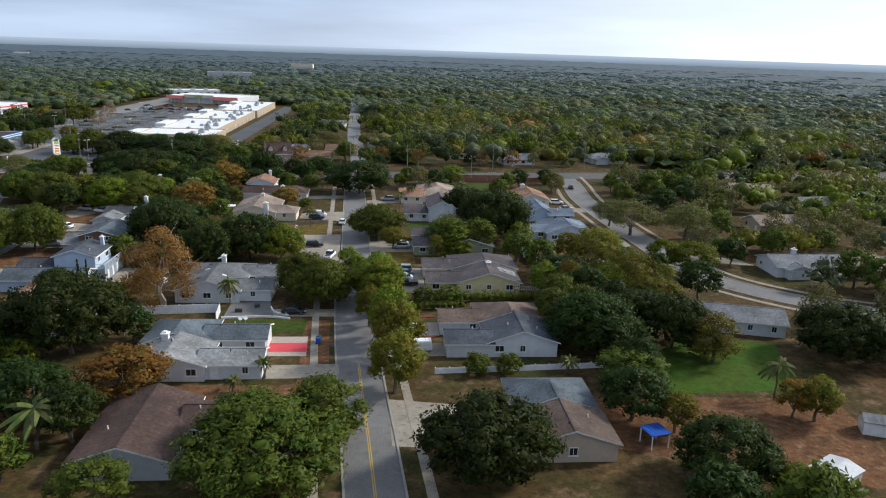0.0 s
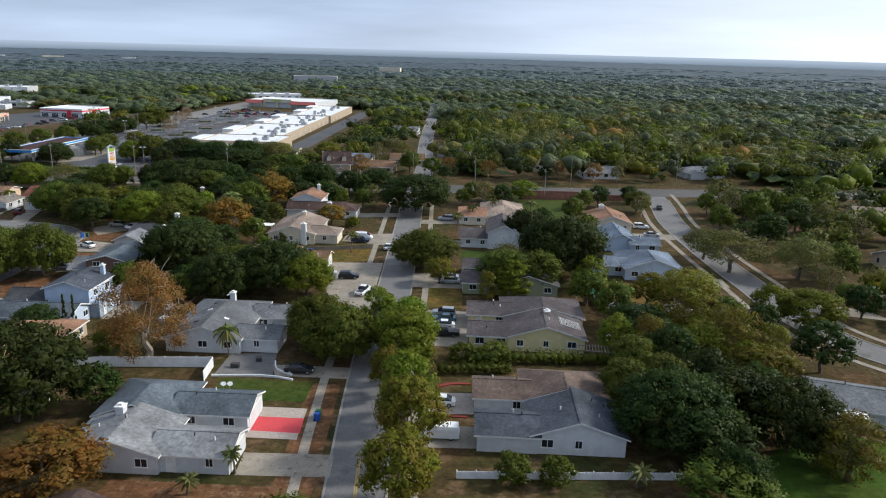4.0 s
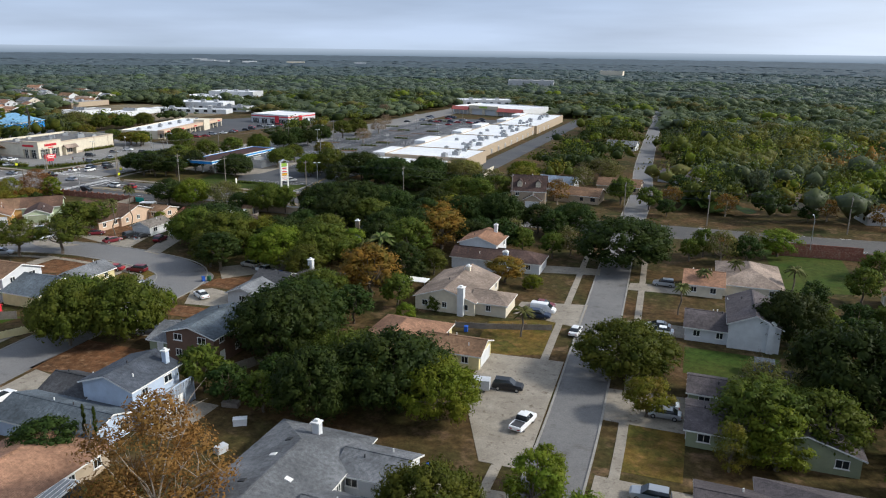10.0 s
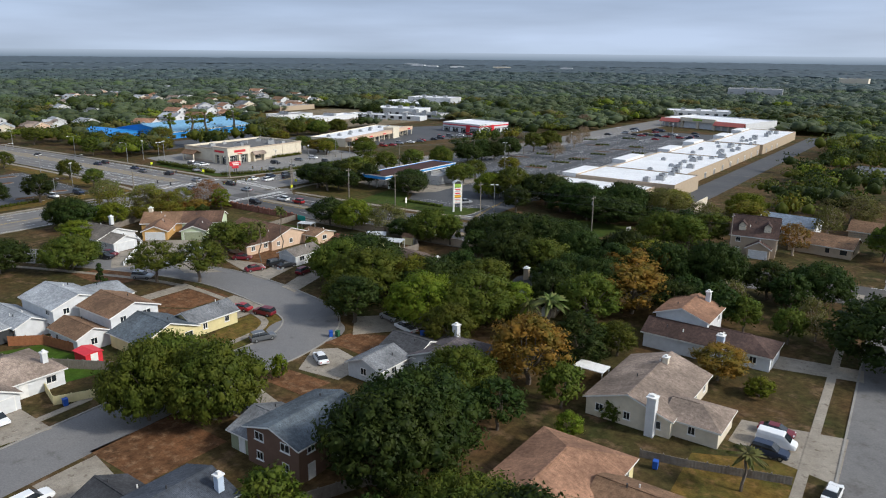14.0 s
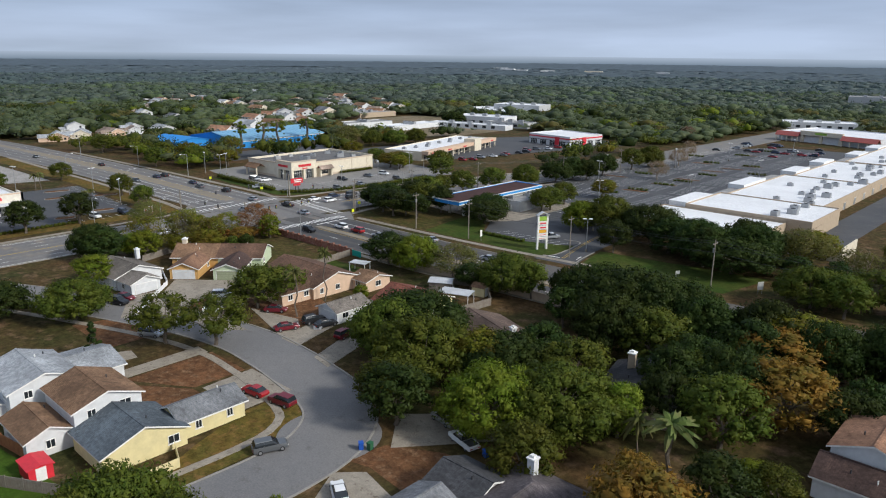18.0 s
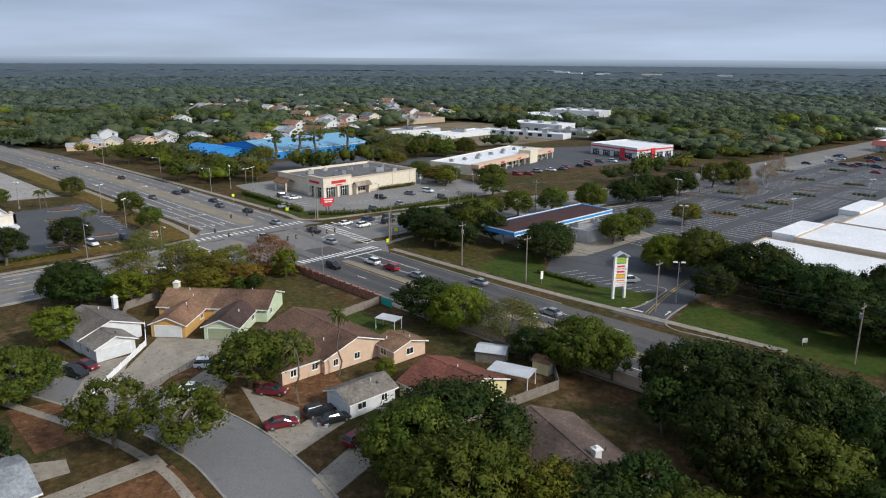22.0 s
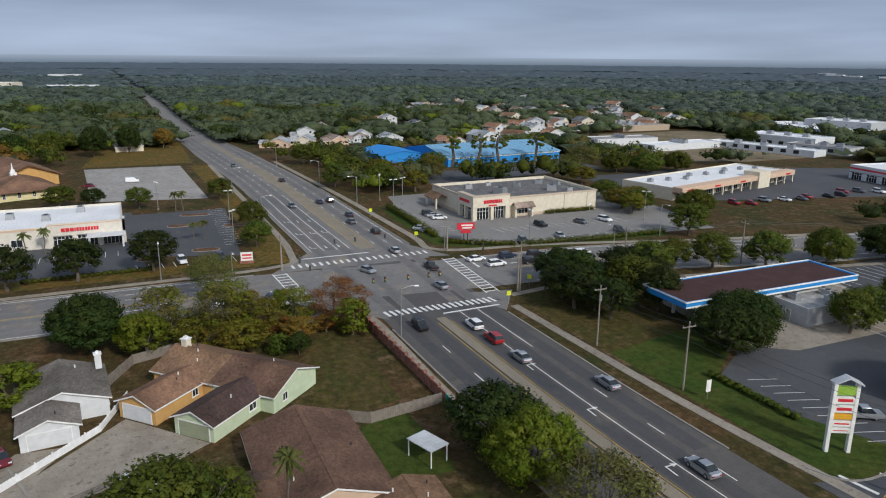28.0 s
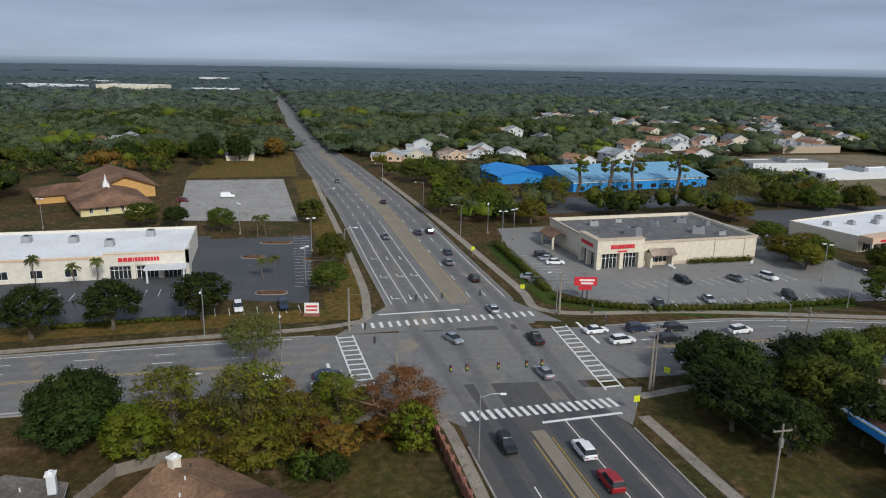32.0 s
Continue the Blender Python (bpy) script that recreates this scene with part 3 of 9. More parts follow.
plate("parking_1", [(-195, 330), (-165, 322), (-158, 310.5), (-143, 310.5), (-134, 314), (-127, 318), (-121, 352), (-122, 600), (-165, 596), (-190, 560)], M["lot"], 0.016, "large half-empty shopping-centre car park", "car park")
plate("parking_2", [(-197, 326), (-166, 322), (-160, 330), (-160, 364), (-190, 372)], M["concrete"], 0.020, "pale forecourt of the filling station", "forecourt")
plate("parking_3", [(-262, 301.5), (-247, 313), (-240, 340), (-236, 385), (-262, 390), (-300, 392), (-320, 385), (-318, 312)], M["pale_lot"], 0.022, "worn pale car park round the shop", "car park")
plate("parking_4", [(-322, 228), (-254, 230), (-250, 160), (-330, 150)], M["lot"], 0.018, "dark asphalt car park", "car park")
plate("parking_5", [(-318, 228), (-266, 229), (-258, 252), (-318, 256)], M["lot"], 0.021, "dark asphalt car park with palm islands", "car park")
plate("parking_6", [(-424, 211), (-345, 216), (-338, 253), (-422, 250)], M["gravel"], 0.020, "empty pale gravel car park", "car park")
plate("parking_7", [(-330, 398), (-270, 410), (-235, 540), (-290, 560), (-330, 480)], M["lot"], 0.014, "asphalt car park of the shopping row", "car park")
plate("parking_8", [(-474, 462), (-362, 452), (-338, 505), (-338, 560), (-400, 612), (-470, 600)], M["school_yard"], 0.014, "sandy school yard", "yard")
plate("parking_9", [(-366, 330), (-336, 336), (-346, 425), (-362, 428)], M["lot"], 0.014, "asphalt yard beside the blue hall", "yard")
plate("entry_1", [(-131, 298), (-119.5, 299), (-123, 315), (-124, 332), (-140, 332), (-131.6, 320), (-128.9, 311), (-128.9, 304)], M["lot"], 0.044, "asphalt entry drive to the shopping centre", "drive")
plate("drive_lane", [(-87, 352), (-76, 350), (-73, 620), (-84, 625)], M["lot"], 0.012, "service lane behind the shops", "drive")
for pts, mat, label in (
        ([(-172, 299.5), (-131.4, 301), (-129.2, 304), (-129.2, 311), (-131, 319.4), (-137, 318.8), (-141, 312.4), (-158, 310), (-166, 321), (-176, 322)], "lawn", "green verge along the road"),
        ([(-206, 299.5), (-197, 298.5), (-172, 299.4), (-176, 323), (-198, 326), (-204, 330)], "patchy", "thin brown grass under the corner trees"),
        ([(-119.2, 301.5), (-84, 304), (-80, 322), (-122, 316)], "lawn", "green lawn beside the entry drive"),
        ([(-204, 262), (-170, 261), (-166, 246), (-176, 250), (-194, 252)], "patchy", "patchy brown lawn inside the brick wall"),
        ([(-297, 302.3), (-258, 300.3), (-248.5, 300.6), (-241.5, 310), (-235, 330), (-234.6, 368), (-238.5, 368), (-239, 330), (-245, 314), (-252, 305), (-260, 306), (-297, 306.6)], "lawn", "grass verge with a hedge in front of the pharmacy"),
        ([(-169, 260.5), (-150, 261), (-150, 252), (-163, 252)], "lawn", "green back lawn"),
        ([(-247, 159), (-247, 262), (-254, 262), (-255, 160)], "dry_lawn", "dry verge in front of the car park"),
        ([(-318, 257), (-250, 255), (-256, 264), (-420, 262), (-420, 254)], "dry_lawn", "dry verge beside the road"),
        ([(44, 97), (47, 111), (57, 121), (72, 116), (66, 98)], "bright_lawn", "bright green back lawn"),) + (
        ([(-28, 122), (-14, 122), (-14, 128.4), (-28.5, 128.6)], "lawn", "green front lawn"),
        ([(36, 165), (48, 166), (57, 185), (44, 184), (36.5, 183)], "dry_lawn", "dry back garden"),
        ([(0.5, 164), (8, 164), (8, 186), (-1, 190)], "dry_lawn", "dry front lawn"),
        ([(7, 196), (22, 196), (22, 207), (7, 207)], "lawn", "green front lawn"),
        ([(-27, 190), (-14.5, 195), (-16, 212), (-28, 206)], "dry_lawn", "dry front lawn with a worn path"),
        ([(26, 246), (42, 250), (42, 284), (24, 282)], "lawn", "mown green lot"),
        ([(-133, 165), (-112, 168), (-110, 176), (-130, 173)], "bright_lawn", "small green back garden"),
        ([(-104.6, 182), (-109.5, 192), (-112.8, 201.4), (-112.8, 208.4), (-107, 207.4), (-103.6, 204), (-102, 199), (-101.6, 186)], "dry_lawn", "dry front lawn along the kerb"),) + (
        ([(-125, 209), (-135.6, 209), (-135.4, 193.5), (-125, 200)], "litter", "brown leaf litter"),
        ([(-166, 197), (-150, 197), (-150, 206), (-163, 207)], "litter", "bare brown front yard under trees"),
        ([(-113, 200.5), (-124.8, 199.5), (-135, 192), (-120, 190.8), (-113, 196)], "litter", "brown leaf litter beside the house"),
        ([(-90, 187), (-80, 187), (-79.4, 192.6), (-88, 192)], "litter", "brown leaf litter in front of the garage"),
        ([(-92, 203), (-88.4, 204), (-80, 203), (-79, 214), (-84, 213), (-91, 209)], "litter", "bare brown yard beside the bend"),
        ([(-164.4, 227.6), (-162.4, 228.4), (-158.4, 221.6), (-153.6, 215.6), (-156.2, 213.6), (-160.6, 219.8)], "litter", "bare brown strip between two drives"),
        ([(-160, 226), (-135, 226), (-131, 236), (-146, 240)], "litter", "bare brown front yard"),
        ([(-34, 87), (-12, 86), (-12.5, 101), (-32, 101)], "litter", "brown leaf litter under the tree"),
        ([(30, 82), (66, 70), (70, 95), (46, 96), (32, 96)], "litter", "bare brown back garden"),
        ([(-90, 160), (-78, 160), (-78, 172), (-90, 172)], "litter", "brown leaf litter under the oaks"),
        ([(-480, 215), (-430, 210), (-430, 256), (-600, 258)], "dry_lawn", "dry field beside the road"),
        ([(-7.5, 92), (-12.4, 93), (-14.5, 128), (-9.8, 128)], "litter", "verge of brown dry leaves")):
    plate("lawn", pts, M[mat], 0.010 if mat != "litter" else 0.007, label, "lawn")
for nm, pts in (("kerb_7", [(-136, 319.6), (-131, 320), (-129.6, 315), (-128.9, 310), (-128.9, 304), (-130.4, 301.4), (-133.6, 300)]), ("kerb_8", [(-122.6, 314), (-121.4, 305), (-119.8, 300.4), (-117, 298.6), (-112.8, 299), (-106, 300.6)])):
    tagged(part(nm, band(Shape(), smooth_line(pts, 1.0), -0.16, 0.16, -0.05, 0.15), M["kerb"]), "pale concrete kerb of the entry drive", "kerb", kind="structure")
# driveways
for pts, mat, label in (
        ([(-21, 120), (-13.1, 120), (-12.6, 111.6), (-20.3, 111.6)], "paver", "pale paver border of the driveway"),
        ([(-20.6, 117.2), (-12.9, 117.2), (-12.6, 113.2), (-20.2, 113.4)], "red_drive", "bright red painted driveway"),
        ([(-18.4, 108), (-7, 108.4), (-6.6, 103.5), (-18, 103)], "concrete", "stained concrete driveway"),
        ([(-30, 137.5), (-22.5, 138.5), (-21, 130.5), (-30, 130)], "old_street", "dark paved front patio"),
        ([(-22, 134), (-9, 134), (-9, 130), (-20.5, 130)], "concrete", "concrete driveway"),
        ([(-22, 154), (-9.5, 155), (-9.8, 148), (-22, 147)], "concrete", "concrete driveway"),
        ([(-24, 192), (-11.5, 193), (-10.2, 160), (-16, 160), (-24, 178)], "concrete", "broad stained concrete forecourt"),
        ([(-25, 219), (-12, 222), (-11.6, 209), (-25, 212)], "concrete", "concrete driveway"),
        ([(-26, 246), (-13, 248), (-12.5, 243), (-26, 240)], "concrete", "concrete driveway"),) + (
        ([(1.5, 126.5), (10.6, 127), (10.6, 120.5), (1.2, 120)], "paver", "pale paver driveway"),
        ([(1, 117), (11, 117), (11, 111.5), (1.2, 111)], "concrete", "concrete driveway"),
        ([(-2, 162), (9.2, 162), (9.5, 144), (-2, 144.5)], "concrete", "broad concrete driveway"),
        ([(-3.5, 186), (8, 187), (8, 176), (-3, 176)], "concrete", "concrete driveway"),
        ([(-4.5, 216), (7, 217), (7, 211), (-4.5, 210)], "concrete", "concrete driveway"),
        ([(-5.5, 240), (6, 242), (6, 236), (-5.5, 235)], "concrete", "concrete driveway"),
        ([(1, 96), (12, 94), (14, 86), (10, 82), (1.5, 83)], "concrete", "concrete driveway"),
        ([(-88, 152), (-77, 152.5), (-76.5, 158), (-88.5, 160)], "concrete", "concrete driveway"),
        ([(-89, 177), (-79, 177), (-79, 183), (-92, 186)], "concrete", "concrete driveway"),) + (
        ([(-101, 150), (-109, 153.5), (-109, 160), (-99.5, 160)], "concrete", "concrete driveway"),
        ([(-149.2, 193.5), (-146, 199.5), (-142.5, 199), (-143.3, 192.1)], "concrete", "concrete driveway"),
        ([(-139, 191), (-139.4, 208.5), (-136, 208.5), (-135.8, 192)], "concrete", "long concrete driveway"),
        ([(-124, 200.8), (-124.6, 210), (-113.4, 210), (-113.2, 201)], "concrete", "stained concrete driveway under two red cars"),
        ([(-179, 224.6), (-168, 234.4), (-164, 228.2), (-161, 219.5), (-156, 212.5), (-162, 209)], "concrete", "long shared concrete drive with tyre stains"),
        ([(-162.2, 229), (-156, 229.5), (-147, 219), (-140, 219), (-146, 213), (-153.4, 215.6), (-158.2, 221.8)], "concrete", "concrete driveway beside a rail fence"),
        ([(-174.6, 212), (-174, 218.3), (-160, 209.5), (-163, 205)], "concrete", "concrete driveway"),
        ([(-135.6, 233), (-130.4, 233), (-127, 221), (-132, 221)], "concrete", "concrete driveway"),
        ([(-126.6, 235), (-121, 235), (-116, 219), (-121, 220)], "concrete", "concrete driveway"),
        ([(-150, 226), (-138, 229), (-128, 223), (-131, 221)], "concrete", "concrete driveway"),) + (
        ([(-79.2, 194), (-87, 193), (-91, 200), (-88, 203), (-79.2, 201)], "concrete", "concrete driveway under a white car"),
        ([(-96, 216), (-80, 232), (-76, 226), (-90, 209)], "concrete", "concrete driveway"),
        ([(50, 192), (68, 190), (68, 184), (57, 184)], "concrete", "concrete driveway"),
        ([(56, 232), (68, 232), (68, 226), (56, 226)], "concrete", "concrete driveway"),
        ([(80, 176), (92, 172), (94, 166), (78, 170)], "concrete", "concrete driveway")):
    plate("driveway", pts, M[mat], {"red_drive": 0.026, "paver": 0.020}.get(mat, 0.022), label, "driveway")

for pts in ([(-239, 256), (-239, 270), (-254, 268)], [(-238, 300), (-240, 292), (-254, 293.5)], [(-208, 301), (-210, 290), (-197, 293.6)], [(-215.8, 257), (-201, 270.6), (-217, 273)]):
    plate("corner", pts, M["asphalt"], 0.026, "rounded asphalt corner of the crossing", "road")

# ---- road markings ----
MARK = {}


def mark(parent, x, y, L, w, turn=0.0, mat="white_line", z=0.052):
    """One painted bar of length L along its own x."""
    key = (round(L, 1), round(w, 2), mat)
    if key not in MARK:
        MARK[key] = Shape().box(-L / 2, -w / 2, -0.004, L / 2, w / 2, 0).mesh("road_marking", M[mat])
    return part("road_marking", MARK[key], None, parent, at=pose(x, y, z, 0, 0, turn))


def line_along(parent, pts, off, x0, x1, w=0.17, mat="white_line", z=0.048, axis=0):
    seg = [q for q in smooth_line(pts, 4.0) if x0 < q[axis] < x1]
    if len(seg) > 1:
        part("road_line", band(Shape(), seg, off - w / 2, off + w / 2, z - 0.01, z), M[mat], parent)


def dashes(parent, pts, off, x0, x1, gap=12.0, L=3.2, axis=0, w=0.17):
    line, run = smooth_line(pts, 1.0), 0.0
    for a, b in zip(line, line[1:]):
        run += (b - a).length
        if run > gap:
            run = 0.0
            d = (b - a).normalized()
            if x0 < a[axis] < x1:
                mark(parent, a.x - d.y * off, a.y + d.x * off, L, w, math.degrees(math.atan2(d.y, d.x)))


def tyre_lane(parent, pts, o0, o1, lo, hi, x0, x1, w, mat, z, axis=0):
    """Darkened strip that the traffic leaves along one lane; its offset slides from o0 to o1 between x0 and x1."""
    seg = [q for q in smooth_line(pts, 4.0) if lo < q[axis] < hi]

    def off(u):
        f = min(1.0, max(0.0, (seg[int(round(u * (len(seg) - 1)))][axis] - x0) / (x1 - x0)))
        return o0 + (o1 - o0) * f * f * (3 - 2 * f)
    part("tyre_lane", band(Shape(), seg, lambda u: off(u) - w / 2, lambda u: off(u) + w / 2, z - 0.02, z), M[mat], parent)


for oa, ob in ((-10.7, -8.6), (-7.2, -8.6), (-3.8, -4.7), (6.9, 5.5), (10.7, 9.2)):
    for w, mat, z in ((2.7, "tyre_edge", 0.040), (1.7, "tyre", 0.0435)):
        tyre_lane(r1b, R1, oa, ob, -620, -204 if oa != -7.2 else -250, -248, -204, w, mat, z)
for o in (-8.6, -4.7, 1.8, 5.5, 9.2):
    tyre_lane(r1, R1, o, o, -205.5, -90 if abs(o) < 8 else -140, -300, -200, 2.3, "tyre_dark", 0.0375)
for lo, hi in ((60, 256), (301, 440)):
    for o in (-9.0, -5.4, -1.9, 1.9, 5.4, 9.0):
        tyre_lane(r2, R2, o, o, lo, hi, 0, 1, 2.0, "tyre_edge", 0.0385, 1)


line_along(r1, R1, 3.6, -201, -128, 0.16)
line_along(r1, R1, 7.4, -201, -176, 0.16)
line_along(r1, R1, -0.15, -200, -100, 0.14, "yellow_line", 0.175)
line_along(r1, R1, -2.8, -200, -100, 0.14, "yellow_line")
dashes(r1, R1, -6.6, -198, 60)
dashes(r1, R1, 7.4, -172, 60)
dashes(r1, R1, 3.6, -124, -60)
for o in (-12.2, 12.6):
    line_along(r1b, R1, o, -330, -250)
for o in (-9.0, -5.4, -2.2):
    line_along(r1b, R1, o, -330, -250)
    dashes(r1b, R1, o, -460, -330)
for o in (5.2, 8.8):
    dashes(r1b, R1, o, -460, -250)
for o in (0.2, 4.4):
    line_along(r1b, R1, o, -440, -252, 0.14, "yellow_line")
for y0, y1 in ((100, 250), (306, 420)):
    for o in (-10.6, 10.6):
        line_along(r2, R2, o, y0, y1, axis=1)
    for o in (-3.6, 3.6, 7.2, -7.2):
        dashes(r2, R2, o, y0, y1, axis=1)
    for o in (-0.2, 0.25):
        line_along(r2, R2, o, y0, y1, 0.14, "yellow_line", axis=1)
# zebra bars: the long crossings
for k in range(21):
    mark(r1b, -242.6 - 0.04 * k, 261.5 + 34.0 * k / 20, 2.9, 0.62)
for k in range(19):
    mark(r1, -204.0, 271.2 + 22.8 * k / 18, 2.9, 0.62, 8)
mark(r1, -200.4, 287.6, 0.6, 12.5, 2)
mark(r1b, -248.4, 273.5, 0.6, 17)
# ladder crossings
for (xa, ya), (xb, yb), n in (((-238.5, 257.4), (-216, 258.6), 11), ((-236.0, 298.4), (-208, 296.4), 14)):
    for k in range(n):
        f = (k + 0.5) / n
        mark(r2, xa + f * (xb - xa), ya + f * (yb - ya), 0.5, 2.8)
    a = math.degrees(math.atan2(yb - ya, xb - xa))
    L = math.hypot(xb - xa, yb - ya)
    for s_ in (-1.5, 1.5):
        mark(r2, (xa + xb) / 2, (ya + yb) / 2 + s_, L, 0.28, a)
mark(r2, -231.5, 302.4, 11, 0.55, -2)
mark(r2, -221.5, 253.6, 10, 0.55, 2)


def arrow(parent, x, y, turn, bend=0):
    s = Shape()
    s.box(-1.6, -0.1, -0.004, 0.6, 0.1, 0)
    if bend:
        s.box(0.4, 0, -0.004, 0.6, bend * 0.9, 0)
        s.face((0.1, bend * 0.9, 0), (0.9, bend * 0.9, 0), (0.5, bend * 1.8, 0))
    else:
        s.face((0.6, -0.4, 0), (1.7, 0, 0), (0.6, 0.4, 0))
    part("road_arrow", s, M["white_line"], parent, at=pose(x, y, 0.053, 0, 0, turn))


for x, y in ((-172.5, 284), (-156, 284.2), (-140, 284.4)):
    arrow(r1, x, y, 180, -1)
for k in range(3):
    for y in (269.5, 273.4, 276.8):
        arrow(r1b, -258 - 16 * k, y, 0, 1 if y < 270 or k == 1 else 0)
for x, y in ((-226, 312), (-229.5, 318), (-218, 345)):
    arrow(r2, x, y, -90, 0)
for x, y in ((-222, 240), (-226.5, 232)):
    arrow(r2, x, y, 90, 0)
# parking bays
def bays(parent, x0, y0, x1, y1, n, L, turn, z=0.046):
    for k in range(n + 1):
        mark(parent, x0 + (x1 - x0) * k / n, y0 + (y1 - y0) * k / n, L, 0.12, turn, "white_line", z)


bays(r2, -257, 324, -256, 366, 15, 5.2, 12)
bays(r2, -243.5, 319, -241.5, 372, 18, 4.6, -12)
bays(r2, -286, 311, -262, 311, 9, 4.8, 80)
bays(r2, -256, 228, -255, 250, 8, 4.8, 5)
bays(r2, -271, 175, -271, 224, 17, 5.0, 0)
bays(r2, -318, 253, -270, 252, 17, 4.6, 90)
bay = Shape()
for x in (-186, -172, -158, -144):
    for yy in range(350, 570, 30):
        for k in range(10):
            bay.box(x - 4.8, yy + 2.67 * k - 0.06, 0.02, x + 4.8, yy + 2.67 * k + 0.06, 0.046)
tagged(part("bay_lines", bay, M["white_line"]), "faded white parking bay lines", "marking", kind="stuff")
bays(r2, -154, 315, -134, 315, 8, 4.8, 70)
line_along(r1, [(-125.4, 303), (-128.6, 316), (-131, 330)], 0.3, -200, 0, 0.16, "yellow_line", 0.06)
line_along(r1, [(-125.4, 303), (-128.6, 316), (-131, 330)], -0.3, -200, 0, 0.16, "yellow_line", 0.06)
line_along(sa, SA, 0.12, 20, 112, 0.12, "yellow_line", 0.032, 1)
line_along(sa, SA, -0.12, 20, 112, 0.12, "yellow_line", 0.032, 1)
arrow(r1, -122.5, 306, 100, 0)
arrow(r1, -129, 308, -80, 0)
mark(r1, -128.6, 302.6, 4.6, 0.5, 10)

# ---- houses ----
def roof_shape(x0, y0, x1, y1, eave, rise, axis, ends, over=0.45, thick=0.22):
    """A pitched roof slab over a rectangle; ends: g (gable) or h (hip) at the low and high end of the ridge."""
    if axis == "x":
        s = roof_shape(y0, x0, y1, x1, eave, rise, "y", ends, over, thick)
        s.v = [(y, x, z) for x, y, z in s.v]
        s.f = [tuple(reversed(f)) for f in s.f]
        return s
    half = (x1 - x0) / 2
    slope, mid = rise / half, (x0 + x1) / 2
    ze, zr = eave - slope * over, eave + rise
    ya, yb = y0 - over, y1 + over
    ra = ya if ends[0] == "g" else min(ya + half + over, (ya + yb) / 2 - 0.2)
    rb = yb if ends[1] == "g" else max(yb - half - over, (ya + yb) / 2 + 0.2)
    top = [(x0 - over, ya, ze), (x1 + over, ya, ze), (x1 + over, yb, ze), (x0 - over, yb, ze), (mid, ra, zr), (mid, rb, zr)]
    s = Shape()
    s.v = top + [(x, y, z - thick) for x, y, z in top]
    f = [(1, 2, 5, 4), (3, 0, 4, 5)]
    s.f = f + [tuple(i + 6 for i in reversed(q)) for q in f]
    for a, b in ((1, 2), (3, 0)):
        s.f.append((b, a, a + 6, b + 6))
    s.edge = [4, 5]
    for e, (a, b, r) in zip(ends, ((0, 1, 4), (2, 3, 5))):
        k = len(s.f)
        if e == "h":
            s.f += [(a, b, r), (r + 6, b + 6, a + 6), (b, a, a + 6, b + 6)]
            s.edge.append(k + 2)
        else:
            s.f += [(a, r, r + 6, a + 6), (r, b, b + 6, r + 6)]
            s.edge += [k, k + 1]
    return s


def wall_shape(x0, y0, x1, y1, eave, rise, axis, ends, base=0.0):
    s = Shape()
    s.face((x0, y0, base), (x1, y0, base), (x1, y0, eave), (x0, y0, eave))
    s.face((x1, y0, base), (x1, y1, base), (x1, y1, eave), (x1, y0, eave))
    s.face((x1, y1, base), (x0, y1, base), (x0, y1, eave), (x1, y1, eave))
    s.face((x0, y1, base), (x0, y0, base), (x0, y0, eave), (x0, y1, eave))
    t = rise - 0.1
    for e, k in zip(ends, (0, 1)):
        if e == "g":
            if axis == "y":
                y = (y0, y1)[k]
                s.face((x0, y, eave), (x1, y, eave), ((x0 + x1) / 2, y, eave + t))
            else:
                x = (x0, x1)[k]
                s.face((x, y0, eave), (x, y1, eave), (x, (y0 + y1) / 2, eave + t))
    return s


SIDE = {"s": (0, -1, 0), "e": (1, 0, 90), "n": (0, 1, 180), "w": (-1, 0, 270)}
FRAME_MESH = {}


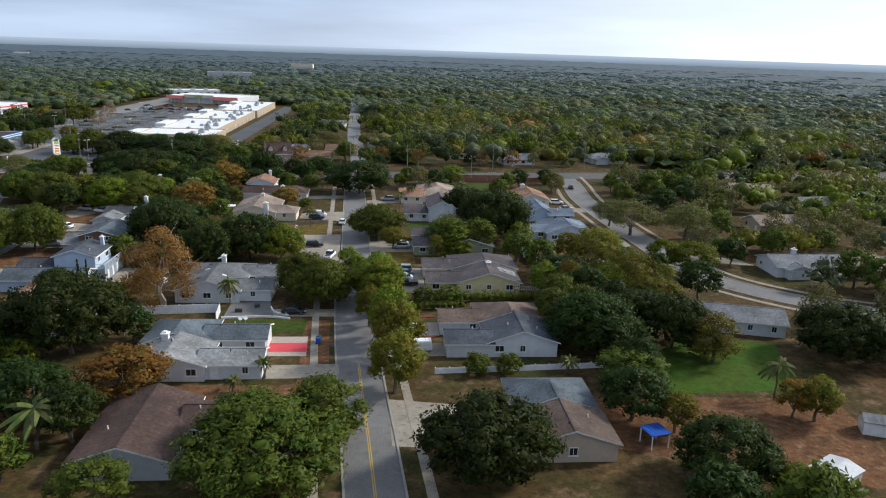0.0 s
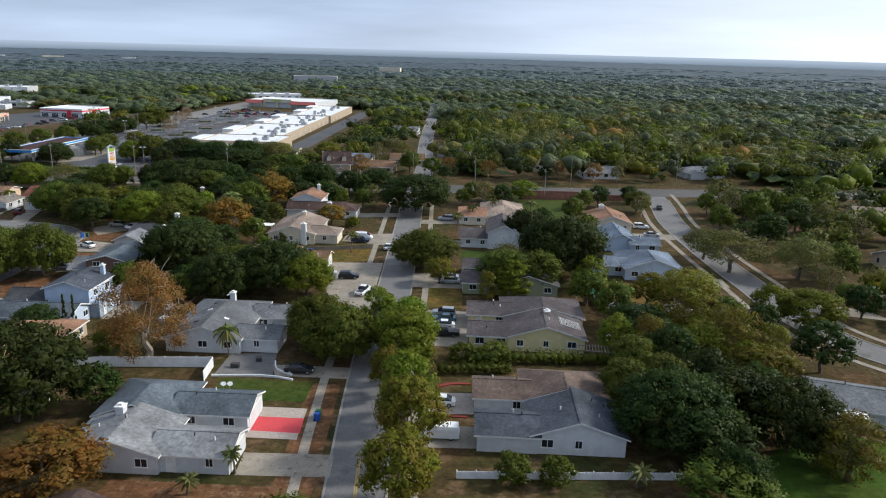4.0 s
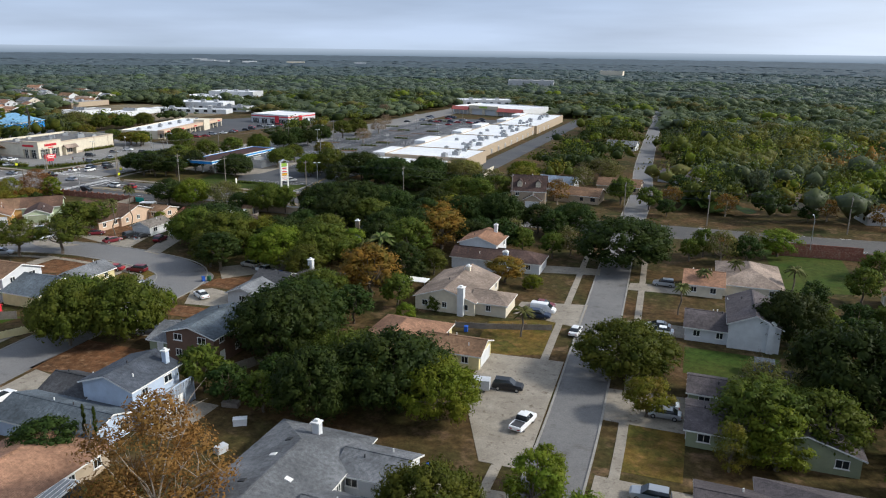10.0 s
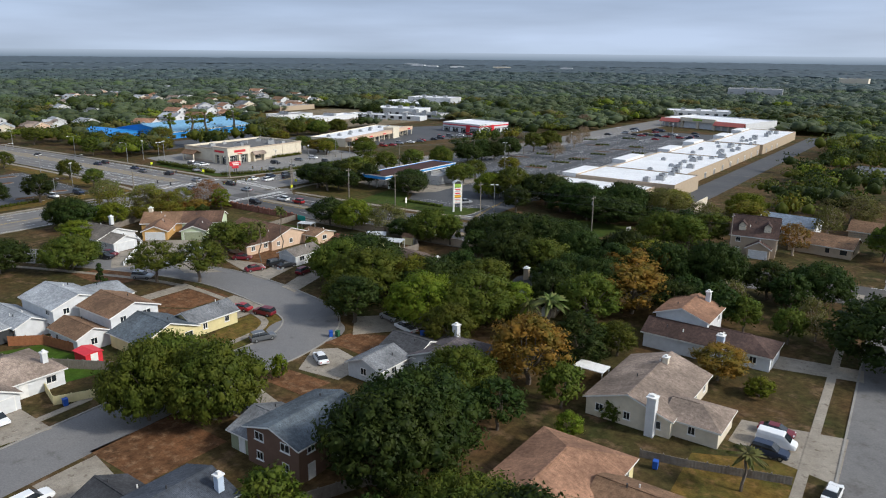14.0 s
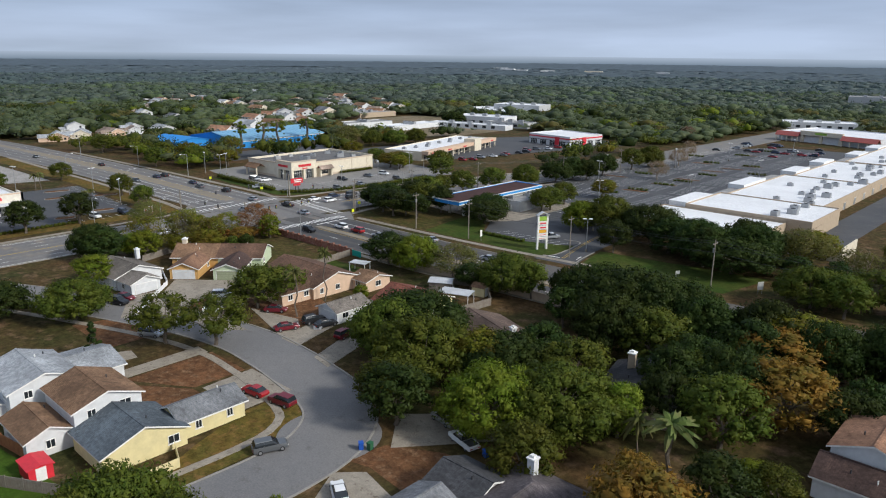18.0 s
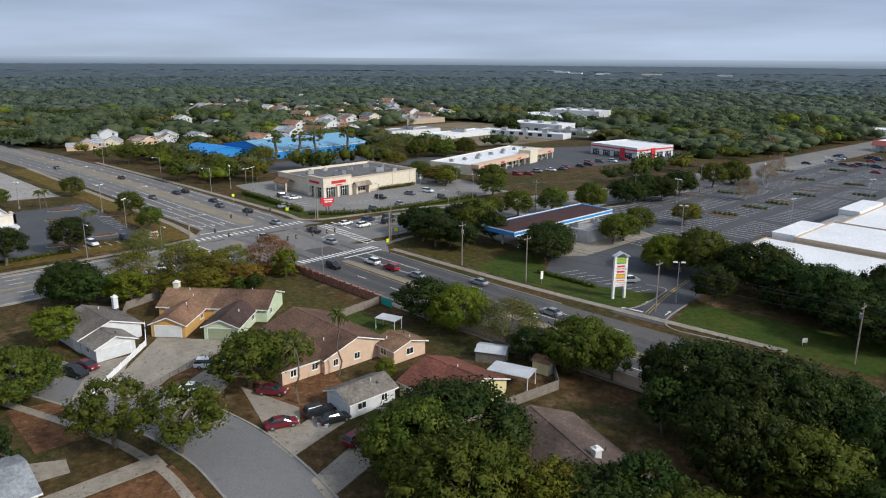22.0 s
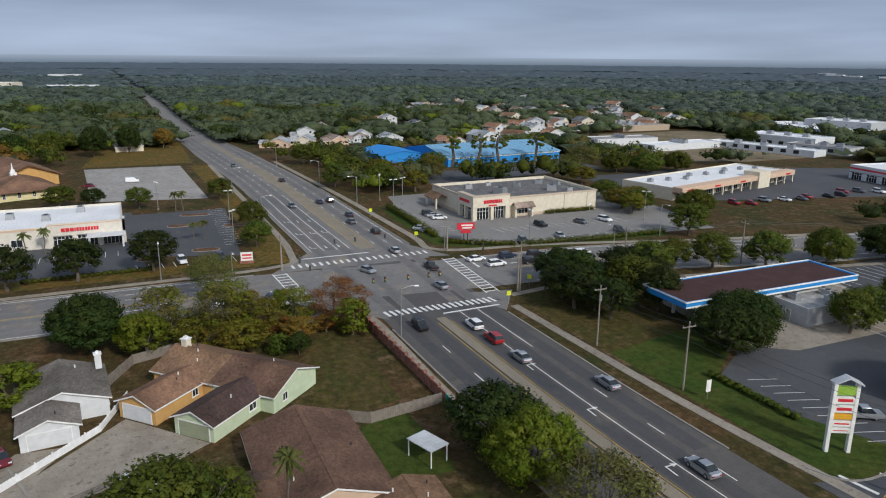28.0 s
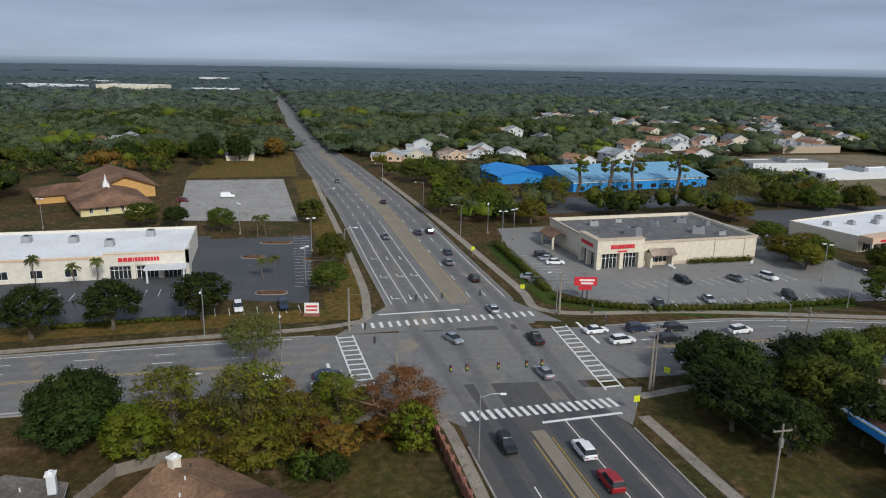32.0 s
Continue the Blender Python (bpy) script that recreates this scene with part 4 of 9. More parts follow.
def opening(parent, side, x, y, z, w, h, kind="window", paint=None, lite=False):
    """A window, door or garage door set 5 cm proud of a wall: x, y on the wall's face."""
    dx, dy, a = SIDE[side]
    at = pose(x, y, z, 0, 0, a)
    key = (kind, round(w, 1), round(h, 1))
    if key not in FRAME_MESH:
        f, g = Shape(), Shape()
        t = 0.09
        if kind == "window":
            for q in ((-w / 2, 0, w / 2, t), (-w / 2, h - t, w / 2, h), (-w / 2, 0, -w / 2 + t, h), (w / 2 - t, 0, w / 2, h), (-t / 3, 0, t / 3, h)):
                f.box(q[0], -0.07, q[1], q[2], 0.0, q[3])
            f.box(-w / 2 - 0.1, -0.14, -0.08, w / 2 + 0.1, 0.0, 0.0)
            g.box(-w / 2 + 0.02, -0.03, 0.02, w / 2 - 0.02, -0.005, h - 0.02)
        elif kind == "garage_door":
            n = 4
            for k in range(n):
                g.box(-w / 2, -0.06, k * h / n + 0.012, w / 2, 0.0, (k + 1) * h / n - 0.012)
            f.box(-w / 2 - 0.12, -0.09, 0, -w / 2, 0, h + 0.12).box(w / 2, -0.09, 0, w / 2 + 0.12, 0, h + 0.12).box(-w / 2, -0.09, h, w / 2, 0, h + 0.12)
        else:
            g.box(-w / 2, -0.05, 0, w / 2, 0, h)
            f.box(-w / 2 - 0.1, -0.08, 0, -w / 2, 0, h + 0.1).box(w / 2, -0.08, 0, w / 2 + 0.1, 0, h + 0.1).box(-w / 2, -0.08, h, w / 2, 0, h + 0.1)
        FRAME_MESH[key] = (f.mesh("frame", M["trim"]), g.mesh("leaf", M["glass"]))
    fm, gm = FRAME_MESH[key]
    if kind != "window" and paint is not None:
        kk = key + (paint.name,)
        if kk not in FRAME_MESH:
            c = gm.copy()
            c.materials[0] = paint
            FRAME_MESH[kk] = c
        gm = FRAME_MESH[kk]
    body = part(kind, gm, None, parent, at=at)
    if not lite:
        part("frame", fm, None, body)
    return body


CHIM = {}


def chimney(parent, x, y, z0, z1, mat, w=0.9):
    w *= 0.8
    c = part("chimney", Shape().box(-w / 2, -w / 2, z0, w / 2, w / 2, z1), mat, parent, at=pose(x, y, 0))
    part("chimney_cap", Shape().box(-w / 2 - 0.12, -w / 2 - 0.12, z1, w / 2 + 0.12, w / 2 + 0.12, z1 + 0.15).box(-w / 4, -w / 4, z1 + 0.15, w / 4, w / 4, z1 + 0.45), M["trim"], c)


def house(label, cx, cy, turn, wall, blocks, seed=0, chimneys=(), windows=True, name="house", door=M["trim"], lite=False):
    """blocks: (x0, y0, x1, y1, eave, rise, ridge axis, ends, roof colour[, garage side[, wall colour]]) in metres from the house's middle."""
    rng = random.Random(seed + int(cx * 7) + int(cy * 13))
    h = thing(name, cx, cy, 0, turn, label, "house")
    for i, b in enumerate(blocks):
        x0, y0, x1, y1, eave, rise, axis, ends, rc = b[:9]
        gar = b[9] if len(b) > 9 else ""
        wc = b[10] if len(b) > 10 else wall
        eave_i = eave + 0.012 * i
        part("wall", wall_shape(x0, y0, x1, y1, eave_i, rise, axis, ends), WALL[wc], h)
        rf = part("roof", roof_shape(x0, y0, x1, y1, eave_i, rise, axis, ends), [ROOF[rc], M["trim"]], h)
        ridge = Shape()
        zr = eave_i + rise + 0.03
        if axis == "y":
            in0, in1 = [(x1 - x0) / 2 if e == "h" else -0.4 for e in ends]
            if y1 - in1 > y0 + in0:
                ridge.box((x0 + x1) / 2 - 0.14, y0 + in0, zr - 0.1, (x0 + x1) / 2 + 0.14, y1 - in1, zr)
        else:
            in0, in1 = [(y1 - y0) / 2 if e == "h" else -0.4 for e in ends]
            if x1 - in1 > x0 + in0:
                ridge.box(x0 + in0, (y0 + y1) / 2 - 0.14, zr - 0.1, x1 - in1, (y0 + y1) / 2 + 0.14, zr)
        if ridge.v and not lite:
            part("ridge_cap", ridge, ROOF[rc], rf)
        # vent pipes and skylights
        for k in range(0 if lite else rng.randint(1, 3)):
            u, v = rng.uniform(0.2, 0.8), rng.uniform(0.15, 0.85)
            px, py = x0 + u * (x1 - x0), y0 + v * (y1 - y0)
            d = abs(u - 0.5) * 2 if axis == "y" else abs(v - 0.5) * 2
            pz = eave_i + rise * (1 - d)
            if "h" in ends:
                continue
            part("vent_pipe", Shape().tube((px, py, pz - 0.1), (px, py, pz + 0.45), 0.09, 0.09, 6), M["trim" if k else "dark"], rf)
        if windows:
            others = [q for j, q in enumerate(blocks) if j != i]
            for side, L in (("s", x1 - x0), ("n", x1 - x0), ("e", y1 - y0), ("w", y1 - y0)):
                if side in gar:
                    gx, gy = {"s": ((x0 + x1) / 2, y0), "n": ((x0 + x1) / 2, y1), "e": (x1, (y0 + y1) / 2), "w": (x0, (y0 + y1) / 2)}[side]
                    opening(h, side, gx, gy, 0.02, min(4.9, L - 1.2), 2.15, "garage_door", WALL["white"] if wc != "mint" else WALL["olive"], lite)
                    continue
                n = int(L / 3.6)
                for k in range(n):
                    f = (k + 0.5) / n
                    wx, wy = {"s": (x0 + f * L, y0), "n": (x0 + f * L, y1), "e": (x1, y0 + f * L), "w": (x0, y0 + f * L)}[side]
                    dx, dy, _ = SIDE[side]
                    if any(q[0] - 0.3 < wx + dx < q[2] + 0.3 and q[1] - 0.3 < wy + dy < q[3] + 0.3 for q in others):
                        continue
                    if rng.random() < 0.3:
                        continue
                    if rng.random() < 0.14:
                        opening(h, side, wx, wy, 0.03, 1.0, 2.05, "door", door, lite)
                    else:
                        opening(h, side, wx, wy, 0.95, rng.choice((1.2, 1.6, 1.0)), 1.2, lite=lite)
                    if eave > 4.5:
                        opening(h, side, wx, wy, 3.6, rng.choice((1.2, 1.6)), 1.15, lite=lite)
    for c in chimneys:
        chimney(h, *c[:4], WALL[c[4]], *c[5:])
    return h


def at_world(cx, cy, blocks):
    return [(b[0] - cx, b[1] - cy, b[2] - cx, b[3] - cy, *b[4:]) for b in blocks]


# along the first street, west side
house("single-storey duplex with slate-grey and pale roofs", -29, 111, 0, "white", at_world(-29, 111, [
    (-39, 111, -28.5, 121.5, 2.8, 1.9, "y", "gh", "slate"), (-38.5, 102.3, -27, 111, 2.75, 1.8, "y", "gg", "pale"),
    (-29.5, 112.8, -19.4, 119.6, 2.7, 1.25, "x", "gg", "slate", "e"), (-28, 103, -18.6, 109.4, 2.65, 1.2, "x", "gg", "pale", "e")]), 1, [(-5.5, -1.6, 3, 5.0, "white", 1.3)])
house("white single-storey duplex with a weathered grey roof", -32, 146.5, 0, "white", at_world(-32, 146.5, [
    (-41, 137.6, -28.5, 156, 2.8, 2.0, "y", "gh", "grey"), (-29.5, 148.3, -21.8, 154.8, 2.65, 1.25, "x", "gg", "grey", "e"),
    (-29.5, 138.6, -22.4, 144.6, 2.65, 1.2, "x", "gg", "grey")]), 2, [(-2.5, 6.5, 3.5, 5.3, "white", 1.1)])
house("yellow house with an orange-tan shingle roof", -34, 187.5, 0, "yellow", at_world(-34, 187.5, [
    (-44, 179, -32, 196, 2.8, 2.2, "y", "gh", "orange"), (-33, 184.8, -23.6, 191.6, 2.7, 1.3, "x", "gg", "umber", "e")]), 3)
house("cream duplex with a beige roof and white chimney", -35, 216, 0, "cream", at_world(-35, 216, [
    (-43.6, 207.6, -31.5, 225, 2.9, 2.0, "y", "gg", "tan"), (-32.5, 208.8, -25.6, 216, 2.7, 1.3, "x", "gh", "tan")]), 4, [(1.0, -8.9, 0, 5.6, "white", 1.5), (-2, 5, 3.5, 5.6, "cream", 1.0)])
house("split-level house with orange-brown roofs", -36, 243, 0, "white", at_world(-36, 243, [
    (-45.5, 240.5, -36.5, 250, 5.4, 1.6, "y", "gg", "orange"), (-46, 236.3, -34, 243, 3.0, 1.6, "x", "gg", "dusk"), (-36, 238, -25.5, 246, 2.7, 1.6, "x", "gh", "dusk", "e")]), 5, [(3, -7, 0, 5.2, "blue", 1.4), (-3, 6, 5, 8.0, "white", 1.0)])
house("low house with a dark faded red-brown roof", -30.5, 84, 0, "grey", at_world(-30.5, 84, [
    (-36.2, 76.2, -24.8, 92, 2.8, 1.9, "y", "gg", "dusk"), (-25.5, 84, -18, 91, 2.7, 1.3, "x", "gg", "dusk", "e")]), 6)
# east side
house("white duplex with dark slate and grey-brown roofs", 20, 120.5, 0, "white", at_world(20, 120.5, [
    (18, 111, 30, 120.6, 2.85, 2.0, "y", "gg", "navy"), (17.6, 120.6, 29.6, 130.4, 2.8, 1.95, "y", "gh", "brown"),
    (10.7, 121, 18.6, 127.6, 2.65, 1.2, "x", "gg", "brown", "w"), (11, 110.9, 18.8, 117.4, 2.65, 1.2, "x", "gg", "navy")]), 7)
house("tan duplex with a large plum-brown shingle roof", 21, 153.5, 0, "yellow", at_world(21, 153.5, [
    (16.2, 143.6, 29.5, 153.4, 2.8, 2.0, "y", "gg", "plum"), (15.8, 153.4, 30.5, 163.6, 2.85, 2.1, "y", "gh", "plum"),
    (9.4, 154.2, 17, 161, 2.65, 1.25, "x", "gg", "plum", "w"), (9.6, 144, 17, 151, 2.65, 1.2, "x", "gg", "plum")]), 8, [(2.5, -3.0, 3.2, 5.0, "beige", 1.2)])
house("dark-roofed duplex under trees", 17, 182, 0, "olive", at_world(17, 182, [
    (15.5, 172.6, 28, 191.5, 2.8, 1.9, "y", "gg", "plum"), (8, 173, 16.5, 181.5, 2.65, 1.1, "x", "gg", "plum", "w"), (8, 184, 16.5, 190.4, 2.65, 1.1, "x", "gg", "plum", "w")]), 9)
house("white two-storey house with a dark plum roof", 14.5, 216, 0, "white", at_world(14.5, 216, [
    (13.8, 209.4, 22, 224, 4.7, 1.8, "y", "gg", "plum"), (6.8, 210.4, 14.4, 219.4, 2.7, 1.7, "x", "gg", "plum", "w")]), 10, [(6, -6.5, 0, 5.2, "white", 1.3)])
house("cream house with an orange-tan hip roof", 15, 246, 0, "cream", at_world(15, 246, [
    (12.5, 238.5, 25, 256, 2.8, 2.3, "y", "hh", "tan"), (5.8, 236, 13.5, 246, 2.7, 1.7, "x", "gg", "orange", "w")]), 11)
house("beige house with brown and slate roofs", 24.4, 87.8, 0, "beige", at_world(24.4, 87.8, [
    (18.6, 78.6, 30.2, 87.5, 2.8, 1.9, "y", "gg", "brown"), (18.4, 87.5, 30, 97, 2.85, 2.0, "y", "gh", "slate"), (11, 82, 19, 88, 2.65, 1.2, "x", "gg", "brown", "w")]), 12)
# across the arterial road
vh = house("tall tan house with a steep brown roof and dormers", -45.6, 314, 8, "tan", [(-5.4, -4.5, 5.4, 4.5, 5.6, 4.2, "x", "gg", "dusk"), (-1.2, -6.6, 4.2, -4.4, 3.0, 1.6, "y", "gg", "dusk", "s")], 40)
for x in (-3, 3):
    dm = part("dormer", wall_shape(x - 0.8, -3.6, x + 0.8, -0.6, 8.1, 0.8, "y", "gg", 6.4), WALL["cream"], vh)
    part("dormer_roof", roof_shape(x - 0.8, -3.6, x + 0.8, -0.6, 8.1, 0.8, "y", "gg", 0.25), ROOF["dusk"], dm)
# third street
house("house with a red-brown roof", 50, 240, 0, "cream", at_world(50, 240, [(44.5, 233, 56, 247, 2.8, 2.0, "y", "gg", "orange")]), 13, [(-1, 5, 3.5, 5.4, "white", 1.6)])
house("house with pale blue-grey roofs", 51, 217, 0, "blue", at_world(51, 217, [(44.5, 212, 53, 225, 2.8, 2.0, "y", "gg", "blue"), (51, 210.5, 58.5, 216.5, 2.6, 1.2, "x", "gg", "blue", "e")]), 14)
house("pale blue house with a grey-blue hip roof", 51.5, 194.5, 0, "blue", at_world(51.5, 194.5, [(45, 187, 58, 202, 2.9, 2.3, "y", "gh", "blue"), (38, 190, 46, 197, 2.6, 1.2, "x", "gg", "blue")]), 15)
house("white house with a long grey gable roof", 68.5, 125.5, -16, "white", [(-8.5, -4.5, 8.5, 4.5, 2.8, 1.5, "x", "gg", "grey")], 16)
house("white house with a long grey roof", 103.5, 161.5, 0, "white", [(-9, -5, 9, 5, 2.8, 1.7, "x", "gg", "grey"), (-7, -7, -1, -4, 2.6, 1.0, "y", "gg", "grey", "s")], 17, [(-2, 1, 3.5, 5.4, "white", 1.2)])
house("yellow-tan house with a brown roof", 122, 160, 0, "tan", [(-7.5, -5, 7.5, 5, 2.8, 1.8, "x", "gg", "tan")], 18)
house("white house beyond the road with a grey roof", 107, 340, 8, "white", [(-8.5, -5, 8.5, 5, 2.8, 1.8, "x", "hh", "grey"), (-7, -8, -1, -4, 2.6, 1.1, "y", "gg", "grey", "s")], 19)
# round the bend
house("low house with a tan roof", -64, 134, 0, "tan", at_world(-64, 134, [(-70, 124.5, -57.4, 143, 2.8, 2.0, "y", "gh", "orange")]), 20)
house("pale blue two-storey house with dark and grey roofs", -67, 152, 0, "blue", at_world(-67, 152, [
    (-69.6, 151.4, -61.2, 160.4, 5.5, 1.4, "y", "gg", "navy"), (-77.2, 151, -69.4, 157.6, 2.8, 1.5, "x", "gg", "black"), (-77.2, 143.6, -61, 151.2, 2.7, 1.4, "x", "gg", "slate", "w")]), 21, [(4.6, 7.4, 4.5, 7.6, "blue", 0.9)])
house("two-storey house with brown upper walls and a grey roof", -70, 176, 0, "brown", at_world(-70, 176, [
    (-72.2, 170.8, -63, 182.5, 5.0, 1.3, "y", "gg", "slate"), (-76.4, 171.5, -72, 180, 2.8, 1.5, "x", "gg", "grey", "w", "olive")]), 22)
house("dark-roofed house under trees with a grey garage wing", -71, 206, 0, "grey", at_world(-71, 206, [
    (-79, 196.2, -72.6, 203.2, 2.6, 1.3, "y", "gg", "grey", "w", "white"), (-78.6, 203.8, -71.6, 211, 2.7, 1.4, "x", "gg", "black"), (-72.4, 203.4, -62.6, 214.6, 2.85, 1.9, "y", "gh", "plum")]), 23, [(1.6, 6.2, 3.4, 5.8, "white", 1.2)])
house("white house with a double garage and beige roof", -116, 158.5, 0, "white", at_world(-116, 158.5, [(-123, 152, -111.5, 168, 2.8, 2.0, "y", "gh", "tan"), (-112.5, 153.8, -108.6, 160.2, 2.7, 1.5, "x", "gg", "tan", "e")]), 24, [(2, 8, 3.4, 5, "white", 1.0)])
house("white two-storey house with white roofs", -138, 182, 0, "white", at_world(-138, 182, [
    (-143, 176.5, -131.5, 186, 5.2, 1.6, "x", "gg", "white"), (-146, 171, -134, 176.5, 2.8, 1.2, "x", "gg", "white"), (-147, 186, -136, 194, 2.7, 1.3, "y", "gg", "white")]), 25)
house("white two-storey house with a dark brown roof", -125, 182.5, 0, "white", at_world(-125, 182.5, [
    (-130, 180.5, -119.7, 189.5, 5.2, 1.6, "x", "gg", "umber"), (-129.5, 174.8, -120.5, 180.5, 2.9, 1.2, "x", "gg", "umber")]), 26)
house("pale yellow house with a slate-blue roof", -115, 189, 0, "yellow", at_world(-115, 189, [
    (-119.5, 180, -110.3, 191, 2.8, 2.1, "x", "gg", "slate"), (-117.5, 191, -111.5, 200.5, 2.7, 1.4, "y", "gg", "grey")]), 27)
house("ochre and mint duplex with a brown roof", -182.2, 240.6, 43, "ochre", [(-12.5, -4.5, -1.5, 6, 2.8, 2.0, "x", "gg", "umber", "", "ochre"), (-1.5, -4.5, 9, 6, 2.82, 2.0, "x", "gg", "russet", "", "mint"),
    (-9.8, -13.6, -3.4, -3.5, 2.65, 1.3, "y", "gg", "rustic", "s", "ochre"), (0.3, -14.0, 6.7, -3.5, 2.65, 1.3, "y", "gg", "dusk", "s", "mint")], 28, [(-11, 1, 3.4, 5.8, "cream", 1.3)])
house("white house with a garage and grey roof", -184, 217, 5, "white", [(-8.5, -5.5, 3, 5.5, 2.8, 1.9, "x", "gg", "taupe"), (2.5, -5.2, 9, 1.5, 2.65, 1.3, "x", "gg", "taupe", "e")], 29, [(-6, 5, 3.4, 5.6, "white", 1.1)])
house("tan house with a weathered brown roof", -154, 243, 0, "peach", at_world(-154, 243, [
    (-164.2, 238.2, -145, 251.2, 2.8, 2.2, "x", "gg", "russet"), (-155, 231, -146, 239, 2.7, 1.4, "y", "gg", "russet"), (-146, 249, -140.5, 256, 2.6, 1.0, "x", "gg", "umber")]), 30)
house("white double garage with a grey-brown roof", -133, 236.9, 0, "white", [(-2.9, -4.4, 2.9, 3.8, 2.6, 1.2, "y", "gg", "taupe", "s")], 31, name="garage")
house("yellow-tan house with a maroon roof", -125, 246, 4, "yellow", at_world(-125, 246, [(-131, 242.6, -119.8, 254.4, 2.8, 2.1, "x", "gg", "maroon"), (-127, 235, -120.8, 243.2, 2.65, 1.4, "y", "gg", "maroon", "s")]), 32)
house("house with a grey-brown roof", -101, 244, -20, "beige", [(-8.5, -6.5, 8.5, 6.5, 2.8, 2.3, "x", "gg", "brown")], 33, [(4.6, 1.2, 3.4, 5.6, "white", 1.1)])
house("dark-roofed house among trees", -72, 244.5, 12, "beige", [(-6, -7, 6, 7, 2.8, 2.0, "y", "gg", "black")], 34, [(-3, 3, 3.4, 6.2, "tan", 1.3)])

# ---- shops and other large buildings ----
def parapet_block(h, x0, y0, x1, y1, z, wall, roof, rim=0.7, t=0.3, name="wall"):
    """Flat-roofed block: walls with a parapet and a sunk roof deck."""
    s = Shape()
    for a in ((x0, y0, x1, y0 + t), (x0, y1 - t, x1, y1), (x0, y0 + t, x0 + t, y1 - t), (x1 - t, y0 + t, x1, y1 - t)):
        s.box(a[0], a[1], 0, a[2], a[3], z)
    part(name, s, wall, h)
    part("roof_deck", Shape().box(x0 + t, y0 + t, z - rim - 0.3, x1 - t, y1 - t, z - rim), roof, h)


def roof_unit(parent, x, y, z, turn=0.0, s=1.0):
    u = part("air_conditioner", Shape().box(-1.1 * s, -0.8 * s, 0.15, 1.1 * s, 0.8 * s, 1.25 * s, 0.06).box(-1.2 * s, -0.9 * s, 0, 1.2 * s, 0.9 * s, 0.15), M["steel"], parent, at=pose(x, y, z, 0, 0, turn))
    part("fan", Shape().tube((0, 0, 1.25 * s), (0, 0, 1.4 * s), 0.5 * s, 0.5 * s, 10), M["dark"], u)


def glazing(parent, side, x, y, z, w, h, n):
    dx, dy, a = SIDE[side]
    g = part("shopfront", Shape().box(-w / 2, -0.06, 0, w / 2, 0.02, h), M["glass"], parent, at=pose(x, y, z, 0, 0, a))
    for k in range(n + 1):
        u = -w / 2 + w * k / n
        part("mullion", Shape().box(u - 0.05, -0.12, 0, u + 0.05, 0, h), M["trim"], g)
    for v in (h - 0.08, h * 0.68):
        part("transom", Shape().box(-w / 2, -0.125, v, w / 2, 0, v + 0.08), M["trim"], g)


def sign_bars(parent, side, x, y, z, widths, h, mat):
    """Lettering stood in for by plain bars."""
    dx, dy, a = SIDE[side]
    s, u = Shape(), -sum(widths) / 2 - 0.15 * (len(widths) - 1) / 2
    for w in widths:
        s.box(u, -0.14, 0, u + w, 0, h)
        u += w + 0.15
    part("sign", s, M[mat], parent, at=pose(x, y, z, 0, 0, a))


# corner drugstore with a tower entrance
d = thing("drugstore", -287.4, 345.6, 0, 1.5, "cream flat-roofed drugstore with red lettering on the corner", "shop")
HX, HY = 15.4, 22.6
parapet_block(d, -HX, -HY, HX, HY, 6.4, WALL["cream"], M["dark_roof"], 0.9, 0.45)
part("cornice", Shape().box(HX, -HY, 5.95, HX + 0.25, HY + 0.2, 6.5).box(-HX - 0.2, -HY - 0.25, 5.95, HX, -HY, 6.5).box(-HX - 0.2, HY, 5.95, HX, HY + 0.25, 6.5), WALL["beige"], d)
part("plinth_band", Shape().box(HX, -10.9, 0, HX + 0.1, HY, 0.9).box(-HX, -HY - 0.1, 0, 4, -HY, 0.9), WALL["beige"], d)
en = part("entrance_tower", Shape().box(6.5, -HY - 1.2, 4.0, HX + 1.2, -HY + 0.3, 7.4).box(HX - 0.3, -HY + 0.3, 4.0, HX + 1.2, -11, 7.4).box(HX - 0.2, -HY - 1.2, 0, HX + 1.2, -HY, 4.0).box(6.5, -HY - 1.2, 0, 7.6, -HY, 4.0).box(10.6, -HY - 1.2, 0, 11.4, -HY, 4.0)
          .box(HX, -12.4, 0, HX + 1.2, -11, 4.0).box(HX, -17.6, 0, HX + 1.2, -16.6, 4.0), WALL["cream"], d)
part("tower_coping", Shape().box(6.3, -HY - 1.4, 7.4, HX + 1.4, -HY + 0.4, 7.6).box(HX - 0.5, -HY + 0.4, 7.4, HX + 1.4, -10.8, 7.6), WALL["beige"], d)
glazing(en, "e", HX + 0.06, -19.9, 0.1, 4.0, 3.7, 4)
glazing(en, "e", HX + 0.06, -14.5, 0.1, 3.8, 3.7, 4)
glazing(en, "s", 9.1, -HY - 0.06, 0.1, 2.8, 3.7, 3)
glazing(en, "s", 13.2, -HY - 0.06, 0.1, 3.4, 3.7, 3)
sign_bars(d, "e", HX + 1.22, -17, 5.2, (0.9, 0.6, 0.35, 0.6, 0.5, 0.55, 0.6, 0.6, 0.5), 1.0, "red_sign")
sign_bars(d, "e", HX + 1.22, -17, 4.3, (2.6,), 0.4, "red_sign")
sign_bars(d, "s", 11, -HY - 1.22, 5.2, (0.9, 0.6, 0.35, 0.6, 0.5, 0.55, 0.6, 0.6, 0.5), 0.9, "red_sign")
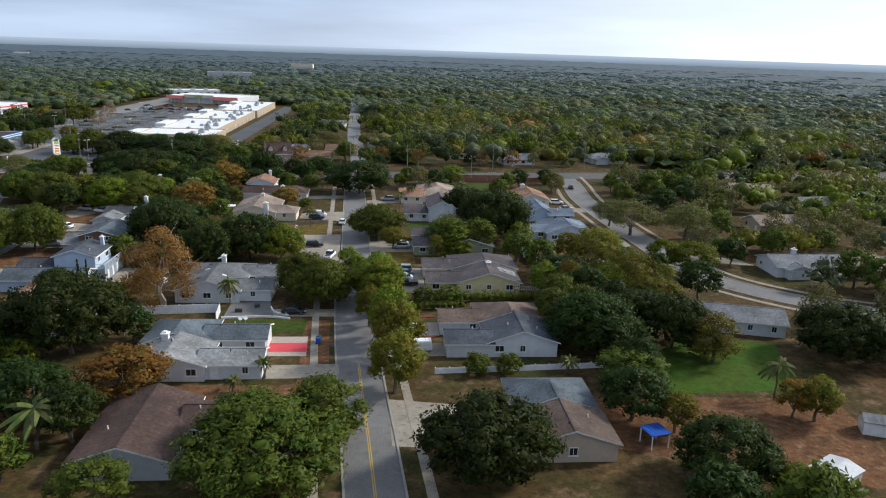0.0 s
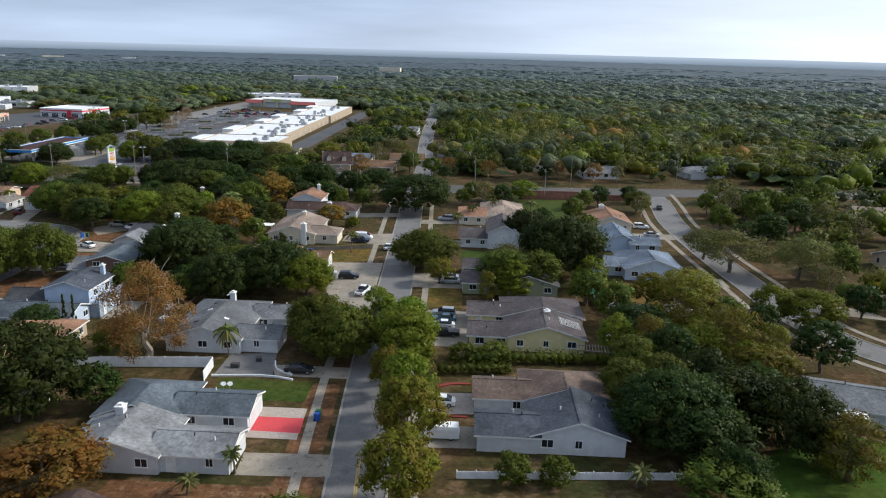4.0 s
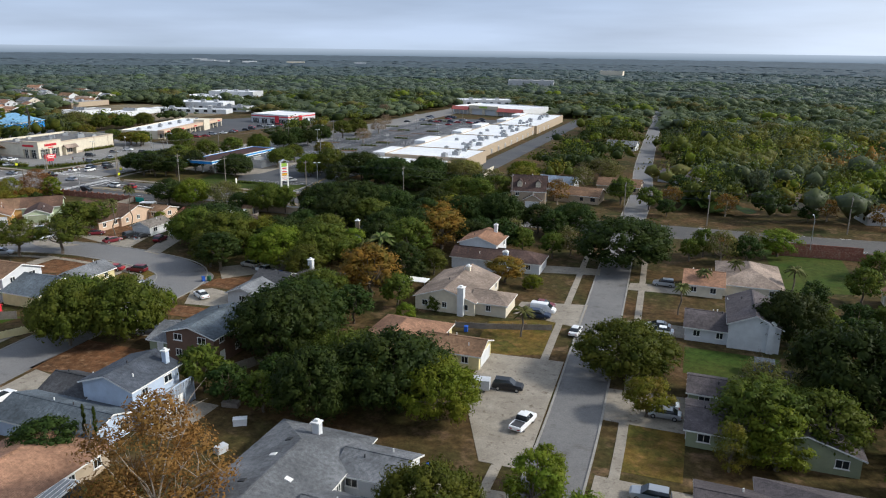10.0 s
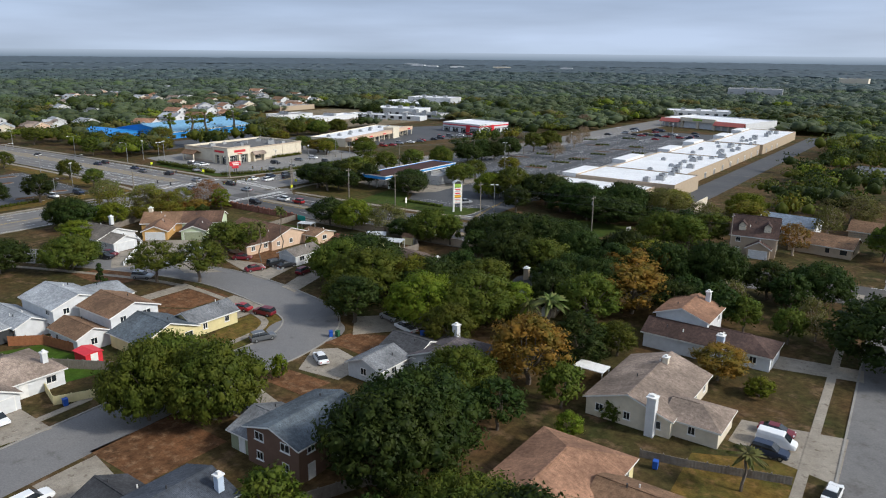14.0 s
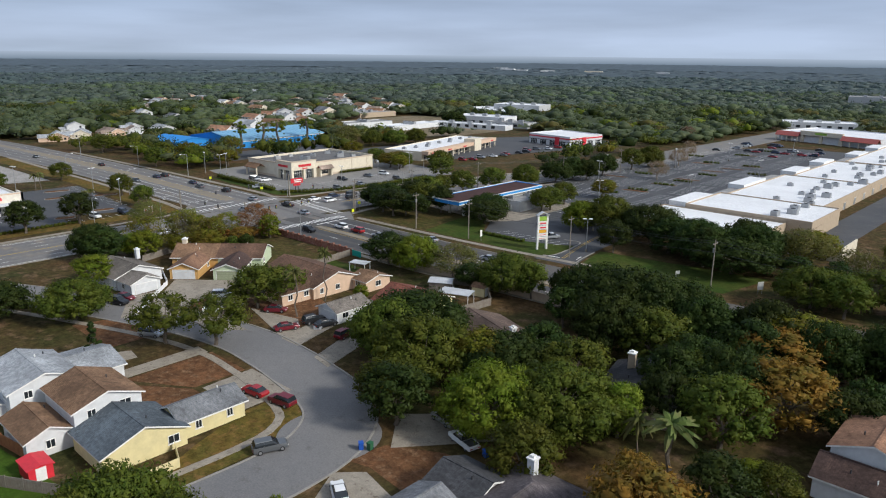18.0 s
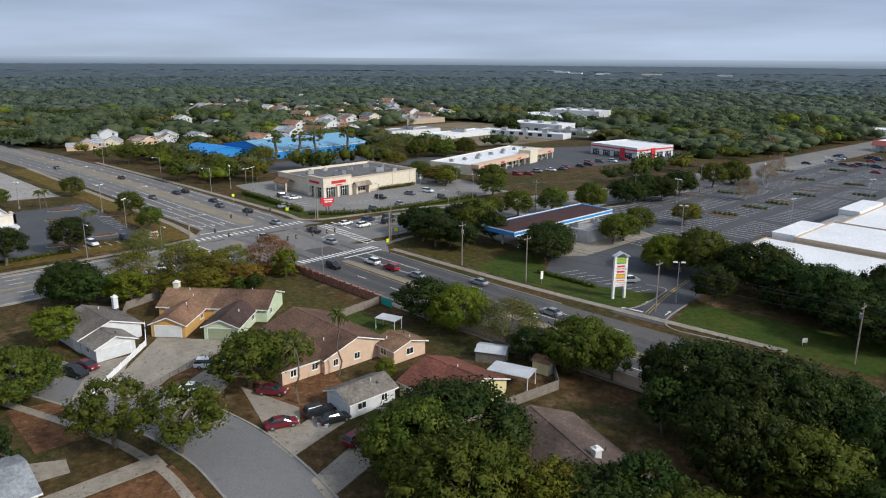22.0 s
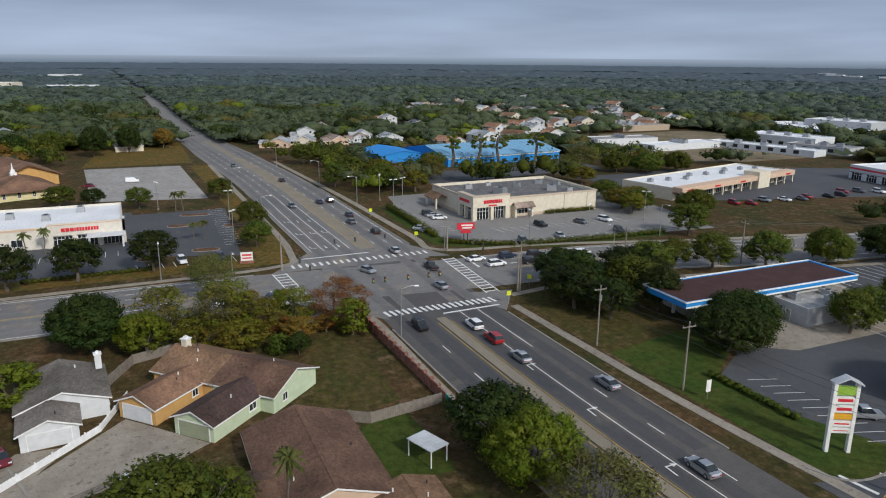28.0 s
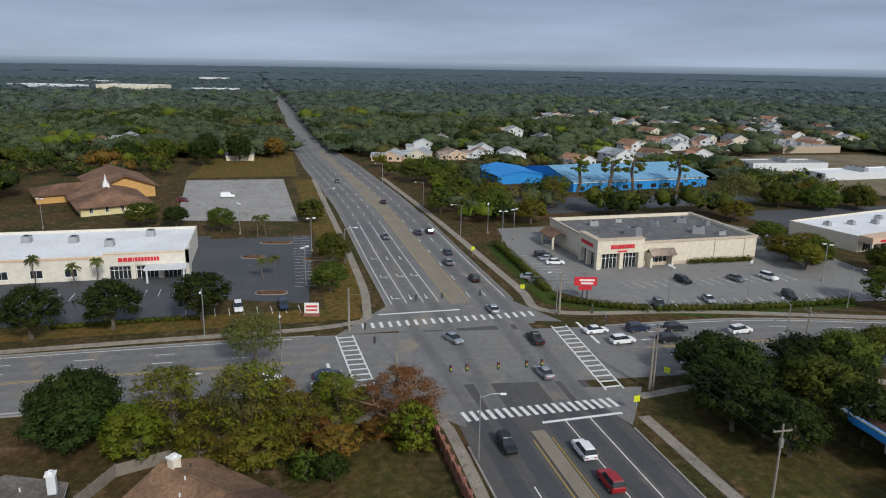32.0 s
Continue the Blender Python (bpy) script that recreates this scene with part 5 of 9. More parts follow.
part("porch", Shape().box(HX, -9.4, 0, HX + 2.0, -8.8, 3.2).box(HX, -3.4, 0, HX + 2.0, -2.8, 3.2).box(HX, -9.4, 3.2, HX + 2.2, -2.8, 3.6), WALL["cream"], d)
part("porch_roof", roof_shape(HX - 0.3, -9.4, HX + 2.6, -2.8, 3.6, 1.1, "y", "gg", 0.3), ROOF["tan"], d)
sign_bars(d, "e", HX + 2.25, -6.1, 3.25, (1.6,), 0.3, "red_sign")
glazing(d, "e", HX + 0.03, -6.1, 0.1, 4.6, 2.8, 4)
part("side_roof", roof_shape(-12, -HY - 4.2, -4, -HY + 0.2, 3.6, 1.5, "x", "gg", 0.3), ROOF["umber"], d)
for x in (-11.6, -4.4):
    part("side_post", Shape().box(x - 0.25, -HY - 4.0, 0, x + 0.25, -HY - 3.5, 3.6), WALL["cream"], d)
part("drain_pipe", Shape().tube((HX + 0.1, 10, 0), (HX + 0.1, 10, 6), 0.08, 0.08, 6).tube((HX + 0.1, 19, 0), (HX + 0.1, 19, 6), 0.08, 0.08, 6), WALL["beige"], d)
for x, y, k in ((-7.5, -13, 1.1), (5.5, -8, 1.7), (6.5, 11, 1.4), (-4, 4, 1.0), (-6, 14, 1.1), (9.5, 16, 0.9), (-10, -4, 0.8), (-2, 19, 0.9)):
    roof_unit(d, x, y, 5.5, (x * 37) % 90, k)
# second drugstore, white roof
c = thing("pharmacy", -297, 195, 0, 0, "white flat-roofed pharmacy with red trim and lettering", "shop")
parapet_block(c, -14, -33, 14, 30.5, 5.6, WALL["ivory"], M["white_roof"], 0.6)
part("red_band", Shape().box(14.0, -33, 4.95, 14.12, 13, 5.45).box(14.55, 13, 5.9, 14.7, 30.6, 6.15), WALL["peach"], c)
part("front_wall", Shape().box(13.8, 13, 3.2, 14.6, 31.2, 6.3).box(13.8, 13, 0, 14.6, 14.2, 3.2).box(13.8, 18.6, 0, 14.6, 19.6, 3.2).box(13.8, 24.6, 0, 14.6, 25.6, 3.2).box(10, 30.5, 0, 14.6, 31.2, 6.3), WALL["ivory"], c)
sign_bars(c, "e", 14.62, 20.5, 4.2, (0.9, 0.85, 0.9, 0.3, 0.55, 0.5, 0.5, 0.5, 0.55, 0.5, 0.5, 0.5), 0.9, "red_sign")
for y in (16.4, 22.1, 28):
    glazing(c, "e", 14.02, y, 0.1, 4.6, 2.9, 5)
for k in range(6):
    opening(c, "e", 14, -29 + 7 * k, 1.0, 2.6, 1.9)
part("canopy", Shape().box(14.6, 22, 3.0, 19, 31, 3.35).box(18.4, 22.4, 0, 18.8, 22.8, 3.0).box(18.4, 30.2, 0, 18.8, 30.6, 3.0), WALL["white"], c)
for x, y in ((-4, -22), (-5, -8), (-3, 3), (2, 12), (-7, 20), (5, -16)):
    roof_unit(c, x, y, 5.02, 0, 1.2)
# shopping centre
m = thing("shopping_centre", -104, 460, 0, 0, "long white-roofed shopping centre with tan walls", "shopping centre")
parapet_block(m, -19, -91, 19, -63, 5.5, WALL["tan"], M["white_roof"], 0.35)
MALL = ((-18, 13.5, -62.9, -0.1, 4.9), (-15, 13.5, 0, 59.9, 4.9), (-11, 15, 60, 146, 5.1))
for x0, x1, y0, y1, z in MALL:
    parapet_block(m, x0, y0, x1, y1, z, WALL["tan"], M["white_roof"], 0.35)
    part("arcade", Shape().box(x0 - 5.2, y0, 3.4, x0 - 0.05, y1, 4.1), M["grey_roof"], m)
    for k in range(int((y1 - y0) / 12)):
        part("arcade_post", Shape().box(x0 - 5.1, y0 + 4 + 12 * k, 0, x0 - 4.6, y0 + 4.5 + 12 * k, 3.4), WALL["cream"], m)
parapet_block(m, -26, -115, 12, -91.1, 4.3, WALL["tan"], M["white_roof"], 0.3)
part("yard_wall", Shape().box(14, -110, 0, 32, -109.6, 3.8).box(31.6, -109.6, 0, 32, -96, 3.8), WALL["cream"], m)
for x, y0, y1 in ((-19, -90, -70), (-18, -44, -22), (-15, 4, 22), (-15, 42, 58), (-11, 84, 102), (-11, 122, 140)):
    part("front_gable", Shape().box(x - 6, y0, 3.6, x - 0.06, y1, 5.5).box(x - 6.2, y0 - 0.2, 5.5, x - 0.06, y1 + 0.2, 5.7), M["white_roof"], m)
part("red_fascia", Shape().box(-26.3, -115.35, 2.9, -8, -115.02, 4.0).box(-26.35, -115, 2.9, -26.02, -92, 4.0), M["red_sign"], m)
part("roof_step", Shape().box(-19, -62.9, 4.9, 12, -62.6, 5.4), WALL["tan"], m)
rr = random.Random(5)
for k in range(34):
    roof_unit(m, rr.uniform(2, 11), -88 + 6.7 * k, 5.15 if k < 4 else (4.55 if k < 23 else 4.75), rr.choice((0, 90)), rr.uniform(0.8, 1.4))
for k in range(10):
    roof_unit(m, rr.uniform(-8, 2), -58 + 16 * k, 4.55 if k < 8 else 4.75, 0, 0.9)
for k in range(12):
    opening(m, "e", 13.5 if k < 9 else 15, -48 + 13 * k, 0.02, 2.4, 2.4, "door", M["steel"])
an = thing("department_store", -150, 648, 0, -14, "wide store with an arched white front and red bands", "shop")
parapet_block(an, -32, -14, 31, 30, 6.0, WALL["white"], M["white_roof"], 0.6)
part("arched_front", Shape().box(-16.6, -15.6, 0, -15, -14, 5.4).box(-4.6, -15.6, 0, -3, -14, 5.4).box(7.6, -15.6, 0, 9.2, -14, 5.4).box(-17, -15.8, 4.6, 9.8, -14, 7.2), WALL["cream"], an)
sign_bars(an, "s", -3.6, -15.85, 5.4, (1.1, 1.1, 1.1, 1.1, 1.1, 1.1), 1.2, "sign_green")
for x0, x1 in ((-32, -17), (10, 31)):
    part("awning_roof", roof_shape(x0, -18, x1, -14, 4.0, 2.2, "x", "gg", 0.3), M["coral"], an)
    for q in range(5):
        part("awning_post", Shape().box(x0 + 0.4 + q * (x1 - x0 - 1) / 4, -18, 0, x0 + 0.9 + q * (x1 - x0 - 1) / 4, -17.5, 4.0), WALL["cream"], an)
# filling station
g = thing("filling_station_canopy", -180.2, 340, 0, 0, "long station canopy with dark red roof and blue edge", "canopy")
part("roof", Shape().box(-5.6, -22, 5.35, 5.6, 22, 5.5), M["maroon_metal"], g)
part("fascia", Shape().box(-6, -22.5, 4.5, -5.6, 22.5, 5.7).box(5.6, -22.5, 4.5, 6, 22.5, 5.7).box(-5.6, -22.5, 4.5, 5.6, -22.1, 5.7).box(-5.6, 22.1, 4.5, 5.6, 22.5, 5.7), M["sky_blue"], g)
part("fascia_trim", Shape().box(-6.06, -22.5, 5.5, -6.0, 22.5, 5.8).box(-6.0, 22.5, 5.5, 6.06, 22.56, 5.8).box(-5.98, -22.48, 5.7, -5.62, 22.48, 5.76).box(-6.06, -22.56, 5.5, 6.06, -22.5, 5.8).box(6.0, -22.5, 5.5, 6.06, 22.5, 5.8).box(6.0, -22.5, 4.5, 6.06, 22.5, 4.8), M["sign_white"], g)
part("soffit", Shape().box(-5.6, -22.1, 4.5, 5.6, 22.1, 4.6), M["sign_white"], g)
for y in (-17, -6, 6, 17):
    for x in (-3, 3):
        part("column", Shape().box(x - 0.25, y - 0.25, 0, x + 0.25, y + 0.25, 4.5), M["sign_white"], g)
for y in (-12, 0, 12):
    for x in (-3, 3):
        f = thing("fuel_pump", -180.2 + x, 340 + y, 0, 0, "white fuel pump on the station forecourt", "fuel pump", "fuel pumps")
        part("body", Shape().box(-0.35, -0.5, 0.2, 0.35, 0.5, 1.7), M["sign_white"], f)
        part("plinth", Shape().box(-0.6, -1.4, 0, 0.6, 1.4, 0.2), M["concrete"], f)
k = thing("station_kiosk", -171.6, 347, 0, 0, "small grey flat-roofed station shop", "shop")
parapet_block(k, -4.2, -6.5, 4.2, 6.5, 3.6, WALL["grey"], M["grey_roof"], 0.4)
glazing(k, "w", -4.22, 0, 0.3, 9, 2.4, 6)
opening(k, "s", 0, -6.5, 0.02, 1.0, 2.1, "door", M["steel"])
for x, y in ((-2, -3), (2, 2), (-1, 5)):
    roof_unit(k, x, y, 3.22, 0, 0.9)
# shopping row across the cross road
r = thing("shop_row", -292, 436.5, 0, 13, "low shop row with a white roof and cream arcade", "shopping row")
parapet_block(r, -12, -38, 10, 38, 4.6, WALL["cream"], M["white_roof"], 0.4)
part("arcade", Shape().box(10, -38, 3.1, 14, 38, 4.9), WALL["peach"], r)
for q in range(13):
    part("arcade_post", Shape().box(13.2, -37.6 + 6.2 * q, 0, 13.8, -37 + 6.2 * q, 3.1), WALL["cream"], r)
part("end_tower", Shape().box(8, 10, 0, 14.6, 18, 6.4), WALL["cream"], r)
for q in range(9):
    glazing(r, "e", 10.03, -33 + 8.2 * q, 0.2, 6, 2.7, 5)
    if q % 2 == 0:
        sign_bars(r, "e", 14.02, -33 + 8.2 * q, 3.5, (0.7, 0.7, 0.7, 0.7), 0.6, "red_sign")
for q in range(9):
    roof_unit(r, -4 + (q % 3) * 2, -32 + 8 * q, 4.22, 0, 0.9)
b = thing("tyre_shop", -266, 519, 0, -8, "white building with broad red bands round its roof", "shop")
parapet_block(b, -17, -15, 15, 14, 6.0, WALL["white"], M["white_roof"], 0.5)
for z0, z1, mt in ((4.2, 4.9, "red_sign"), (2.9, 3.1, "dark")):
    part("band", Shape().box(15, -15.1, z0, 15.14, 14.1, z1).box(-17, -15.14, z0, 15.14, -15, z1), M[mt], b)
for q in range(4):
    glazing(b, "e", 15.03, -11 + 7 * q, 0.1, 5, 2.8, 4)
    glazing(b, "s", -13 + 7.5 * q, -15.03, 0.1, 5, 2.8, 4)
part("red_block", Shape().box(14.9, -4, 0, 15.5, -1, 5.2).box(4, -15.5, 0, 7, -14.9, 5.2), M["red_sign"], b)
# blue hall behind the trees
h = thing("blue_hall", -399, 391, 0, 5, "long bright blue building with a pale blue metal roof", "hall")
part("wall", wall_shape(-22, -32, 22, 31, 4.4, 3.4, "y", "gg"), M["sky_blue"], h)
part("roof", roof_shape(-22, -32, 22, 31, 4.4, 3.4, "y", "gg", 0.6), M["blue_metal"], h)
part("lower_wall", wall_shape(-30, -54, -2, -32.2, 3.6, 1.8, "x", "gg"), M["sky_blue"], h)
part("lower_roof", roof_shape(-30, -54, -2, -32.2, 3.6, 1.8, "x", "gg", 0.4), M["sky_blue"], h)
for q in range(9):
    opening(h, "e", 22, -28 + 6.6 * q, 0.6, 2.6, 1.6, lite=True)
part("white_band", Shape().box(22, -32, 3.5, 22.12, 31, 4.0), M["trim"], h)
for q in range(20):
    part("roof_seam", Shape().box(0, -0.05, 0, 22.4, 0.05, 0.06), M["blue_metal"], h, at=pose(0, -31 + 3.2 * q, 7.8, 0, math.degrees(math.atan(3.4 / 22)), 0))
# school blocks farther off
for x, y, L, W, z, tn, rm, wc, lab in ((-423, 494, 16, 40, 4, -5, "grey_roof", "white", "low school building with a pale roof"), (-394, 512, 14, 50, 3.4, 4, "white_roof", "white", "long white covered school walkway"), (-368, 548, 62, 12, 3.4, 12, "white_roof", "white", "long white school wing"), (-384, 584, 44, 22, 6, 12, "white_roof", "white", "low school hall with a white roof"), (-352, 575, 34, 16, 4, 12, "grey_roof", "grey", "low grey flat-roofed school wing"),
                                       (-420, 680, 44, 26, 9, 12, "white_roof", "grey", "large pale grey hall with a white roof"), (-500, 560, 40, 40, 4, 0, "grey_roof", "tan", "low tan building with a flat roof"),
                                       (-430, 660, 70, 30, 5, -12, "white_roof", "white", "long building with a white roof"), (-190, 745, 50, 22, 5, 20, "white_roof", "white", "white flat-roofed building behind trees"),
                                       (-215, 1050, 60, 30, 12, 10, "grey_roof", "grey", "grey multi-storey block above the trees"), (-170, 1560, 44, 30, 14, 0, "grey_roof", "cream", "pale block far off above the trees"),
                                       (-1293, -70, 110, 40, 9, 60, "white_roof", "white", "long white building near the horizon"), (-1220, 60, 90, 40, 12, 70, "white_roof", "cream", "white hall near the horizon"),) + (
        (-1236, 167, 70, 22, 7, 80, "white_roof", "white", "long white building near the horizon"), (-1550, -60, 70, 24, 7.5, 70, "white_roof", "white", "white building near the horizon"),
                                       (-1500, 2050, 46, 20, 11, 20, "white_roof", "white", "white hall near the horizon"), (-1282, 1960, 40, 18, 10.5, 30, "white_roof", "white", "white hall near the horizon"), (-1167, 2030, 52, 18, 10.5, 25, "white_roof", "cream", "long pale hall near the horizon"),
                                       (-981, 2090, 36, 18, 10.5, 20, "white_roof", "white", "white hall near the horizon"), (-1400, 1990, 38, 18, 10.5, 20, "grey_roof", "white", "pale hall near the horizon edge"), (-1640, 2190, 48, 20, 11, 30, "white_roof", "white", "white hall near the horizon"),
                                       (-1790, 130, 60, 24, 9, 80, "white_roof", "white", "white building near the horizon")):
    o = thing("commercial_building", x, y, 0, tn, lab, "building")
    parapet_block(o, -L / 2, -W / 2, L / 2, W / 2, z, WALL[wc], M[rm], 0.5)
    for q in range(int(L / 7)):
        opening(o, "s", -L / 2 + 3.5 + 7 * q, -W / 2, 1.0, 3.0, 1.9, lite=True)
    for q in range(3):
        roof_unit(o, -L / 4 + q * L / 4, 0, z - 0.5, 0, 1.6)
# brown-roofed church and its neighbours
ch = thing("church", -372, 191, 0, 20, "ochre church with a low brown shingle roof and white spire", "church")
part("wall", wall_shape(-15, -10, 15, 10, 3.6, 3.0, "x", "hh"), WALL["yellow"], ch)
part("roof", roof_shape(-15, -10, 15, 10, 3.6, 3.2, "x", "hh", 1.6), ROOF["rustic"], ch)
part("rear_wall", wall_shape(-44, -2, -12, 18, 4.4, 3.8, "x", "gg"), WALL["ochre"], ch)
part("rear_roof", roof_shape(-44, -2, -12, 18, 4.4, 3.8, "x", "gg", 1.4), ROOF["rustic"], ch)
part("side_wall", wall_shape(-30, -20, -14, -2.2, 3.2, 2.2, "y", "hg"), WALL["ochre"], ch)
part("side_roof", roof_shape(-30, -20, -14, -2.2, 3.2, 2.2, "y", "hg", 1.0), ROOF["rustic"], ch)
part("spire", Shape().box(-1, -1, 6.4, 1, 1, 7.6).tube((0, 0, 7.6), (0, 0, 8.6), 0.8, 0.7, 8).tube((0, 0, 8.6), (0, 0, 11), 0.4, 0.04, 8), M["trim"], ch)
for q in range(4):
    opening(ch, "e", 15, -7 + 4.6 * q, 0.8, 1.0, 1.9)
# houses far off in rows
fr = random.Random(11)
FAR = [(-478, 306), (-484, 322), (-481, 338), (-484, 354), (-480, 371), (-516, 330), (-564, 352), (-616, 415), (-640, 440), (-748, 500), (-735, 512), (-657, 531), (-516, 462), (-525, 498), (-512, 508), (-714, 572), (-502, 520), (-544, 597),
       (-634, 524), (-738, 545), (-808, 546), (-522, 536), (-561, 603), (-700, 470), (-590, 480), (-600, 560), (-680, 620), (-560, 420), (-490, 232), (-537, 158), (-579, 163)]
for q in ((-497, 450), (-507, 485), (-471, 478), (-700, 675), (-627, 647), (-502, 577), (-561, 645), (-819, 888), (-456, 420), (-806, 651), (-852, 682), (-650, 637), (-598, 624), (-533, 633), (-520, 592), (-842, 668),
          (-509, 330), (-503, 362), (-492, 444), (-520, 467), (-534, 487), (-545, 529), (-525, 534), (-601, 602), (-569, 647), (-667, 539), (-662, 575), (-816, 524), (-812, 568), (-710, 720), (-750, 508), (-767, 560), (-546, 508), (-679, 681), (-620, 686), (-763, 510), (-648, 660), (-470, 450), (-590, 410), (-720, 492), (-540, 523), (-660, 560), (-770, 600), (-450, 396), (-690, 540), (-575, 505)):
    if all((q[0] - a) ** 2 + (q[1] - b) ** 2 > 150 for a, b in FAR):
        FAR.append(q)
for n, (x, y) in enumerate(FAR):
    rc, wc = fr.choice(("tan", "umber", "grey", "white", "orange")), fr.choice(("white", "cream", "white", "peach"))
    L, W = fr.uniform(6, 8), fr.uniform(4.5, 6)
    house({"tan": "distant house with a beige roof", "umber": "distant house with a brown roof", "grey": "distant house with a grey roof", "white": "distant house with a white roof", "orange": "distant house with an orange-brown roof"}[rc], x, y, fr.uniform(-30, 30), wc,
          [(-L, -W, L, W, 3.0 if fr.random() < 0.85 else 5.0, 2.4, "x", "gg", rc), (L - 5, -W - 4, L, -W + 1, 2.8, 1.5, "y", "gg", rc, "s")], n, lite=True)
for x, y, rc, wc, lab in ((-31, 327, "umber", "tan", "long low house with a brown roof"), (-43, 346, "blue", "white", "house with a pale blue roof"), (62, 330, "grey", "white", "white house behind the road"),
                          (40, 345, "brown", "cream", "cream house among trees"), (150, 235, "grey", "white", "white house among trees"), (165, 200, "brown", "tan", "tan house among trees"), (140, 260, "tan", "cream", "cream house with a tan roof"),
                          (185, 170, "plum", "grey", "grey house with a dark roof"), (120, 205, "tan", "tan", "tan house with a beige roof"), (-32, 470, "grey", "white", "white house beside the straight street"), (0, 380, "plum", "grey", "house hidden among trees"),
                          (2, 520, "brown", "cream", "house hidden among trees"), (-20, 350, "umber", "tan", "house with a brown roof")):
    house(lab, x, y, fr.uniform(-12, 12), wc, [(-7.5, -5, 7.5, 5, 2.8, 2.0, "x", "gg", rc)], int(x), lite=True)

# ---- vehicles ----
def loft(sections):
    """A hull through cross-sections (x, z low, z high, half width low, half width high)."""
    s = Shape()
    for x, z0, z1, w0, w1 in sections:
        s.v += [(x, -w0, z0), (x, w0, z0), (x, w0, (z0 + z1) / 2), (x, w1, z1), (x, -w1, z1), (x, -w0, (z0 + z1) / 2)]
    n = 6
    for i in range(len(sections) - 1):
        for e in range(n):
            g = (e + 1) % n
            s.f.append((i * n + e, i * n + g, i * n + n + g, i * n + n + e))
    s.f += [tuple(range(n - 1, -1, -1)), tuple(len(s.v) - n + i for i in range(n))]
    return s


CARS = {}
BODY = {
    "sedan": ([(-2.35, .42, .72, .70, .66), (-2.2, .32, .92, .86, .78), (-1.3, .28, .98, .90, .82), (0.8, .28, .98, .90, .82), (1.2, .28, .92, .90, .80), (2.1, .32, .80, .85, .74), (2.35, .42, .62, .70, .66)],
              [(-1.75, .94, .96, .80, .80), (-1.15, .94, 1.40, .80, .62), (0.35, .94, 1.42, .80, .64), (1.25, .9, .93, .80, .80)], (-1.05, 0.3, 1.40, .62)),
    "suv": ([(-2.3, .45, .95, .78, .74), (-2.2, .35, 1.05, .90, .84), (0.9, .32, 1.08, .93, .86), (1.2, .32, 1.05, .93, .84), (2.1, .36, .95, .88, .78), (2.35, .45, .75, .74, .70)],
            [(-2.2, 1.03, 1.06, .82, .82), (-1.95, 1.03, 1.66, .84, .68), (0.3, 1.03, 1.68, .84, .70), (1.15, 1.0, 1.04, .82, .82)], (-1.95, 0.3, 1.66, .68)),
    "pickup": ([(-2.7, .5, .95, .84, .82), (-2.6, .42, 1.02, .94, .90), (1.0, .38, 1.05, .96, .88), (1.4, .38, 1.05, .96, .88), (2.4, .42, .98, .92, .84), (2.65, .5, .8, .80, .76)],
               [(-0.75, 1.02, 1.06, .84, .84), (-0.55, 1.02, 1.72, .86, .70), (0.75, 1.02, 1.74, .86, .72), (1.45, 1.0, 1.05, .84, .84)], (-0.55, 0.75, 1.72, .70)),
    "van": ([(-2.5, .42, 1.1, .88, .86), (-2.4, .36, 1.2, .96, .92), (1.4, .34, 1.2, .96, .90), (2.3, .38, .98, .90, .78), (2.5, .46, .75, .76, .72)],
            [(-2.4, 1.15, 1.2, .9, .9), (-2.35, 1.15, 1.92, .92, .80), (0.8, 1.15, 1.94, .92, .82), (1.75, 1.1, 1.15, .88, .88)], (-2.35, 0.8, 1.92, .80)),
}


def make_car(kind, paint, far=False):
    hull, cab, roof = BODY[kind]
    t = new("car" if kind != "pickup" else "pickup_truck")
    part("body", loft(hull), PAINT[paint], t)
    part("glasshouse", loft(cab), M["glass"] if kind != "van" else PAINT[paint], t)
    x0, x1, z, w = roof
    part("roof", Shape().box(x0, -w, z - 0.02, x1, w, z + 0.06, 0.05), PAINT[paint], t)
    pil = Shape()
    for x in ((x0 + x1) / 2,):
        for sy in (-1, 1):
            pil.tube((x, sy * (w + 0.17), cab[1][1]), (x, sy * w, z), 0.05, 0.05, 4)
    if not far:
        part("pillar", pil, PAINT[paint], t)
    if kind == "pickup":
        part("load_bed", Shape().box(-2.5, -0.74, 0.98, -0.85, 0.74, 1.035), M["dark"], t)
    if kind == "van":
        part("windscreen", Shape().face((0.95, -0.74, 1.85), (1.72, -0.82, 1.18), (1.72, 0.82, 1.18), (0.95, 0.74, 1.85)), M["glass"], t, at=pose(0.03, 0, 0.02))
    L = hull[-1][0]
    for sx, mat, nm in ((L - 0.12, "head_lamp", "headlight"), (hull[0][0] + 0.06, "tail_lamp", "tail_light")):
        for sy in () if far else (-0.58, 0.58):
            part(nm, Shape().box(sx - 0.08, sy - 0.18, 0.62, sx + 0.08, sy + 0.18, 0.76), M[mat], t)
    for wx in (-1.4 if kind != "pickup" else -1.6, 1.45):
        for sy in (-1, 1):
            w = part("wheel", Shape().tube((0, -0.11, 0), (0, 0.11, 0), 0.34, 0.34, 12), M["rubber"], t, at=pose(wx, sy * 0.82, 0.34))
            if not far:
                part("rim", Shape().tube((0, -0.12, 0), (0, 0.12, 0), 0.2, 0.2, 8), M["rim"], w)
    CARS[kind, paint, far] = t


COLOUR = {"white": "white", "silver": "silver", "black": "black", "red": "bright red", "maroon": "dark red", "navy": "dark blue", "teal": "blue-green", "grey": "grey"}


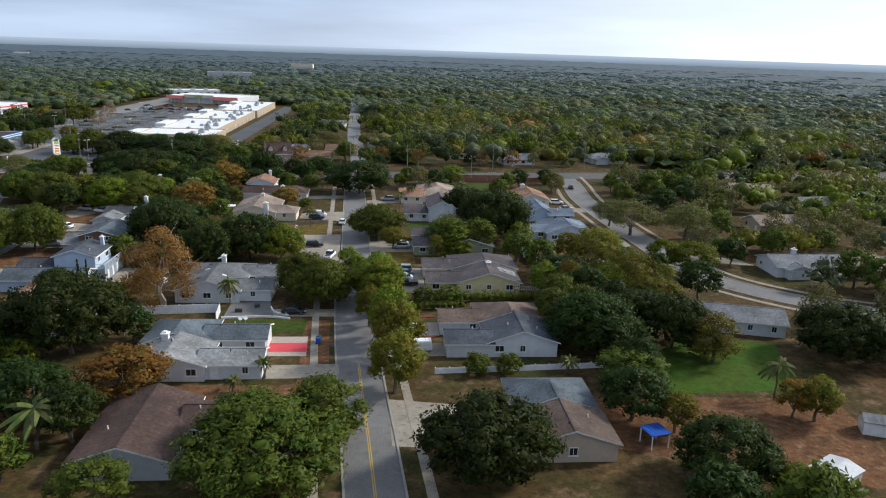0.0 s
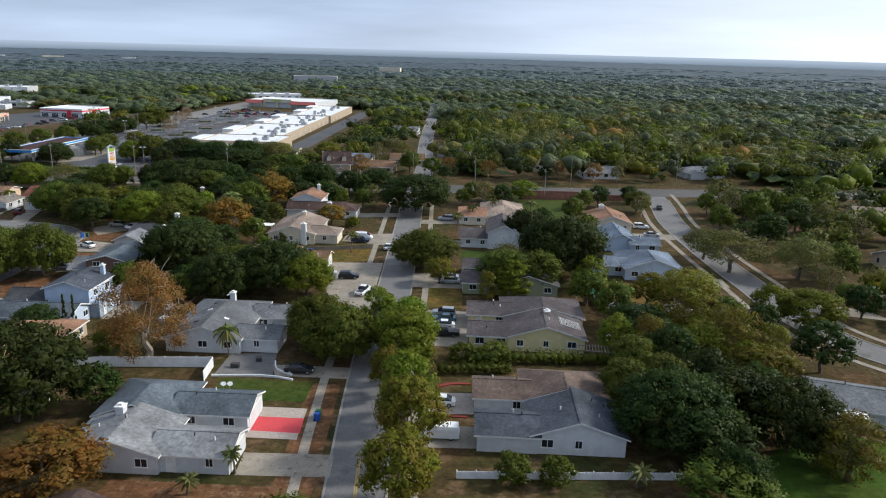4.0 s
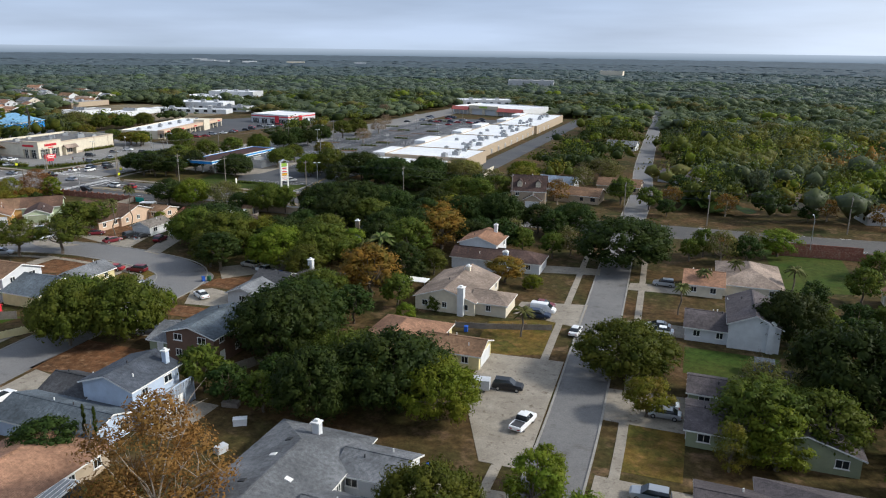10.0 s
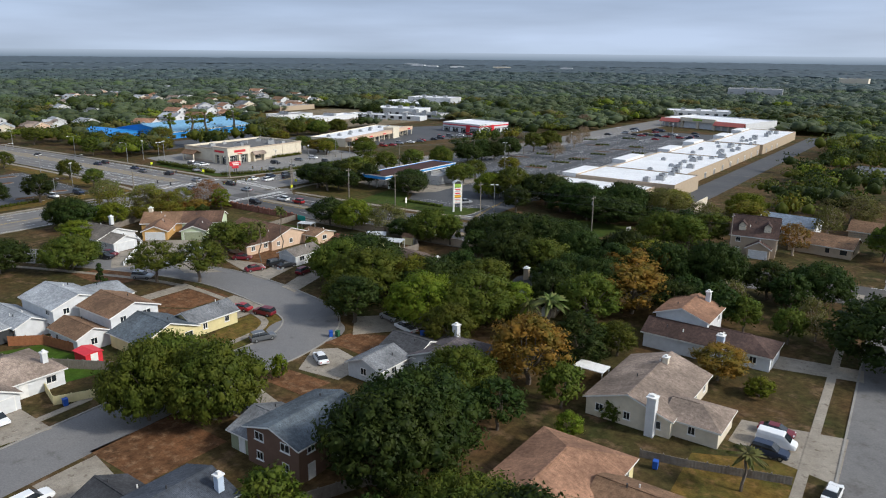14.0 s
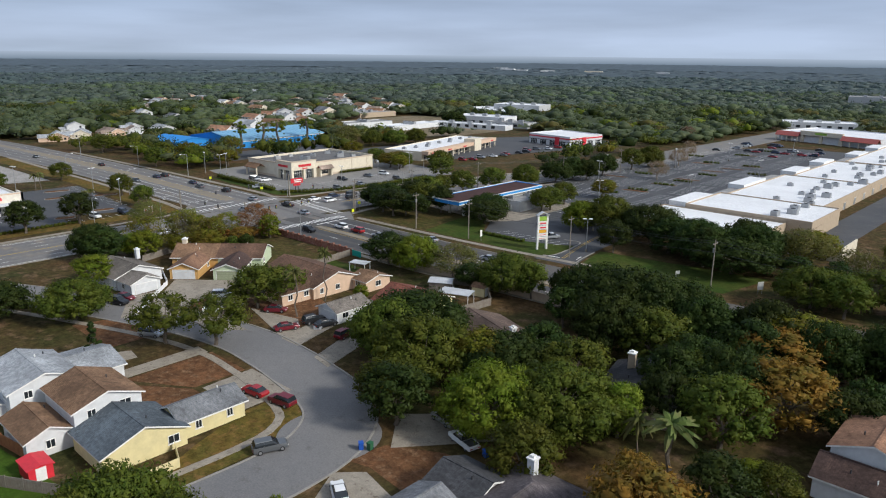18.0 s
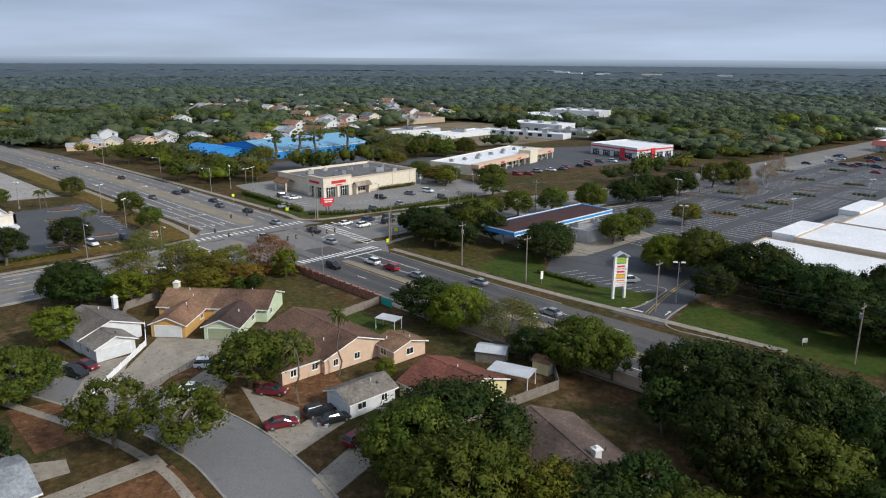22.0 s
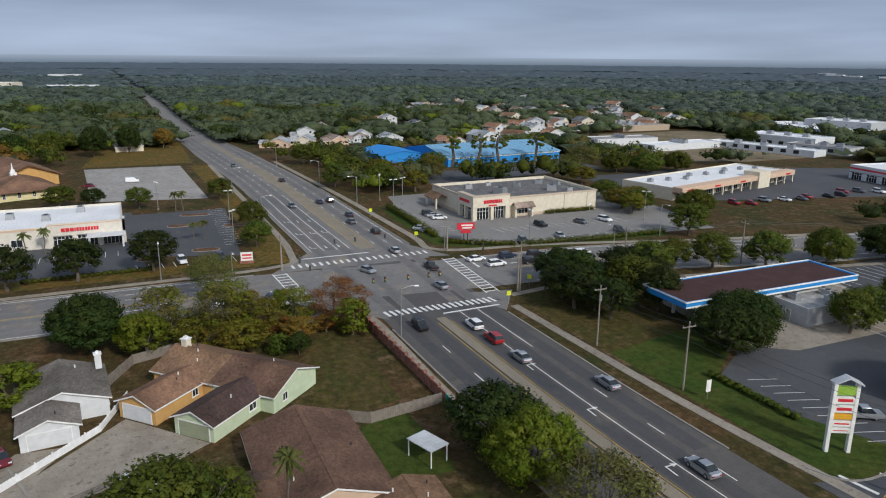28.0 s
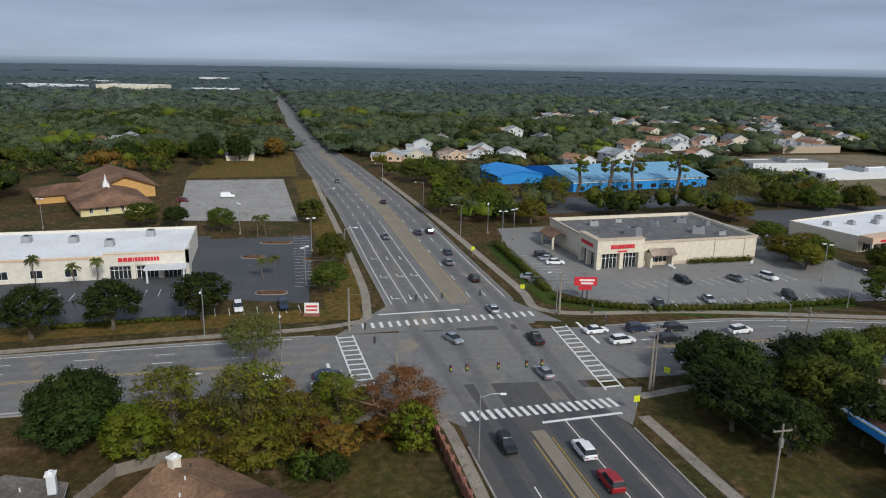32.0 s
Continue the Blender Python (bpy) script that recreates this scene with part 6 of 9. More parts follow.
def park(kind, paint, x, y, turn, where="parked on a driveway", group="", far=False):
    if (kind, paint, far) not in CARS:
        make_car(kind, paint, far)
    word = {"sedan": "saloon car", "suv": "sport utility car", "pickup": "pickup truck", "van": "van"}[kind]
    ob = copy_thing(CARS[kind, paint, far], pose(x, y, 0.055, 0, 0, turn))
    return tagged(ob, f"{COLOUR[paint]} {word} {where}", "van" if kind == "van" else ("pickup" if kind == "pickup" else "car"), group)


for row in (("sedan", "black", -17, 131.6, 0), ("pickup", "white", -12.9, 170.5, 78), ("suv", "black", -17.6, 180.2, 5), ("sedan", "white", -11.8, 206, 86), ("sedan", "white", 5.6, 123, 180),
            ("van", "white", 6.2, 113.9, 180), ("suv", "silver", 4.6, 159.3, 180), ("sedan", "teal", 4.8, 156.4, 180), ("sedan", "white", 4.6, 153.2, 180), ("pickup", "black", 5.2, 149.3, 180),
            ("sedan", "white", 4.6, 182.4, 180), ("sedan", "silver", 5.0, 179.8, 180), ("sedan", "silver", 2.0, 214, 180), ("sedan", "white", 2.6, 211.6, 180), ("suv", "silver", 1.6, 240.5, 180)):
    park(*row)
for row in (("van", "white", -19.6, 214.5, 0), ("sedan", "maroon", -20.2, 217.6, 0), ("suv", "navy", -19.8, 211.4, 0), ("sedan", "white", -107, 156.4, 0), ("sedan", "red", -116.2, 205.2, 190),
            ("suv", "maroon", -110.6, 206.2, 190), ("suv", "white", -84.3, 150.2, 90), ("sedan", "white", -86.4, 197.4, 150), ("suv", "silver", -150, 205, 30), ("sedan", "silver", 61, 229, 0),
            ("suv", "white", 60, 238.5, 0), ("sedan", "black", 72.6, 268, 80), ("suv", "grey", -82, 178.5, 20), ("pickup", "white", -83.6, 216.4, 165), ("suv", "silver", -89.5, 219, 170)):
    park(*row)
park("suv", "grey", -101, 197.6, 68, "parked beside the kerb of the bend")
for row in (("sedan", "maroon", -134.9, 224.2, 70), ("suv", "black", -134.2, 230.0, 80), ("sedan", "black", -131.0, 230.4, 80), ("suv", "maroon", -124.3, 229.6, 100), ("sedan", "maroon", -144.6, 228.4, 40), ("sedan", "white", -153.4, 219.8, 50), ("suv", "white", -160.2, 225.6, 52),
            ("sedan", "maroon", -173.3, 210.6, 20), ("suv", "black", -171.5, 208.4, 20), ("suv", "silver", -152, 232, 20)):
    park(*row)
for row in (("suv", "white", -191.3, 283.6, 180), ("suv", "red", -184, 283.8, 180), ("sedan", "silver", -175.2, 284.2, 180), ("sedan", "silver", -161.6, 291.4, 180), ("suv", "black", -194.6, 274.2, 0), ("sedan", "silver", -215, 287.3, 185),
            ("pickup", "black", -229, 291, 180), ("sedan", "silver", -138, 287.8, 180), ("sedan", "silver", -232, 276.4, 20), ("suv", "black", -267.2, 290.2, 180), ("sedan", "grey", -281.9, 287.6, 180), ("sedan", "navy", -291.4, 289.8, 180),
            ("sedan", "silver", -246, 288.2, 180), ("sedan", "navy", -314.7, 286.4, 180), ("suv", "black", -315.4, 290.1, 180), ("sedan", "grey", -311.3, 276.3, 0), ("sedan", "black", -363, 283.6, 180), ("sedan", "grey", -410, 271.7, 0)):
    park(*row, "waiting or rolling on the arterial road", "cars on the arterial")
for row in (("sedan", "white", -230.9, 303.8, 92), ("suv", "navy", -230.4, 312.2, 92), ("suv", "black", -229.2, 319.5, 92), ("suv", "white", -225.2, 306.4, 92), ("suv", "black", -224.3, 315.2, 92), ("suv", "white", -225.6, 331, 95),
            ("sedan", "navy", -220.8, 253, 92), ("sedan", "white", -216.8, 252.4, 92), ("sedan", "white", -221, 243.5, 92)):
    park(*row, "waiting on the cross road", "cars on the cross road")
for row in (("suv", "black", -284, 313.6, 80), ("sedan", "silver", -280.6, 313.8, 80), ("sedan", "white", -277, 314.2, 80), ("sedan", "silver", -266, 303.5, 60), ("sedan", "grey", -263, 304.4, 60), ("suv", "black", -257, 338, 12), ("sedan", "grey", -256.2, 351.5, 12), ("suv", "white", -255.6, 360, 12),
            ("suv", "grey", -242.2, 323.4, -12), ("sedan", "silver", -243.4, 335.9, -12), ("suv", "black", -242.2, 355, -12), ("suv", "white", -256.2, 238, 5), ("suv", "navy", -256.2, 246.8, 5), ("van", "white", -382, 229.5, 90), ("sedan", "maroon", -376.6, 214.6, 70),
            ("sedan", "silver", -140, 341, 60), ("suv", "black", -176, 326, 90), ("pickup", "silver", -139.5, 318, 60), ("sedan", "silver", -126, 333, 80)):
    park(*row, "parked in a car park", "cars in car parks")
cr = random.Random(3)
for n in range(26):
    park(cr.choice(("sedan", "suv", "sedan")), cr.choice(("white", "silver", "black", "grey", "navy", "red")), cr.choice((-186, -172, -158, -144)) + cr.choice((-2.5, 2.5)), cr.uniform(545, 600), cr.choice((4, 184)), "parked in front of the big store", "cars in car parks", True)
for n in range(12):
    park(cr.choice(("sedan", "suv")), cr.choice(("white", "silver", "black", "grey", "red")), cr.uniform(-262, -256), 415 + 7 * n + cr.uniform(0, 3), cr.uniform(0, 20), "parked by the shop row", "cars in car parks", True)
for t in CARS.values():
    for o in [*t.children_recursive, t]:
        bpy.data.objects.remove(o)

# ---- trees ----
TREES = {}


def limb(s, a, b, r0, r1, rng, bends=3):
    """A crooked tapering limb."""
    a, b = Vector(a), Vector(b)
    L, p = (b - a).length, a
    for k in range(bends):
        q = a.lerp(b, (k + 1) / bends) + (Vector((rng.uniform(-1, 1), rng.uniform(-1, 1), rng.uniform(-0.4, 0.4))) * L * 0.06 if k < bends - 1 else Vector())
        s.tube(p, q, r0 + (r1 - r0) * k / bends, r0 + (r1 - r0) * (k + 1) / bends, 5, False)
        p = q


def blades(rng, centres, count, size, flat=0.35):
    """Leaf sprays as folded quads on the outside of clumps: arrays of vertices and faces. centres: (x, y, z, radius)."""
    c = np.array(centres)
    w = c[:, 3] ** 2
    pick = rng.choice(len(c), count, p=w / w.sum())
    d = rng.normal(size=(count, 3))
    d[:, 2] += 0.35
    d /= np.linalg.norm(d, axis=1)[:, None]
    rad = c[pick, 3] * rng.uniform(0.6, 1.22, count)
    p = c[pick, :3] + d * rad[:, None] * np.array([1, 1, 0.8])
    nrm = d + rng.normal(size=(count, 3)) * flat
    nrm /= np.linalg.norm(nrm, axis=1)[:, None]
    t = np.cross(nrm, rng.normal(size=(count, 3)))
    t /= np.linalg.norm(t, axis=1)[:, None] + 1e-9
    b = np.cross(nrm, t)
    s = size * rng.uniform(0.6, 1.35, count)[:, None]
    k = rng.uniform(0.55, 1.0, count)[:, None]
    quad = np.stack([p - t * s, p - b * s * k * 0.6, p + t * s, p + b * s * k * 0.6], 1)
    quad[:, [1, 3]] -= nrm[:, None] * s[:, None] * 0.25
    mid = np.average(c[:, :3], axis=0, weights=w) - np.array([0, 0, 1.0])
    out = p - mid
    out /= np.linalg.norm(out, axis=1)[:, None] + 1e-9
    soft = d * 0.45 + out * 0.55 + nrm * 0.8
    soft /= np.linalg.norm(soft, axis=1)[:, None] + 1e-9
    return quad.reshape(-1, 3), np.arange(4 * count).reshape(-1, 4), np.repeat(soft, 4, 0)


BALL = []


def ball():
    """Vertices and triangles of a small icosphere."""
    if not BALL:
        b = bmesh.new()
        bmesh.ops.create_icosphere(b, subdivisions=1, radius=1)
        b.verts.ensure_lookup_table()
        BALL.extend((np.array([v.co[:] for v in b.verts]), np.array([[v.index for v in f.verts] for f in b.faces])))
        b.free()
    return BALL


def mesh_quads(name, v, f, mat, normals=None):
    me = bpy.data.meshes.new(name)
    n = len(f)
    me.vertices.add(len(v))
    me.vertices.foreach_set("co", np.ascontiguousarray(v, dtype=np.float32).ravel())
    me.loops.add(f.size)
    me.loops.foreach_set("vertex_index", np.ascontiguousarray(f, dtype=np.int32).ravel())
    me.polygons.add(n)
    me.polygons.foreach_set("loop_start", np.arange(0, f.size, f.shape[1], dtype=np.int32))
    me.materials.append(mat)
    me.update(calc_edges=True)
    if normals is not None:
        me.polygons.foreach_set("use_smooth", np.ones(n, dtype=bool))
        me.normals_split_custom_set_from_vertices(normals.astype(np.float32))
    return me


def crown_clumps(rng, r, h, form):
    """Clump centres of a crown of radius r whose top is at height h."""
    out = []
    base = h - {"round": 1.2, "tall": 2.1, "wide": 0.95, "cone": 2.6, "open": 0.75, "pine": 1.75}[form] * r
    base = max(base, h * {"tall": 0.2, "open": 0.5, "pine": 0.45}.get(form, 0.36 if r > 2 else 0.2))
    k = 2.2 if r > 8 else 1.0
    n = {"round": 92, "tall": 84, "wide": 104, "cone": 36, "open": 62, "pine": 26}[form]
    for _ in range(int(n * k)):
        a, u = rng.uniform(0, 6.283), rng.uniform(0, 1)
        z = base + (h - base) * u
        if form == "cone":
            rr = r * (1 - u) ** 0.8
        else:
            rr = r * math.sqrt(max(0.0, 1 - abs(2 * (u - 0.36) / (1.28 if u > 0.36 else 1.05)) ** 2.2))
        rr *= rng.uniform(0.25, 1.0) ** 0.5 * 0.86
        out.append((rr * math.cos(a), rr * math.sin(a), z - 0.12 * r, r * rng.uniform(0.12, 0.27) / k ** 0.4))
    return out


def make_tree(kind, form, leaf, seed, r=5.0, h=10.0, count=2600, size=0.42, bare=0.0):
    """A master tree: an empty with trunk and crown."""
    rng, prng = np.random.default_rng(seed), random.Random(seed)
    t = new("tree")
    cl = crown_clumps(rng, r, h, form)
    s = Shape()
    fork = h * {"cone": 0.75, "pine": 0.85, "open": 0.38}.get(form, 0.3)
    tr = 0.035 * h
    limb(s, (0, 0, -0.2), (prng.uniform(-0.3, 0.3), prng.uniform(-0.3, 0.3), fork), tr, tr * 0.75, prng)
    for c in cl[::20 if kind.endswith("x") or r > 8 else (4 if form == "open" else 11)] if bare < 0.2 else cl[::5]:
        limb(s, (0, 0, fork * prng.uniform(0.7, 1.0)), c[:3], tr * (0.5 if bare < 0.2 else 0.15), 0.02, prng)
        if bare >= 0.2:
            for _ in range(4):
                e = Vector(c[:3]) + Vector((prng.uniform(-1, 1), prng.uniform(-1, 1), prng.uniform(0.1, 1.2))) * r * 0.36
                limb(s, c[:3], e, 0.03, 0.008, prng, 2)
    part("trunk", s, M["pale_bark" if bare > 0.25 else "bark"], t)
    n = int(count * (1 - bare))
    if n:
        v, f, nn = blades(rng, cl, n, size)
        f = np.concatenate([f[:, :3], f[:, [0, 2, 3]]])
        if bare < 0.2:
            # dense inner foliage: a ragged core in every clump
            iv, jf = ball()
            cc = np.array(cl)
            vi = iv[None] * (cc[:, None, 3:] * rng.uniform(0.25, 0.66, (len(cc), len(iv), 1))) * np.array([1, 1, 0.8]) + cc[:, None, :3]
            fi = (jf[None] + (np.arange(len(cc)) * len(iv))[:, None, None]).reshape(-1, 3)
            ni = iv[None] * 0.75 + (cc[:, None, :3] - cc[:, :3].mean(0)) / r * 0.7
            ni = (ni / np.linalg.norm(ni, axis=2)[..., None]).reshape(-1, 3)
            v, f, nn = np.concatenate([v, vi.reshape(-1, 3)]), np.concatenate([f, fi + len(v)]), np.concatenate([nn, ni])
        ob = part("crown", mesh_quads("crown", v, f, LEAF[leaf], nn), None, t)
    TREES[kind] = (t, r, h)
    return t


for i, (kind, form, leaf, r, h, cnt, size, bare) in enumerate((
        ("oak_a", "round", "oak", 5.2, 9.5, 4200, 0.25, 0), ("oak_b", "wide", "oak", 6.0, 9.0, 4800, 0.25, 0), ("oak_c", "round", "dark", 5.0, 10.0, 4200, 0.26, 0),
        ("dark_a", "wide", "dark", 5.6, 9.0, 4500, 0.26, 0), ("green_a", "round", "green", 4.6, 8.5, 4400, 0.22, 0), ("green_b", "tall", "green", 3.6, 9.0, 3600, 0.21, 0),
        ("gold_a", "round", "gold", 4.0, 8.0, 4200, 0.21, 0.1), ("rust_a", "tall", "amber", 4.0, 10.0, 4400, 0.20, 0.35), ("rust_b", "round", "rust", 4.2, 8.0, 4200, 0.21, 0.15),
        ("open_a", "open", "oak", 6.0, 9.5, 3600, 0.22, 0.02), ("airy_a", "tall", "gold", 4.2, 9.5, 6400, 0.17, 0.24), ("pine_a", "pine", "green", 3.2, 13.5, 2600, 0.20, 0.02), ("grey_a", "wide", "grey", 5.4, 9.0, 6500, 0.19, 0.22), ("bare_a", "tall", "amber", 4.2, 10.0, 14000, 0.12, 0.26), ("twig_a", "wide", "twig", 5.0, 8.0, 11000, 0.10, 0.3), ("cone_a", "cone", "dark", 1.8, 6.5, 1500, 0.22, 0),
        ("shrub_a", "round", "oak", 1.6, 2.4, 900, 0.16, 0), ("shrub_b", "round", "green", 1.4, 2.2, 800, 0.16, 0), ("dark_b", "tall", "dark", 4.4, 10.5, 4200, 0.26, 0),) + (
        ("oak_big", "wide", "oak", 9.0, 10.0, 11500, 0.26, 0), ("dark_big", "wide", "dark", 9.0, 10.5, 11500, 0.27, 0), ("green_big", "round", "green", 9.0, 10.5, 11500, 0.25, 0),
        ("oak_x", "round", "oak", 5.0, 9.0, 1500, 0.39, 0), ("dark_x", "round", "dark", 5.0, 9.5, 1500, 0.40, 0), ("green_x", "tall", "green", 4.0, 9.0, 1600, 0.33, 0), ("rust_x", "round", "rust", 4.0, 8.0, 1900, 0.27, 0.3), ("grey_x", "wide", "grey", 5.0, 8.5, 1700, 0.32, 0.35))):
    make_tree(kind, form, leaf, 100 + i, r, h, cnt, size, bare)


def make_palm(kind, h, r, n, droop, skirt=True):
    t = new("palm_tree")
    rng = random.Random(h * 10)
    s = Shape()
    limb(s, (0, 0, -0.2), (0.25, 0.1, h), 0.17, 0.13, rng, 4)
    part("trunk", s, M["bark"], t)
    f = Shape()
    for k in range(n):
        a, up = 2.4 * k + rng.uniform(-0.2, 0.2), rng.uniform(-0.55, 1.15)
        d = Vector((math.cos(a) * math.cos(up), math.sin(a) * math.cos(up), math.sin(up)))
        side = Vector((-math.sin(a), math.cos(a), 0))
        p, prev = Vector((0.25, 0.1, h)), None
        for j in range(5):
            u = j / 4
            q = Vector((0.25, 0.1, h)) + d * r * u + Vector((0, 0, -droop * r * u * u))
            wv = side * (r * 0.13 * math.sin(math.pi * min(1, u * 0.85 + 0.12))) 
            dr = Vector((0, 0, -0.12 * r))
            if prev:
                f.face(prev[0], prev[1] + dr, q + wv + dr, q)
                f.face(prev[0], q, q - wv + dr, prev[2] + dr)
            prev = (q, q + wv, q - wv)
    part("crown", f, LEAF["palm"], t)
    TREES[kind] = (t, r, h)


make_palm("palm_a", 7.5, 2.0, 34, 0.45)
make_palm("palm_b", 6.0, 3.0, 22, 0.55)
make_palm("palm_c", 11.0, 1.9, 36, 0.4)
make_palm("palm_d", 3.0, 1.6, 26, 0.35)
NAMES = {"open": "green tree with an open crown on pale forked limbs", "airy": "thin tree with airy yellow-green leaves", "pine": "slim pine with a ragged crown high on its trunk", "oak": "dark green oak tree with a spreading crown", "dark": "dense dark green tree", "green": "bright green leafy tree", "gold": "tree with yellowing autumn leaves", "rust": "tree with rust-brown autumn leaves",
         "grey": "thin grey-green tree with bare limbs", "twig": "leafless pinkish-brown tree with fine twigs", "bare": "nearly bare tree with pale limbs and brown leaves", "cone": "small pointed dark green conifer", "shrub": "rounded green garden shrub", "palm": "palm tree with a slim trunk"}
placed = []


def plant(kind, x, y, r, h=None, turn=None):
    if r > 6.6:
        kind = {"oak_a": "oak_big", "oak_b": "oak_big", "oak_c": "dark_big", "dark_a": "dark_big", "dark_b": "dark_big", "green_a": "green_big"}.get(kind, kind)
    t, r0, h0 = TREES[kind]
    k = len(placed)
    a = (k * 137.5) % 360 if turn is None else turn
    base = kind.split("_")[0]
    m = pose(x, y, 0, 0, 0, a)
    ob = copy_thing(t, m)
    hh = h or h0 * r / r0
    ob.matrix_basis = m @ Matrix.Diagonal((r / r0, r / r0, hh / h0, 1))
    tagged(ob, NAMES[base], "palm" if base == "palm" else ("shrub" if base == "shrub" else "tree"))
    placed.append((x, y, r))
    return ob

# ---- poles, lamps, signs, fences, small things ----
def fence(label, pts, h, mat, step=2.4, gap=0.0, thick=0.06, pickets=False):
    """A run of posts and panels."""
    f = thing("fence", pts[0][0], pts[0][1], 0, 0, label, "fence")
    ox, oy = pts[0]
    cache = {}
    for (xa, ya), (xb, yb) in zip(pts, pts[1:]):
        L = math.hypot(xb - xa, yb - ya)
        n = max(1, round(L / step))
        a = math.degrees(math.atan2(yb - ya, xb - xa))
        w = L / n
        k = round(w, 2)
        if k not in cache:
            p = Shape()
            # one folded sheet of boards: the faces step in and out board by board
            n_ = max(2, int(w / 0.2))
            xs_ = [0.06 + (w - 0.12) * q / n_ for q in range(n_ + 1)]
            top = [h - 0.05 - (0.12 if pickets and q % 2 else 0.0) for q in range(n_ + 1)]
            dep = [thick / 2 + (0.02 if q % 2 else 0.0) for q in range(n_ + 1)]
            for q in range(n_ + 1):
                p.v += [(xs_[q], -dep[q], gap), (xs_[q], -dep[q], top[q]), (xs_[q], dep[q], top[q]), (xs_[q], dep[q], gap)]
            for q in range(n_):
                for e_ in range(4):
                    g_ = (e_ + 1) % 4
                    p.f.append((4 * q + e_, 4 * q + g_, 4 * q + 4 + g_, 4 * q + 4 + e_))
            p.f += [(3, 2, 1, 0), tuple(4 * n_ + i_ for i_ in range(4))]
            cache[k] = p.mesh("panel", mat), Shape().box(-0.07, -0.07, 0, 0.07, 0.07, h + 0.08).mesh("post", mat)
        for q in range(n):
            u = q / n
            at = pose(xa + u * (xb - xa) - ox, ya + u * (yb - ya) - oy, 0, 0, 0, a)
            part("panel", cache[k][0], None, f, at=at)
            part("post", cache[k][1], None, f, at=at)
    return f


fence("white vinyl privacy fence behind the duplex", [(-57, 128.4), (-48.4, 130.6), (-31.1, 132.2), (-30.7, 127)], 1.8, M["vinyl"])
fence("white vinyl fence round a side yard", [(-57, 128.4), (-58, 120), (-50, 119)], 1.8, M["vinyl"])
fence("low white picket fence across the front lawn", [(8.6, 104.6), (18, 105.2), (37, 106.6)], 1.1, M["vinyl"], pickets=True)
fence("white privacy fence round a back garden", [(35.6, 184), (36, 172), (36.8, 166.2), (47.5, 165.4), (60, 170)], 1.8, M["vinyl"])
fence("weathered wooden picket fence across the lawn", [(-33, 201), (-27.5, 202.2), (-16, 206)], 1.2, M["grey_wood"], pickets=True)
fence("orange-brown wooden fence between back gardens", [(-133.5, 169.5), (-129.5, 173.5), (-121, 175)], 1.8, M["orange_wood"])
fence("grey wooden fence round a back garden", [(-131, 164), (-121, 168.5), (-110, 175)], 1.6, M["grey_wood"])
fence("cream painted fence beside the road", [(-117.5, 166.5), (-106, 163.5), (-100.6, 174), (-104, 178)], 1.4, WALL["yellow"])
fence("white vinyl picket fence along the drive", [(-162.2, 207.8), (-176.7, 221.6), (-186, 225)], 1.1, M["vinyl"], pickets=True)
rf = thing("rail_fence", -164.2, 226.4, 0, -64, "low weathered timber rail fence beside the drive", "fence")
for k in range(8):
    part("post", Shape().box(2.0 * k - 0.06, -0.06, 0, 2.0 * k + 0.06, 0.06, 0.95), M["grey_wood"], rf)
    if k < 7:
        for zz in (0.3, 0.58, 0.84):
            part("rail", Shape().box(2.0 * k + 0.06, -0.03, zz - 0.05, 2.0 * k + 1.94, 0.03, zz + 0.05), M["grey_wood"], rf)
yl = thing("garden_lamp", -155.4, 212.2, 0, 0, "slim black garden lamp post beside the drive", "lamp post")
part("post", Shape().tube((0, 0, 0), (0, 0, 2.3), 0.06, 0.045, 8), M["dark"], yl)
part("lantern", Shape().tube((0, 0, 2.3), (0, 0, 2.62), 0.11, 0.16, 6), M["glass"], yl)
part("cap", Shape().tube((0, 0, 2.62), (0, 0, 2.8), 0.19, 0.03, 6), M["dark"], yl)
fence("weathered wooden fence between gardens", [(-166.4, 266), (-164.8, 254.9), (-168, 250)], 1.7, M["grey_wood"])
fence("teal fence panel by the wall", [(-166, 266.6), (-162.6, 266.6)], 1.6, M["teal"])
fence("dark wooden fence beside the yellow house", [(-118.5, 241), (-116, 262), (-124, 270), (-134, 266)], 1.7, M["grey_wood"])
fence("weathered wooden fence behind gardens", [(-206, 262), (-203, 240), (-198, 226), (-190, 222)], 1.7, M["grey_wood"])
fence("grey wooden fence in a back yard", [(-60, 168), (-56.5, 176), (-47, 178)], 1.7, M["grey_wood"])
fence("cream fence panels on a small yard", [(-109.6, 180.4), (-105.6, 180.6), (-105.8, 187.5), (-109.8, 189)], 1.4, WALL["yellow"])
w = thing("boundary_wall", -206, 265.6, 0, 0, "red-brown brick boundary wall beside the pavement", "wall")
for k in range(16):
    part("wall_panel", Shape().box(0.3, -0.12, 0, 2.5, 0.12, 1.75), M["brick"], w, at=pose(2.5 * k, 0.06 * k, 0, 0, 0, 1.4))
    part("pier", Shape().box(-0.25, -0.25, 0, 0.25, 0.25, 1.95).box(-0.3, -0.3, 1.95, 0.3, 0.3, 2.05), M["brick"], w, at=pose(2.5 * k, 0.06 * k, 0, 0, 0, 1.4))
w = thing("boundary_wall", -160, 268.6, 0, 3, "tan block wall along the arterial road", "wall")
for k in range(30):
    part("wall_panel", Shape().box(0, -0.1, 0, 3, 0.1, 1.8).box(0, -0.14, 1.8, 3, 0.14, 1.9), WALL["tan"], w, at=pose(3 * k, 0, 0))
